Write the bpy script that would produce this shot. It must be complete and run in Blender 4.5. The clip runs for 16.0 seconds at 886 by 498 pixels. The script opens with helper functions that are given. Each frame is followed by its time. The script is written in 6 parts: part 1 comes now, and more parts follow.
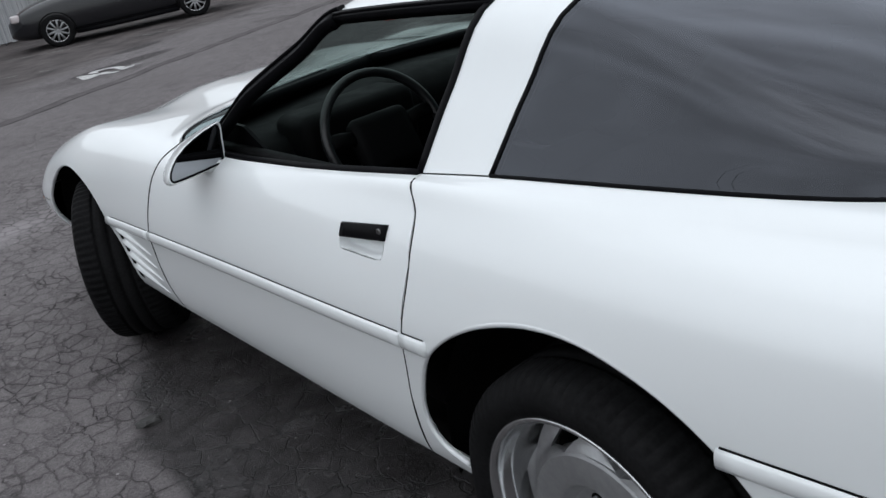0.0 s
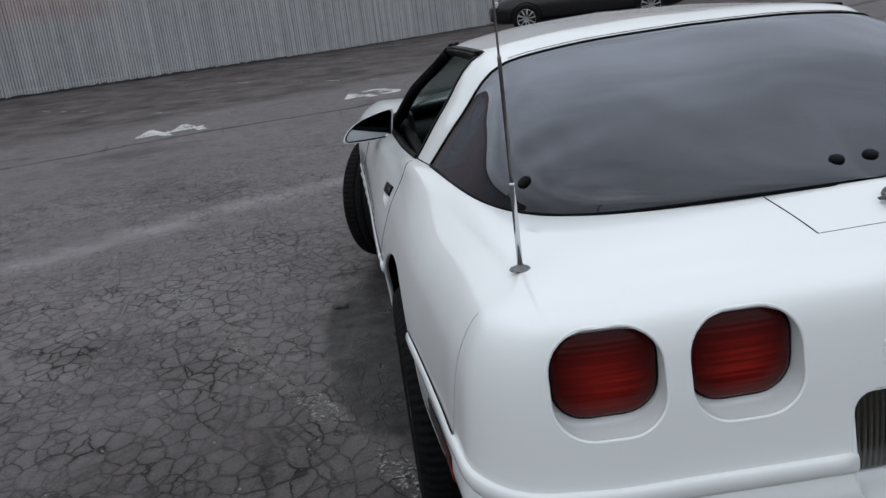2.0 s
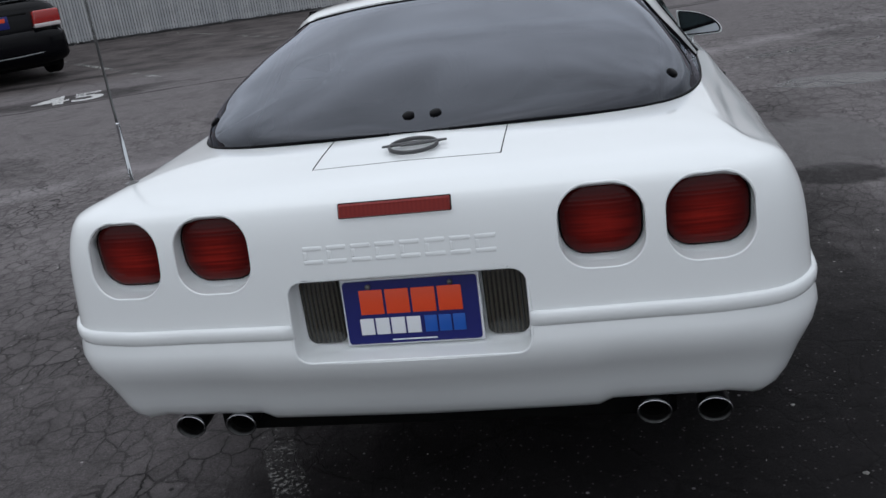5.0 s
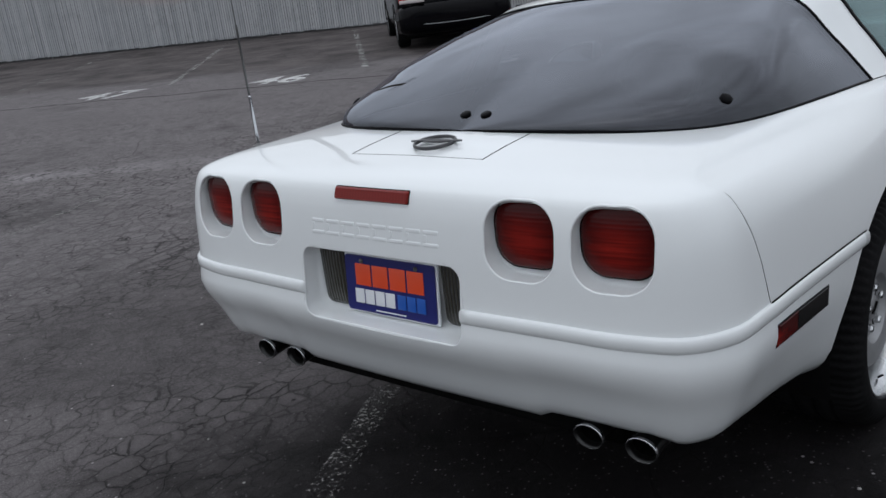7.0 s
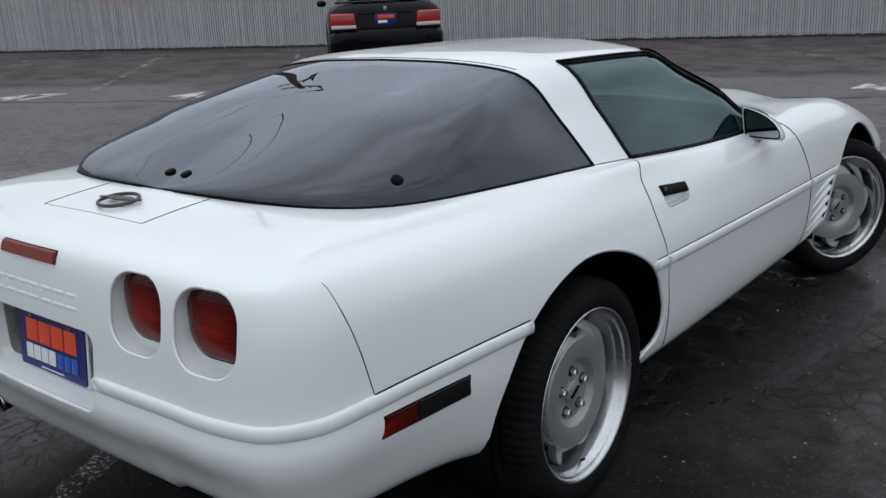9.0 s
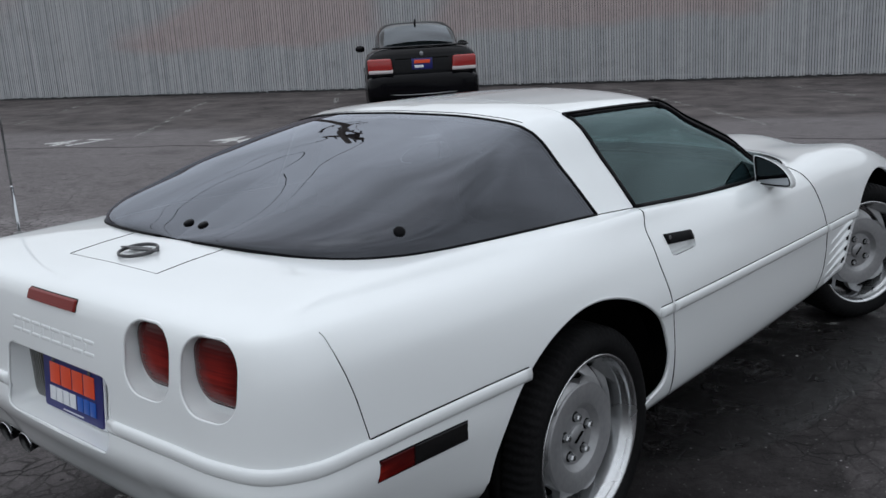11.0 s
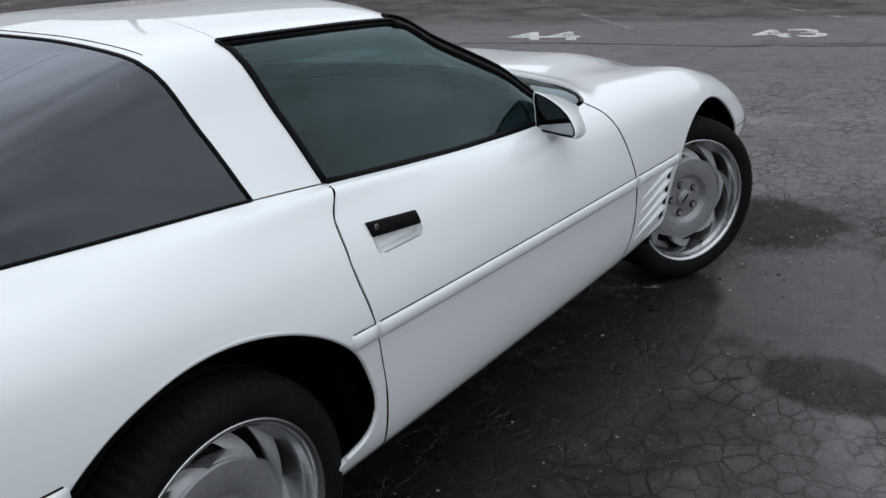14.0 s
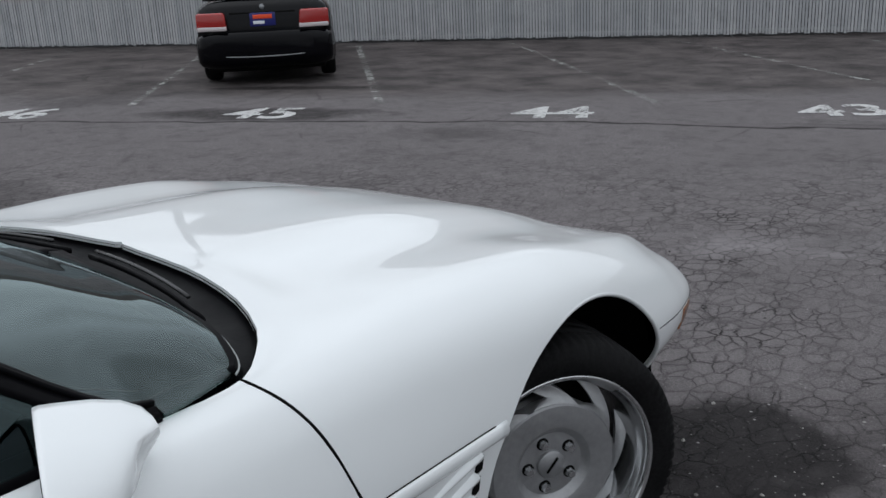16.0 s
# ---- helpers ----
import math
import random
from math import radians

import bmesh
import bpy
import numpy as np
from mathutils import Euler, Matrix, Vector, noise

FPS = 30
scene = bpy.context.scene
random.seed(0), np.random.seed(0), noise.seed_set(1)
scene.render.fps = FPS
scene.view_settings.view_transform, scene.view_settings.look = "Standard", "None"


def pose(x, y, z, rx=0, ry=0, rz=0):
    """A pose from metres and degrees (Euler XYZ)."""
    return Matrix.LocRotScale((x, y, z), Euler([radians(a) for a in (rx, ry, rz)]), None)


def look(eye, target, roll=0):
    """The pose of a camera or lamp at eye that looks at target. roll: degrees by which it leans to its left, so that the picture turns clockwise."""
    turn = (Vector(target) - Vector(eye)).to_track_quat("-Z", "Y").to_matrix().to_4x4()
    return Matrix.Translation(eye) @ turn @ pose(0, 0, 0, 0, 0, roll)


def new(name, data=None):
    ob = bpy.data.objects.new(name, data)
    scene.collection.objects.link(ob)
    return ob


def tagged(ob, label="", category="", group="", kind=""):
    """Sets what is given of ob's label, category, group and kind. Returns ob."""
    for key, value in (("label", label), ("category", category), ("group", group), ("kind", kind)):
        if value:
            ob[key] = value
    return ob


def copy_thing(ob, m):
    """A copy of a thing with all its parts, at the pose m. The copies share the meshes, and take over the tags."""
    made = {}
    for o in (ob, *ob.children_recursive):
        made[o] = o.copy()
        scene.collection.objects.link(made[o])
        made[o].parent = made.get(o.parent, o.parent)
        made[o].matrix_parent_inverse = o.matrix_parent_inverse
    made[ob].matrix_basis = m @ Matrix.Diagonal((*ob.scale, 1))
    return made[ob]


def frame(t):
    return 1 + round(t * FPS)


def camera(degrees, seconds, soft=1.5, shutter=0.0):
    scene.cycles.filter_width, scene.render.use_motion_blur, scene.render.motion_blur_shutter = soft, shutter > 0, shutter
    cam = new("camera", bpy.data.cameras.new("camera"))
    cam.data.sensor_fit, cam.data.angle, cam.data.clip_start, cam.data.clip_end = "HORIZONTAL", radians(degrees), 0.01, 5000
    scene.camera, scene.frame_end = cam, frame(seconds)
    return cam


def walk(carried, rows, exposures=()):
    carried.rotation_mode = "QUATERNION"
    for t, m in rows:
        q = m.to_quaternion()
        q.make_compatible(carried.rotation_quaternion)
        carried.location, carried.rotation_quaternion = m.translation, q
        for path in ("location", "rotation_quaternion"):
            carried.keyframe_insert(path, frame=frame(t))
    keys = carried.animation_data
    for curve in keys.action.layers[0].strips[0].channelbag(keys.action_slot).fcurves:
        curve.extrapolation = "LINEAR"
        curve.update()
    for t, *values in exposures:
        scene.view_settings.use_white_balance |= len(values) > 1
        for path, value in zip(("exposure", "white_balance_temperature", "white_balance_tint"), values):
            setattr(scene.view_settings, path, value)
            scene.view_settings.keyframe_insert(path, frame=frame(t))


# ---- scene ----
cam = camera(52.7, 16.0)
PATH = [
    (0, (-1.684, -0.95, 1.393), (-0.64, 0.592, 0.654), -11.8),
    (0.5, (-1.548, -1.356, 1.406), (-0.782, 0.353, 0.704), -10.2),
    (1, (-1.359, -1.789, 1.426), (-0.847, 0.045, 0.812), -8.9),
    (1.5, (-1.143, -2.014, 1.394), (-0.818, -0.133, 0.798), -5.2),
    (2, (-0.939, -2.208, 1.41), (-0.781, -0.301, 0.828), -7.3),
    (2.5, (-0.71, -2.461, 1.426), (-0.763, -0.552, 0.832), -10.2),
    (3, (-0.414, -2.525, 1.394), (-0.477, -0.624, 0.773), -7.5),
    (3.5, (-0.146, -2.583, 1.396), (-0.156, -0.697, 0.73), -6.1),
    (4, (0.055, -2.756, 1.411), (-0.219, -0.883, 0.763), -5.9),
    (4.5, (0.178, -2.851, 1.408), (-0.124, -0.984, 0.759), -5.9),
    (5, (0.434, -2.744, 1.397), (0.061, -0.896, 0.73), -8.2),
    (7.5, (1.668, -2.395, 1.362), (0.288, -1.077, 0.762), -6.4),
    (8, (1.827, -2.295, 1.367), (0.43, -0.998, 0.762), -6.2),
    (8.5, (1.898, -2.112, 1.377), (0.607, -0.706, 0.78), -4.0),
    (9, (1.977, -1.978, 1.411), (0.769, -0.485, 0.852), -2.8),
    (11.5, (2.111, -1.97, 1.451), (0.792, -0.539, 0.988), -3.4),
    (12, (2.124, -2.013, 1.39), (0.752, -0.691, 0.782), -3.3),
    (12.5, (2.128, -1.952, 1.382), (0.741, -0.682, 0.703), -3.8),
    (13, (2.049, -1.658, 1.388), (0.812, -0.264, 0.662), -2.9),
    (13.5, (1.996, -1.313, 1.425), (0.973, 0.247, 0.704), -4.2),
    (14, (1.98, -0.897, 1.405), (0.91, 0.643, 0.709), -2.2),
    (14.5, (1.941, -0.459, 1.418), (0.851, 1.112, 0.827), -2.4),
    (15, (1.905, -0.018, 1.408), (0.861, 1.577, 0.804), -3.3),
    (15.5, (1.883, 0.41, 1.409), (0.69, 1.88, 0.766), -2.5),
    (16, (1.86, 0.847, 1.443), (0.635, 2.318, 0.857), -2.8),
]
walk(cam, [(t, look(eye, target, roll)) for t, eye, target, roll in PATH], exposures=[(0.0, 0.62, 6085.0, 8.5), (1.0, 0.50, 6045.0, 8.5), (1.5, 0.32, 6060.0, 8.5), (2.0, 0.38, 6050.0, 8.5), (2.5, 0.33, 6040.0, 9.0), (3.5, 0.39, 6020.0, 9.5), (7.5, 0.35, 6020.0, 9.5), (9.0, 0.45, 6030.0, 8.5), (11.5, 0.43, 6040.0, 8.5), (12.5, 0.40, 6030.0, 8.5), (13.0, 0.58, 6040.0, 8.5), (14.5, 0.60, 6045.0, 8.5), (16.0, 0.43, 6075.0, 8.5)])

# ---- world and light: bright overcast sky ----
SUN_EL, SUN_ROT = 80, 245
world = bpy.data.worlds.new("overcast")
scene.world = world
world.use_nodes = True
wn, wl = world.node_tree.nodes, world.node_tree.links
sky = wn.new("ShaderNodeTexSky")
sky.sky_type, sky.sun_disc = "NISHITA", False
sky.sun_elevation, sky.sun_rotation = radians(SUN_EL), radians(SUN_ROT)
sky.air_density, sky.dust_density = 1.0, 3.0
grey = wn.new("ShaderNodeHueSaturation")
grey.inputs["Saturation"].default_value = 0.4
cc = wn.new("ShaderNodeTexCoord")
cm = wn.new("ShaderNodeMapping")
cm.inputs["Scale"].default_value = (2.2, 1.3, 5.0)
cn = wn.new("ShaderNodeTexNoise")
cn.inputs["Scale"].default_value, cn.inputs["Detail"].default_value = 1.6, 5.0
cr = wn.new("ShaderNodeMapRange")
cr.inputs["From Min"].default_value, cr.inputs["From Max"].default_value = 0.3, 0.72
cr.inputs["To Min"].default_value, cr.inputs["To Max"].default_value = 0.62, 1.3
cx = wn.new("ShaderNodeVectorMath")
cx.operation = "SCALE"
wl.new(cc.outputs["Generated"], cm.inputs["Vector"])
wl.new(cm.outputs["Vector"], cn.inputs["Vector"])
wl.new(cn.outputs["Fac"], cr.inputs["Value"])
soft_s = wn.new("ShaderNodeVectorMath")
soft_s.operation, soft_s.inputs["Scale"].default_value = "SCALE", 0.16
soft_a = wn.new("ShaderNodeVectorMath")
soft_a.operation, soft_a.inputs[1].default_value = "ADD", (1.0, 1.0, 1.0)
cap = wn.new("ShaderNodeVectorMath")
cap.operation = "DIVIDE"
wl.new(sky.outputs["Color"], soft_s.inputs[0])
wl.new(soft_s.outputs["Vector"], soft_a.inputs[0])
wl.new(sky.outputs["Color"], cap.inputs[0])
wl.new(soft_a.outputs["Vector"], cap.inputs[1])
veil = wn.new("ShaderNodeMix")
veil.data_type = "RGBA"
veil.inputs[0].default_value = 0.62
veil.inputs[7].default_value = (3.6, 3.65, 3.75, 1)
wl.new(cap.outputs["Vector"], veil.inputs[6])
wl.new(veil.outputs[2], grey.inputs["Color"])
wl.new(grey.outputs["Color"], cx.inputs[0])
# an overcast sky is brighter overhead than at the horizon
up = wn.new("ShaderNodeSeparateXYZ")
wl.new(cc.outputs["Generated"], up.inputs["Vector"])
rise = wn.new("ShaderNodeMapRange")
rise.inputs["To Min"].default_value, rise.inputs["To Max"].default_value = 0.55, 1.55
wl.new(up.outputs["Z"], rise.inputs["Value"])
lift_sky = wn.new("ShaderNodeMath")
lift_sky.operation = "MULTIPLY"
wl.new(cr.outputs["Result"], lift_sky.inputs[0])
wl.new(rise.outputs["Result"], lift_sky.inputs[1])
wl.new(lift_sky.outputs[0], cx.inputs["Scale"])
wl.new(cx.outputs["Vector"], wn["Background"].inputs["Color"])
wn["Background"].inputs["Strength"].default_value = 0.15

sun = new("sun", bpy.data.lights.new("sun", "SUN"))
sun.data.energy, sun.data.angle, sun.data.color = 0.65, radians(179), (1.0, 0.98, 0.95)
sun.matrix_world = look((0, 0, 0), (-math.sin(radians(SUN_ROT)) * math.cos(radians(SUN_EL)), -math.cos(radians(SUN_ROT)) * math.cos(radians(SUN_EL)), -math.sin(radians(SUN_EL))))


# ---- materials ----
def material(name, colour, rough=0.5, metal=0.0, coat=0.0, spec=0.5):
    m = bpy.data.materials.new(name)
    m.use_nodes = True
    b = m.node_tree.nodes["Principled BSDF"]
    b.inputs["Base Color"].default_value = (*colour, 1)
    b.inputs["Roughness"].default_value, b.inputs["Metallic"].default_value = rough, metal
    b.inputs["Coat Weight"].default_value, b.inputs["Coat Roughness"].default_value = coat, 0.04
    b.inputs["Specular IOR Level"].default_value = spec
    return m


class Nodes:
    """A short way to wire node trees."""

    def __init__(self, m):
        self.n, self.l, self.b = m.node_tree.nodes, m.node_tree.links, m.node_tree.nodes["Principled BSDF"]
        self.out = m.node_tree.nodes["Material Output"]

    def add(self, kind, ins=(), operation="", feature="", bands_direction="", data_type=""):
        node = self.n.new("ShaderNode" + kind)
        if operation:
            node.operation = operation
        if feature:
            node.feature = feature
        if bands_direction:
            node.bands_direction = bands_direction
        if data_type:
            node.data_type = data_type
        for key, value in dict(ins).items():
            if isinstance(value, bpy.types.NodeSocket):
                self.l.new(value, node.inputs[key])
            else:
                node.inputs[key].default_value = value
        return node

    def where(self):
        return self.add("NewGeometry").outputs["Position"]

    def noise(self, scale, detail=4.0, rough=0.55, vector=None, distortion=0.0):
        node = self.add("TexNoise", {"Scale": scale, "Detail": detail, "Roughness": rough, "Distortion": distortion})
        self.l.new(vector if vector is not None else self.where(), node.inputs["Vector"])
        return node.outputs["Fac"]

    def ramp(self, value, a, b, lo=0.0, hi=1.0):
        return self.add("MapRange", {"Value": value, "From Min": a, "From Max": b, "To Min": lo, "To Max": hi}).outputs["Result"]

    def math(self, op, a, b=0.0):
        return self.add("Math", {0: a, 1: b}, operation=op).outputs[0]

    def mix(self, fac, a, b):
        node = self.add("Mix", {"Factor": fac}, data_type="RGBA")
        for key, value in (("A", a), ("B", b)):
            socket = [s for s in node.inputs if s.name == key and s.type == "RGBA"][0]
            if isinstance(value, bpy.types.NodeSocket):
                self.l.new(value, socket)
            else:
                socket.default_value = (*value, 1)
        return [s for s in node.outputs if s.type == "RGBA"][0]

    def bump(self, height, strength, distance):
        self.l.new(self.add("Bump", {"Height": height, "Strength": strength, "Distance": distance}).outputs["Normal"], self.b.inputs["Normal"])

    def put(self, name, socket):
        self.l.new(socket, self.b.inputs[name])


def grained(name, colour, rough, scale, amount, bump=0.0, metal=0.0, coat=0.0, second=None):
    """A surface with soft stains, fine grain and relief."""
    m = material(name, colour, rough, metal, coat)
    k = Nodes(m)
    fine, broad = k.noise(scale, 6.0), k.noise(scale / 14, 3.0)
    both = k.math("ADD", k.math("MULTIPLY", fine, 0.5), k.math("MULTIPLY", broad, 0.5))
    dark = tuple(c * (1 - amount) for c in colour)
    k.put("Base Color", k.mix(k.ramp(both, 0.35, 0.65), dark, second or colour))
    k.put("Roughness", k.ramp(broad, 0.3, 0.7, max(rough - 0.08, 0.02), min(rough + 0.1, 1.0)))
    if bump:
        k.bump(fine, 0.5, bump)
    return m


def tinted_glass(name, tint, ior=1.5, rough=0.0, sheen=(0.88, 0.94, 1.0), power=4.2):
    """A tinted pane that lets part of the light through and mirrors the rest."""
    m = bpy.data.materials.new(name)
    m.use_nodes = True
    n, l = m.node_tree.nodes, m.node_tree.links
    n.remove(n["Principled BSDF"])
    clear, gloss, blend, fres, bend, lift = (n.new("ShaderNode" + k) for k in ("BsdfTransparent", "BsdfGlossy", "MixShader", "LayerWeight", "Math", "MapRange"))
    clear.inputs["Color"].default_value = (*tint, 1)
    gloss.inputs["Color"].default_value, gloss.inputs["Roughness"].default_value = (*sheen, 1), rough
    fres.inputs["Blend"].default_value = 0.5
    bend.operation, bend.inputs[1].default_value = "POWER", power
    lift.inputs["To Min"].default_value = ((ior - 1) / (ior + 1)) ** 2
    l.new(fres.outputs["Facing"], bend.inputs[0])
    l.new(bend.outputs[0], lift.inputs["Value"])
    l.new(lift.outputs["Result"], blend.inputs["Fac"])
    l.new(clear.outputs["BSDF"], blend.inputs[1])
    l.new(gloss.outputs["BSDF"], blend.inputs[2])
    l.new(blend.outputs["Shader"], n["Material Output"].inputs["Surface"])
    return m


def worn_paint(name, colour, lo, hi, flake=26.0, fine=0.6):
    """Road paint rubbed away in flakes."""
    m = material(name, colour, 0.7)
    k = Nodes(m)
    wear = k.math("ADD", k.math("MULTIPLY", k.noise(flake, 8.0, 0.7), fine), k.math("MULTIPLY", k.noise(2.3, 3.0), 1 - fine))
    k.put("Base Color", k.mix(k.noise(60.0), tuple(c * 0.75 for c in colour), colour))
    k.put("Alpha", k.ramp(wear, lo, hi))
    return m


WHITE = material("white_paint", (0.78, 0.805, 0.81), 0.42, coat=1.0)
_k = Nodes(WHITE)
_k.put("Base Color", _k.mix(_k.ramp(_k.noise(0.9, 2.0), 0.3, 0.7), (0.79, 0.815, 0.82), (0.775, 0.80, 0.806)))
_k.put("Roughness", _k.ramp(_k.noise(1.6, 2.0), 0.3, 0.7, 0.38, 0.48))
WHITE.node_tree.nodes["Principled BSDF"].inputs["Coat Roughness"].default_value = 0.035
BLACK_TRIM = grained("black_trim", (0.004, 0.004, 0.005), 0.42, 90, 0.4, 0.0004)
RUBBER = grained("tyre_rubber", (0.008, 0.008, 0.0085), 0.75, 120, 0.4, 0.0006, second=(0.013, 0.013, 0.0135))
DARK_VOID = grained("underbody_black", (0.006, 0.006, 0.006), 0.85, 40, 0.5, 0.001)
CABIN = grained("cabin_vinyl", (0.0032, 0.0032, 0.0036), 0.6, 160, 0.35, 0.0005)
ALLOY = grained("alloy_silver", (0.32, 0.323, 0.33), 0.45, 60, 0.12, 0.0, metal=0.6, second=(0.36, 0.363, 0.37))
ALLOY_LIP = grained("polished_rim", (0.62, 0.63, 0.64), 0.22, 60, 0.15, metal=0.95)
VANE = grained("cast_vane_silver", (0.40, 0.405, 0.415), 0.46, 60, 0.14, 0.0, metal=0.85, second=(0.46, 0.465, 0.47))
for _m, _v in ((BLACK_TRIM, 0.05), (RUBBER, 0.06), (DARK_VOID, 0.05), (CABIN, 0.08)):
    _m.node_tree.nodes["Principled BSDF"].inputs["Specular IOR Level"].default_value = _v
WIPER_BLACK = grained("wiper_black", (0.012, 0.012, 0.013), 0.3, 90, 0.3)
BADGE_GREY = grained("badge_grey", (0.085, 0.085, 0.088), 0.35, 80, 0.3, metal=0.8)
RED_MARK = worn_paint("faded_red_paint", (0.34, 0.05, 0.04), 0.40, 0.55)
SOOTED = grained("sooted_steel", (0.05, 0.05, 0.05), 0.35, 80, 0.4, metal=0.9)
CHROME = material("chrome", (0.55, 0.56, 0.58), 0.12, 1.0)
DULL_STEEL = grained("dull_steel", (0.20, 0.20, 0.20), 0.4, 80, 0.4, metal=0.9)
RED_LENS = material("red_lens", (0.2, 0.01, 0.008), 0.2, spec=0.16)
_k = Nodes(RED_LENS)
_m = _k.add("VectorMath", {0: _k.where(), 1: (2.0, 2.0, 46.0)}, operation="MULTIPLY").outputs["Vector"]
# light from the reflector is painted into the lens colour: bright middle, dark edge
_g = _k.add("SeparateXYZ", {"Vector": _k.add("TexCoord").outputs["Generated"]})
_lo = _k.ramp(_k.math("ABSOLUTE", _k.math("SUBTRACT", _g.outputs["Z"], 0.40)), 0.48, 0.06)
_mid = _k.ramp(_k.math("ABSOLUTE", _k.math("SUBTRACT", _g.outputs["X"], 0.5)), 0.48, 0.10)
_painted_glow = _k.math("MULTIPLY", _k.math("MULTIPLY", _lo, _mid), _k.ramp(_k.noise(2.4, 3.0, 0.5, _m), 0.36, 0.66, 0.35, 1.0))
_k.put("Base Color", _k.mix(_painted_glow, (0.046, 0.0030, 0.0030), (0.26, 0.014, 0.009)))
_w = _k.add("TexWave", {"Scale": 5.0, "Distortion": 0.3}, bands_direction="Z")
_k.bump(_w.outputs["Fac"], 0.10, 0.002)
RED_STRIP = material("red_strip_lens", (0.22, 0.02, 0.018), 0.3, spec=0.2)
_k = Nodes(RED_STRIP)
_w = _k.add("TexWave", {"Scale": 8.0}, bands_direction="X")
_k.put("Base Color", _k.mix(_w.outputs["Fac"], (0.155, 0.012, 0.010), (0.18, 0.016, 0.012)))
SMOKED = material("smoked_lens", (0.035, 0.034, 0.026), 0.22, coat=0.3)
_k = Nodes(SMOKED)
_w = _k.add("TexWave", {"Scale": 2.8}, bands_direction="X")
_k.put("Base Color", _k.mix(_w.outputs["Fac"], (0.008, 0.008, 0.006), (0.042, 0.038, 0.027)))
_k.bump(_w.outputs["Fac"], 0.5, 0.003)
SMOKED_DARK = material("smoked_marker", (0.008, 0.008, 0.008), 0.22, spec=0.25)
AMBER = material("amber_lens", (0.24, 0.085, 0.02), 0.2, coat=0.3)
GLASS_EDGE = material("glass_edge", (0.34, 0.36, 0.36), 0.35)
PLATE_BLUE = material("plate_blue", (0.008, 0.012, 0.13), 0.35)
PLATE_ORANGE = material("plate_orange", (0.75, 0.07, 0.015), 0.4)
PLATE_WHITE = material("plate_white", (0.75, 0.77, 0.8), 0.4)
PLATE_SKY = material("plate_sky_blue", (0.012, 0.09, 0.42), 0.4)
HATCH_GLASS = tinted_glass("dark_hatch_glass", (0.05, 0.055, 0.062), 1.72, sheen=(0.86, 0.90, 1.0))
SIDE_GLASS = tinted_glass("green_side_glass", (0.16, 0.25, 0.26), 1.58, sheen=(0.72, 0.95, 0.97))
SHIELD_GLASS = tinted_glass("windscreen_glass", (0.50, 0.60, 0.57), 1.7, sheen=(0.74, 0.88, 0.90), power=3.7)
MIRROR_GLASS = material("mirror_glass", (0.30, 0.31, 0.33), 0.02, 1.0)
LINE_PAINT = worn_paint("faded_line_paint", (0.36, 0.36, 0.345), 0.485, 0.60)
OLD_LINE_PAINT = worn_paint("old_line_paint", (0.31, 0.30, 0.288), 0.508, 0.61, 75.0, 0.74)
DIGIT_PAINT = worn_paint("digit_paint", (0.58, 0.58, 0.57), 0.38, 0.52)
BLACK_PAINT = material("black_car_paint", (0.0018, 0.0019, 0.003), 0.13, coat=0.0, spec=0.15)
GREY_PAINT = material("dark_grey_car_paint", (0.010, 0.0105, 0.0125), 0.2, coat=0.25)
LAMP_RED = material("lamp_red", (0.30, 0.012, 0.010), 0.2, coat=0.5)
LAMP_CLEAR = material("lamp_clear", (0.55, 0.5, 0.5), 0.15, coat=0.5)
POLE_WOOD = grained("pole_wood", (0.09, 0.07, 0.055), 0.85, 30, 0.4, 0.004)
POST_STEEL = grained("galvanised_steel", (0.32, 0.33, 0.34), 0.5, 40, 0.25, metal=0.5)

# direction along the fence, and from the lot towards it
FC, FS = math.cos(radians(29)), math.sin(radians(29))


def lot(e, d):
    """Lot coordinates (along the fence, towards it) to x, y."""
    return FC * e - FS * d, FS * e + FC * d


def ground_z(x, y):
    e = FC * x + FS * y
    return 0.02 * min(max(-x - 1.2, 0), 22) - 0.006 * min(max(e - 5.5, 0), 14)


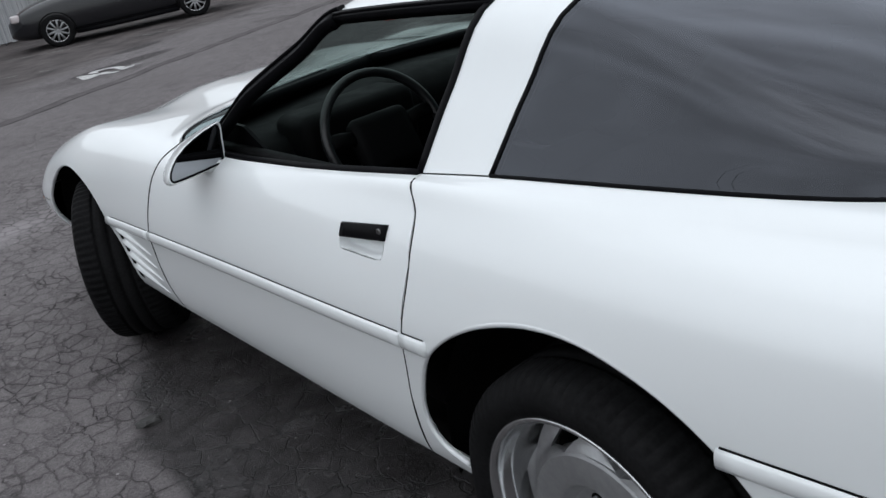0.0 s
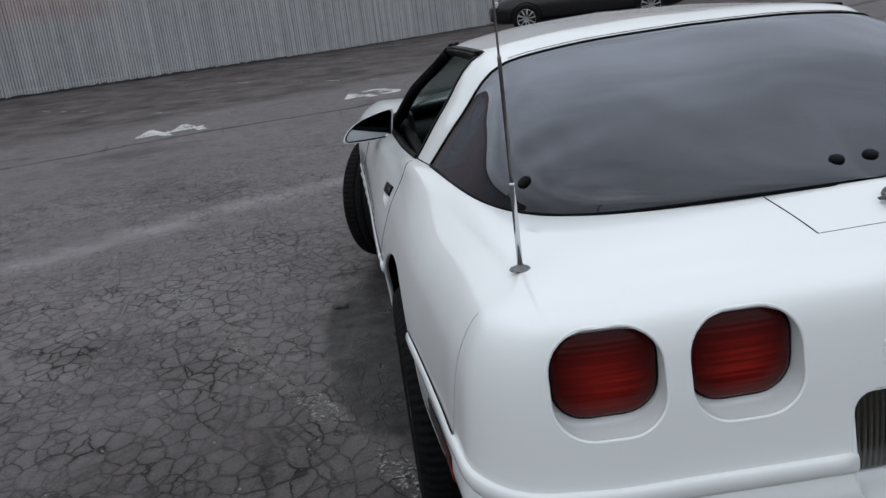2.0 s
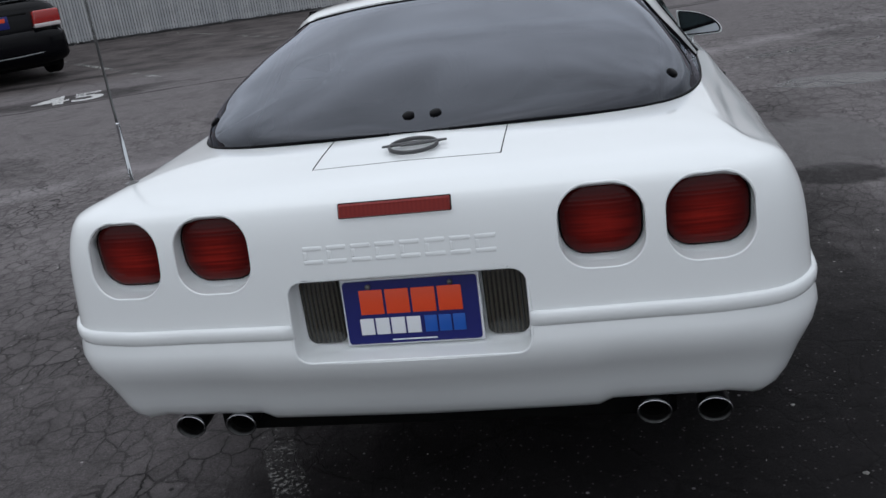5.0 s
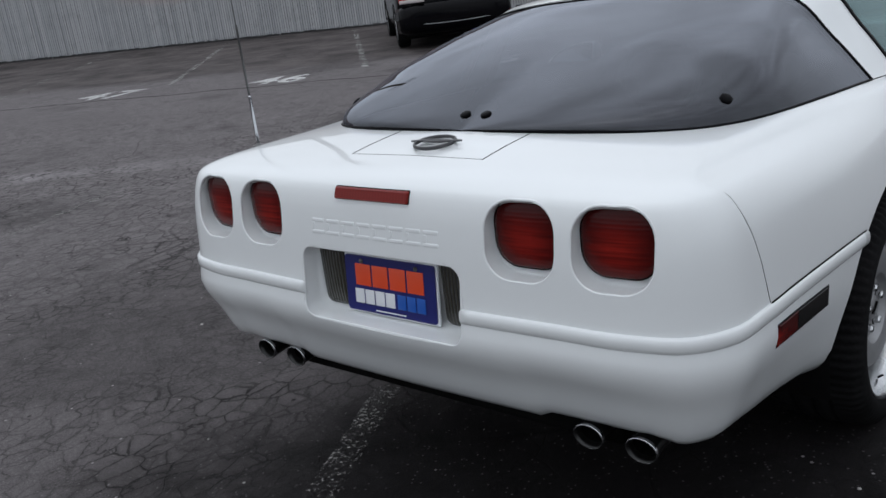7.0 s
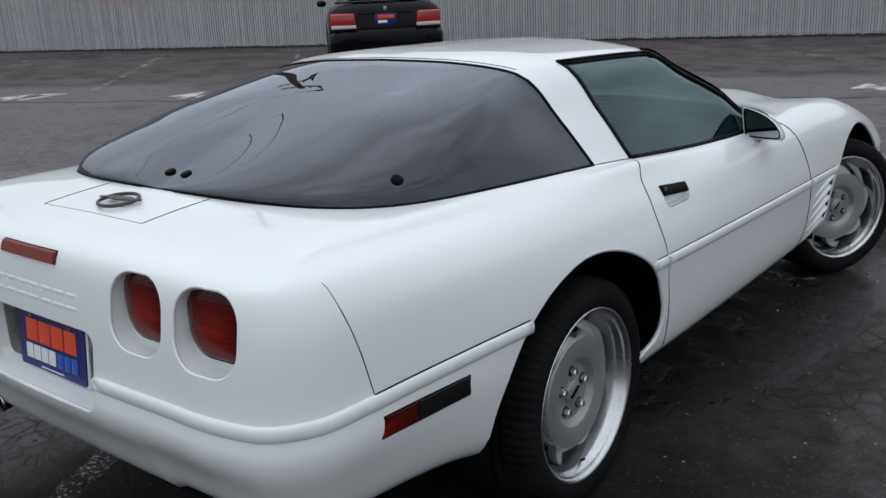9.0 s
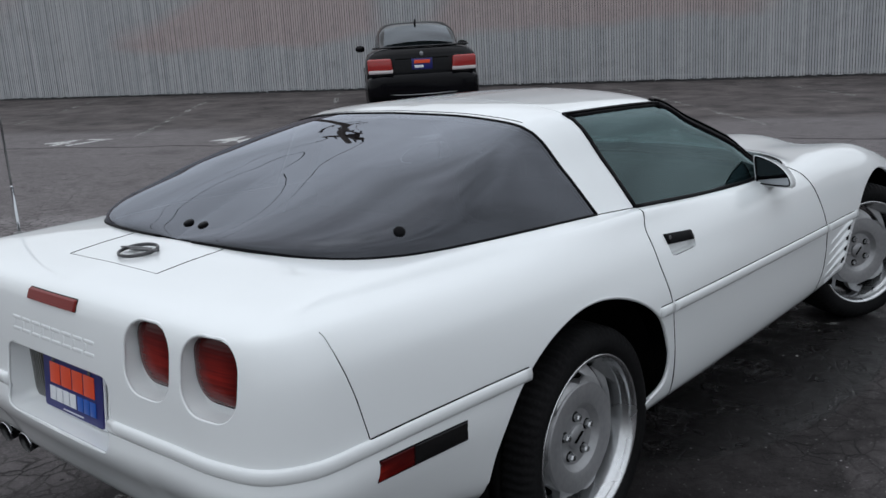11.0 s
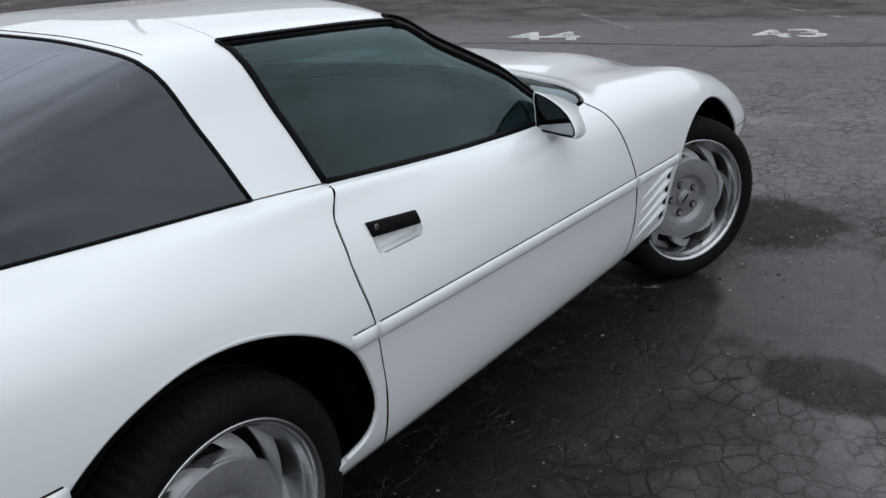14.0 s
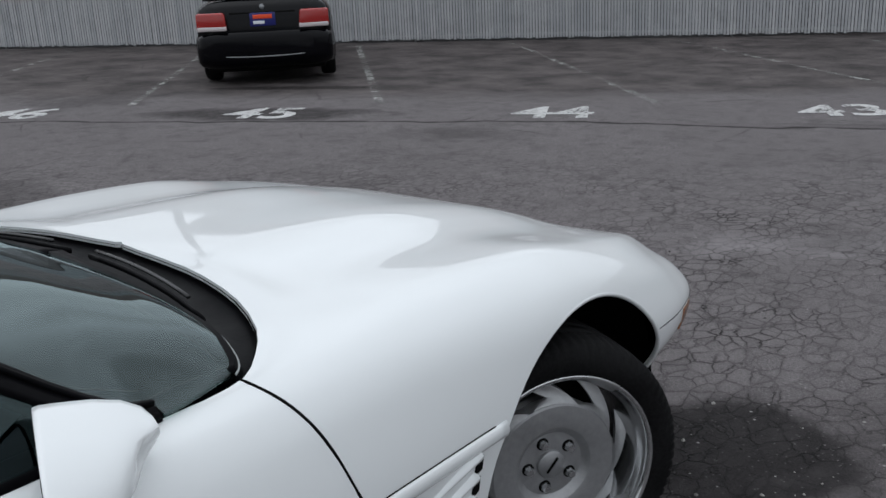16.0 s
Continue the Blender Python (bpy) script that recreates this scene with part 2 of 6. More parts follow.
def asphalt():
    m = material("cracked_asphalt", (0.08, 0.08, 0.08), 0.7, spec=0.2)
    k = Nodes(m)
    p = k.where()
    dots = lambda v: k.add("VectorMath", {0: p, 1: v}, operation="DOT_PRODUCT").outputs["Value"]  # noqa: E731
    along, to = dots((FC, FS, 0)), dots((-FS, FC, 0))
    split = k.add("SeparateXYZ", {"Vector": p})

    def blob(cx, cy, rx, ry, ragged, scale=2.2, turn=0.0):
        """A patch with a ragged edge, in the plane of the ground."""
        dx, dy = k.math("SUBTRACT", split.outputs["X"], cx), k.math("SUBTRACT", split.outputs["Y"], cy)
        c, s = math.cos(turn), math.sin(turn)
        u = k.math("DIVIDE", k.math("ADD", k.math("MULTIPLY", dx, c), k.math("MULTIPLY", dy, s)), rx)
        v = k.math("DIVIDE", k.math("SUBTRACT", k.math("MULTIPLY", dy, c), k.math("MULTIPLY", dx, s)), ry)
        r = k.math("SQRT", k.math("ADD", k.math("MULTIPLY", u, u), k.math("MULTIPLY", v, v)))
        return k.math("ADD", r, k.math("MULTIPLY", k.math("SUBTRACT", k.noise(scale, 6.0, 0.62), 0.5), ragged))

    # broken cells: coarse wander plus a ragged fine wander
    warp = k.add("TexNoise", {"Vector": p, "Scale": 2.2, "Detail": 2.0}).outputs["Color"]
    rag = k.add("TexNoise", {"Vector": p, "Scale": 26.0, "Detail": 3.0}).outputs["Color"]
    off = k.add("VectorMath", {0: warp, "Scale": 0.10}, operation="SCALE").outputs["Vector"]
    off2 = k.add("VectorMath", {0: rag, "Scale": 0.030}, operation="SCALE").outputs["Vector"]
    q = k.add("VectorMath", {0: k.add("VectorMath", {0: p, 1: off}, operation="ADD").outputs["Vector"], 1: off2}, operation="ADD").outputs["Vector"]
    q = k.add("VectorMath", {0: q, 1: (1.18, 0.86, 1.0)}, operation="MULTIPLY").outputs["Vector"]
    cell = k.add("TexVoronoi", {"Vector": q, "Scale": 11.6, "Randomness": 1.0}, feature="DISTANCE_TO_EDGE").outputs["Distance"]
    cell2 = k.add("TexVoronoi", {"Vector": q, "Scale": 5.6, "Randomness": 1.0}, feature="DISTANCE_TO_EDGE").outputs["Distance"]
    piece = k.add("TexVoronoi", {"Vector": q, "Scale": 11.6, "Randomness": 1.0}, feature="F1").outputs["Color"]
    wide = k.add("TexVoronoi", {"Vector": q, "Scale": 0.9}, feature="DISTANCE_TO_EDGE").outputs["Distance"]
    near = k.ramp(to, 7.6, 5.2)
    # wet ground: ragged patches beside, behind and before the car, with its shade put in
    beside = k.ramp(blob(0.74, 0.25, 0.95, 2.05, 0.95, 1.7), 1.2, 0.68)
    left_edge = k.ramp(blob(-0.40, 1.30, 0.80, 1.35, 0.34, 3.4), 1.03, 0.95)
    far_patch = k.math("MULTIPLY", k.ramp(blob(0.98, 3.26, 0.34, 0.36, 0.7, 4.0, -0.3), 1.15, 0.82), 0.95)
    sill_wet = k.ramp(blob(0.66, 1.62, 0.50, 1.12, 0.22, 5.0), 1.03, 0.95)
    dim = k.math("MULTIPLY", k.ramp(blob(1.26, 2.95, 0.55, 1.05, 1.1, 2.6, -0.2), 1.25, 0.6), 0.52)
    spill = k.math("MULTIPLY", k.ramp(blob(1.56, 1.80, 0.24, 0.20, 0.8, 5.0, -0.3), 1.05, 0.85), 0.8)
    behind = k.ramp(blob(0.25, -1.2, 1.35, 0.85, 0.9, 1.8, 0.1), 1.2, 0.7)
    drains = k.math("MULTIPLY", k.ramp(blob(-5.85, 7.1, 1.25, 0.42, 1.3, 2.6, radians(29)), 1.2, 0.75), 0.95)
    sump = k.math("MULTIPLY", k.math("MAXIMUM", k.ramp(blob(2.35, 11.9, 0.95, 0.30, 0.9, 2.4, radians(20)), 1.1, 0.85), k.ramp(blob(3.2, 13.6, 0.5, 0.22, 0.9, 3.0, radians(25)), 1.1, 0.85)), 0.9)
    streak = k.ramp(blob(-7.2, 8.75, 1.3, 0.16, 1.2, 2.0, radians(29)), 1.1, 0.8)
    scatter = k.math("MULTIPLY", k.ramp(k.noise(0.5, 6.0, 0.62), 0.56, 0.66), 0.6)
    pool2 = k.ramp(blob(-1.95, -0.8, 0.85, 0.5, 0.7, 2.0, 0.4), 1.08, 0.86)
    pool3 = k.ramp(blob(2.1, 4.1, 0.42, 0.22, 0.6, 3.0), 1.04, 0.95)
    pool4 = k.ramp(blob(2.3, 5.6, 0.6, 0.14, 0.8, 3.0, 0.3), 1.04, 0.95)
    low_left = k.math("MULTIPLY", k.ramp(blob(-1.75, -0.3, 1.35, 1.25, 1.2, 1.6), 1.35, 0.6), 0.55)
    film = k.ramp(blob(1.45, 2.45, 0.55, 0.62, 0.9, 2.4, -0.1), 1.15, 0.82)
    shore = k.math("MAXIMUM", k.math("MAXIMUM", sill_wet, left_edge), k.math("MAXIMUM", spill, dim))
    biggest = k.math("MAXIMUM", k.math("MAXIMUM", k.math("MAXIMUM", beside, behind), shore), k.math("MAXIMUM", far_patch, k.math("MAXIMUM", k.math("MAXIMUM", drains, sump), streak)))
    # smooth dark patch at the car's rear corner, its shade put into the colour
    shaded_corner = k.ramp(blob(0.5, -0.5, 1.25, 0.72, 0.7, 1.9, 0.45), 1.2, 0.72)
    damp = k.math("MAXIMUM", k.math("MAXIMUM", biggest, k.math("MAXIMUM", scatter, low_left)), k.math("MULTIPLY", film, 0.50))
    whole = k.math("SUBTRACT", 1.0, k.math("MULTIPLY", film, 0.85))
    pools = k.math("MAXIMUM", k.math("MULTIPLY", pool2, 0.22), k.math("MAXIMUM", pool3, pool4))
    zone = k.math("MULTIPLY", k.math("MULTIPLY", k.ramp(k.noise(0.4, 3.0), 0.36, 0.52, 0.25, 1.0), k.math("MULTIPLY", near, whole)), k.math("SUBTRACT", 1.0, k.math("MAXIMUM", k.math("MULTIPLY", shaded_corner, 0.8), k.math("MULTIPLY", pools, 0.9))))
    broken = k.ramp(k.noise(5.0, 3.0), 0.34, 0.55, 0.12, 1.0)
    worn = k.math("SUBTRACT", cell, k.ramp(k.noise(3.6, 3.0), 0.35, 0.72, 0.0, 0.040))
    fade = k.ramp(k.noise(2.7, 4.0, 0.6), 0.33, 0.60, 0.30, 1.0)
    crack = k.math("MULTIPLY", k.math("MULTIPLY", k.math("MULTIPLY", k.ramp(worn, 0.025, 0.003), broken), zone), fade)
    crack2 = k.math("MULTIPLY", k.math("MULTIPLY", k.ramp(cell2, 0.034, 0.006), k.ramp(k.noise(1.3, 3.0), 0.45, 0.6, 0.0, 0.4)), k.math("MULTIPLY", near, whole))
    long_crack = k.math("MULTIPLY", k.ramp(wide, 0.010, 0.002), k.ramp(k.noise(0.8), 0.5, 0.62, 0.0, 0.6))
    wob = k.math("MULTIPLY", k.math("SUBTRACT", k.noise(1.4, 5.0), 0.5), 0.35)
    joint = k.math("SUBTRACT", k.math("ADD", k.math("ADD", to, k.ramp(along, 1.7, 4.6, 0.0, 0.56)), wob), 8.55)
    seam = k.math("MULTIPLY", k.ramp(k.math("ABSOLUTE", joint), 0.05, 0.012), k.ramp(k.noise(2.4), 0.3, 0.42))
    second = k.ramp(k.math("ABSOLUTE", k.math("SUBTRACT", joint, 0.20)), 0.035, 0.01)
    channel = k.ramp(k.math("ABSOLUTE", k.math("SUBTRACT", joint, 0.10)), 0.13, 0.09, 0.0, 0.42)
    seam = k.math("MAXIMUM", seam, k.math("MULTIPLY", k.math("MAXIMUM", k.math("MULTIPLY", second, 0.8), channel), k.math("MULTIPLY", k.ramp(along, 3.2, 4.8, 0.0, 1.0), k.ramp(k.noise(3.0, 4.0), 0.32, 0.5, 0.3, 1.0))))
    cracks = k.math("MAXIMUM", k.math("MAXIMUM", crack, crack2), k.math("MAXIMUM", long_crack, seam))
    stone = k.noise(210.0, 4.0, 0.75)
    grit = k.noise(46.0, 6.0, 0.7)
    stain = k.noise(0.6, 7.0, 0.62)
    smear = k.noise(6.5, 6.0, 0.65)
    pebbly = k.noise(95.0, 3.0, 0.7)
    base = k.mix(k.math("ADD", k.math("MULTIPLY", k.ramp(stone, 0.34, 0.66), 0.6), k.math("MULTIPLY", k.ramp(pebbly, 0.36, 0.66), 0.4)), (0.030, 0.0285, 0.028), (0.262, 0.249, 0.243))
    base = k.mix(k.ramp(stain, 0.36, 0.62, 0.0, 0.35), base, k.mix(k.ramp(grit, 0.3, 0.7), (0.070, 0.066, 0.064), (0.125, 0.118, 0.114)))
    base = k.mix(k.ramp(smear, 0.50, 0.72, 0.0, 0.6), base, (0.062, 0.059, 0.058))
    tint = k.add("SeparateColor", {"Color": piece}).outputs[0]
    base = k.mix(k.math("MULTIPLY", k.math("MULTIPLY", tint, zone), 0.38), base, (0.215, 0.205, 0.198))
    # darker, browner strip beside the fence
    strip = k.ramp(k.math("ADD", to, k.math("MULTIPLY", k.noise(0.7, 5.0), 1.8)), 10.9, 11.7)
    blot = k.noise(1.6, 7.0, 0.66)
    base = k.mix(k.math("MULTIPLY", strip, 0.8), base, k.mix(k.ramp(blot, 0.36, 0.64), (0.024, 0.0215, 0.020), (0.104, 0.094, 0.0875)))
    # pale dried streak across the lot
    line = k.math("SUBTRACT", k.math("ADD", to, k.math("MULTIPLY", wob, 0.8)), k.ramp(along, -6.0, 0.6, 3.65, 4.55))
    band = k.math("MULTIPLY", k.ramp(k.math("ABSOLUTE", line), 0.30, 0.04), k.ramp(k.noise(1.7, 5.0), 0.36, 0.62))
    base = k.mix(k.math("MULTIPLY", band, 0.7), base, (0.28, 0.272, 0.266))
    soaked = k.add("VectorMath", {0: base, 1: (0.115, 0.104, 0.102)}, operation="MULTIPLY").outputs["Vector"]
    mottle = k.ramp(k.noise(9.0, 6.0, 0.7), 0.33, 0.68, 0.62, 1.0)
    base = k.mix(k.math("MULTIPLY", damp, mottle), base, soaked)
    # near-black tones by the car: wet asphalt plus its shade put into the colour
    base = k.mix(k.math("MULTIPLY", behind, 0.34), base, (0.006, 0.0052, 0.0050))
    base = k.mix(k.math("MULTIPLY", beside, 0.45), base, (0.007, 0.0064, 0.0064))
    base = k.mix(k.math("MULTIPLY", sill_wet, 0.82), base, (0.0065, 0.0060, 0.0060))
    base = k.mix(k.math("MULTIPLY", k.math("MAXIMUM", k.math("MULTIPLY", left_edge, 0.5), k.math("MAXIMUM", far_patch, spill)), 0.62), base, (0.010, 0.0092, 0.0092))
    base = k.mix(k.math("MULTIPLY", shaded_corner, 0.7), base, (0.0065, 0.0060, 0.0063))
    base = k.mix(k.math("MULTIPLY", pools, 0.75), base, (0.016, 0.0155, 0.0155))
    halo = k.math("MULTIPLY", k.math("MULTIPLY", k.ramp(cell, 0.17, 0.02), zone), k.math("MULTIPLY", fade, 0.42))
    base = k.mix(halo, base, k.add("VectorMath", {0: base, "Scale": 0.35}, operation="SCALE").outputs["Vector"])
    base = k.mix(k.math("MULTIPLY", cracks, 0.9), base, k.mix(damp, (0.012, 0.011, 0.0105), (0.0018, 0.0016, 0.0015)))
    # pale chips and dark pebbles
    chip = k.add("TexVoronoi", {"Vector": p, "Scale": 34.0}, feature="F1")
    pick = k.add("SeparateColor", {"Color": chip.outputs["Color"]}).outputs[0]
    spot = k.math("MULTIPLY", k.ramp(chip.outputs["Distance"], 0.20, 0.12), k.ramp(pick, 0.965, 0.98))
    # finer pale specks: the glints of grit put into the colour
    fine = k.add("TexVoronoi", {"Vector": p, "Scale": 95.0}, feature="F1")
    pick3 = k.add("SeparateColor", {"Color": fine.outputs["Color"]}).outputs[2]
    spot = k.math("MAXIMUM", spot, k.math("MULTIPLY", k.ramp(fine.outputs["Distance"], 0.36, 0.24), k.ramp(pick3, 0.93, 0.99, 0.0, 0.30)))
    base = k.mix(k.math("MULTIPLY", spot, 0.75), base, (0.34, 0.33, 0.32))
    peb = k.add("TexVoronoi", {"Vector": p, "Scale": 11.0}, feature="F1")
    pick2 = k.add("SeparateColor", {"Color": peb.outputs["Color"]}).outputs[1]
    hole = k.math("MULTIPLY", k.ramp(peb.outputs["Distance"], 0.11, 0.07), k.ramp(pick2, 0.90, 0.92))
    base = k.mix(k.math("MULTIPLY", hole, 0.85), base, (0.008, 0.008, 0.008))
    base = k.add("VectorMath", {0: base, 1: (1.04, 1.0, 1.045)}, operation="MULTIPLY").outputs["Vector"]
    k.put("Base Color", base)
    wet = k.math("MAXIMUM", k.math("MAXIMUM", k.math("MULTIPLY", damp, 0.12), k.math("MULTIPLY", film, 0.40)), k.math("MAXIMUM", k.math("MULTIPLY", k.math("MAXIMUM", sill_wet, left_edge), k.ramp(k.noise(5.0, 4.0), 0.38, 0.62, 0.35, 0.95)), k.math("MAXIMUM", pool3, pool4)))
    k.put("Roughness", k.math("ADD", k.ramp(wet, 0.0, 1.0, 0.78, 0.10), k.math("MULTIPLY", grit, 0.10)))
    k.put("Specular IOR Level", k.math("MULTIPLY", k.ramp(wet, 0.0, 1.0, 0.14, 0.5), k.ramp(shaded_corner, 0.0, 1.0, 1.0, 0.6)))
    rough = k.math("ADD", k.math("MULTIPLY", stone, 0.5), k.math("MULTIPLY", grit, 0.5))
    rough = k.math("MULTIPLY", k.math("ADD", rough, k.math("MULTIPLY", tint, 0.25)), k.math("SUBTRACT", 1.0, k.math("MAXIMUM", k.math("MULTIPLY", pools, 0.93), k.math("MULTIPLY", sill_wet, 0.55))))
    k.bump(k.math("SUBTRACT", rough, k.math("MULTIPLY", cracks, 0.6)), 0.85, 0.008)
    return m


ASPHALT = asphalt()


# ---- mesh helpers ----
def link(name, bm, mat, parent=None, label="", smooth=True):
    me = bpy.data.meshes.new(name)
    bm.to_mesh(me)
    bm.free()
    for m in mat if isinstance(mat, (list, tuple)) else (mat,):
        me.materials.append(m)
    if smooth:
        me.polygons.foreach_set("use_smooth", [True] * len(me.polygons))
    ob = new(name, me)
    ob.parent = parent
    if label:
        ob["label"] = label
    return ob


def part(name, bm, mat, parent, label="", smooth=True):
    return link(name, bm, mat, parent, label, smooth)


def thing(name, label, category, group="", at=None):
    ob = new(name)
    ob.empty_display_size = 0.2
    if at is not None:
        ob.matrix_world = at
    return tagged(ob, label, category, group)


def pchip(xs, ys):
    """A smooth curve through knots that does not overshoot."""
    x, y = np.array(xs, float), np.array(ys, float)
    h = np.diff(x)
    s = np.diff(y) / h
    d = np.zeros_like(y)
    for i in range(1, len(x) - 1):
        if s[i - 1] * s[i] > 0:
            w1, w2 = 2 * h[i] + h[i - 1], h[i] + 2 * h[i - 1]
            d[i] = (w1 + w2) / (w1 / s[i - 1] + w2 / s[i])
    d[0], d[-1] = s[0], s[-1]

    def f(q):
        q = np.clip(np.asarray(q, float), x[0], x[-1])
        i = np.clip(np.searchsorted(x, q) - 1, 0, len(h) - 1)
        t = (q - x[i]) / h[i]
        return (2 * t**3 - 3 * t**2 + 1) * y[i] + (t**3 - 2 * t**2 + t) * h[i] * d[i] + (3 * t**2 - 2 * t**3) * y[i + 1] + (t**3 - t**2) * h[i] * d[i + 1]

    return f


def table(*knots):
    return pchip([k[0] for k in knots], [k[1] for k in knots])


def flow(points, ends=None):
    """A tangent-smooth curve through points; gives f(u) for u in chord lengths and the knots' u."""
    p = np.array(points, float)
    u = np.r_[0, np.cumsum(np.linalg.norm(np.diff(p, axis=0), axis=1))]
    h = np.diff(u)[:, None]
    s = np.diff(p, axis=0) / h
    d = np.zeros_like(p)
    d[1:-1] = (s[:-1] * h[1:] + s[1:] * h[:-1]) / (h[1:] + h[:-1])
    d[0], d[-1] = (s[0], s[-1]) if ends is None else ends

    def f(q):
        q = np.clip(np.atleast_1d(q), u[0], u[-1])
        i = np.clip(np.searchsorted(u, q, side="right") - 1, 0, len(u) - 2)
        t = ((q - u[i]) / h[i, 0])[:, None]
        return (2 * t**3 - 3 * t**2 + 1) * p[i] + (t**3 - 2 * t**2 + t) * h[i] * d[i] + (3 * t**2 - 2 * t**3) * p[i + 1] + (t**3 - t**2) * h[i] * d[i + 1]

    return f, u


def grid_bm(pts, layers=()):
    """A sheet of quads through a grid of points [i][j]."""
    bm = bmesh.new()
    row = bm.faces.layers.int.new("row")
    col = bm.faces.layers.int.new("col")
    vs = [[bm.verts.new(p) for p in line] for line in pts]
    for i in range(len(vs) - 1):
        for j in range(len(vs[0]) - 1):
            f = bm.faces.new((vs[i][j], vs[i + 1][j], vs[i + 1][j + 1], vs[i][j + 1]))
            f[row], f[col] = j, i
    bmesh.ops.remove_doubles(bm, verts=bm.verts, dist=1e-5)
    return bm


def lathe(profile, segments=48, axis="x", closed=False):
    """A turned shape: profile of (along, radius) about the axis."""
    bm = bmesh.new()
    rings = []
    for a, r in profile:
        ring = []
        for k in range(segments):
            t = 2 * math.pi * k / segments
            c, s = r * math.cos(t), r * math.sin(t)
            ring.append(bm.verts.new((a, c, s) if axis == "x" else (c, a, s) if axis == "y" else (c, s, a)))
        rings.append(ring)
    for a, b in zip(rings, rings[1:] + ([rings[0]] if closed else [])):
        for k in range(segments):
            bm.faces.new((a[k], a[(k + 1) % segments], b[(k + 1) % segments], b[k]))
    if not closed:
        for ring in (rings[0], rings[-1]):
            if (ring[0].co - ring[segments // 2].co).length < 0.002:
                bmesh.ops.remove_doubles(bm, verts=ring, dist=0.01)
    bmesh.ops.recalc_face_normals(bm, faces=bm.faces)
    return bm


def box(lo, hi, bevel=0.004, segs=2):
    bm = bmesh.new()
    bmesh.ops.create_cube(bm, size=1)
    for v in bm.verts:
        v.co = [l + (c + 0.5) * (h - l) for l, c, h in zip(lo, v.co, hi)]
    if bevel:
        bmesh.ops.bevel(bm, geom=bm.edges[:], offset=bevel, segments=segs, affect="EDGES", profile=0.5)
    return bm


def tube(path, rx, ry=None, sides=8, up=(0, 0, 1), caps=True, taper=None):
    """A bar of oval section along a path."""
    bm = bmesh.new()
    ry = ry or rx
    p = [Vector(v) for v in path]
    rings = []
    for i, c in enumerate(p):
        t = (p[min(i + 1, len(p) - 1)] - p[max(i - 1, 0)]).normalized()
        side = t.cross(Vector(up))
        side = side.normalized() if side.length > 1e-4 else t.orthogonal().normalized()
        top = side.cross(t).normalized()
        g = taper(i / (len(p) - 1)) if taper else 1.0
        rings.append([bm.verts.new(c + g * (side * rx * math.cos(a) + top * ry * math.sin(a))) for a in (2 * math.pi * k / sides for k in range(sides))])
    for a, b in zip(rings, rings[1:]):
        for k in range(sides):
            bm.faces.new((a[k], a[(k + 1) % sides], b[(k + 1) % sides], b[k]))
    if caps:
        bm.faces.new(rings[0][::-1])
        bm.faces.new(rings[-1])
    bmesh.ops.recalc_face_normals(bm, faces=bm.faces)
    return bm


def rounded(w, h, r, n=5, cx=0.0, cy=0.0):
    """Points of a rectangle with rounded corners, half sizes w and h."""
    out = []
    for sx, sy, a0 in ((1, 1, 0), (-1, 1, 90), (-1, -1, 180), (1, -1, 270)):
        for k in range(n + 1):
            a = radians(a0 + 90 * k / n)
            out.append((cx + sx * (w - r) + r * math.cos(a), cy + sy * (h - r) + r * math.sin(a)))
    return out


def inside(pt, poly):
    x, y = pt
    hit = False
    for (x1, y1), (x2, y2) in zip(poly, poly[1:] + poly[:1]):
        if (y1 > y) != (y2 > y) and x < (x2 - x1) * (y - y1) / (y2 - y1) + x1:
            hit = not hit
    return hit


def score(bm, line, view, where, closed=False):
    """Cut the faces that a line, seen along one axis, crosses, so that edges run along it."""
    a, b = {"x": (1, 2), "y": (0, 2), "z": (0, 1)}[view]
    for p, q in zip(line, line[1:] + (line[:1] if closed else [])):
        if math.dist(p, q) < 1e-6:
            continue
        lo = (min(p[0], q[0]) - 0.002, min(p[1], q[1]) - 0.002)
        hi = (max(p[0], q[0]) + 0.002, max(p[1], q[1]) + 0.002)
        faces = []
        for f in bm.faces:
            if not where(f.calc_center_median()):
                continue
            us, vs = [v.co[a] for v in f.verts], [v.co[b] for v in f.verts]
            if max(us) >= lo[0] and min(us) <= hi[0] and max(vs) >= lo[1] and min(vs) <= hi[1]:
                faces.append(f)
        if not faces:
            continue
        n = [0, 0, 0]
        n[a], n[b] = q[1] - p[1], -(q[0] - p[0])
        co = [0, 0, 0]
        co[a], co[b] = p
        geom = list({e for f in faces for e in f.edges}) + list({v for f in faces for v in f.verts}) + faces
        bmesh.ops.bisect_plane(bm, geom=geom, dist=1e-4, plane_co=co, plane_no=n)


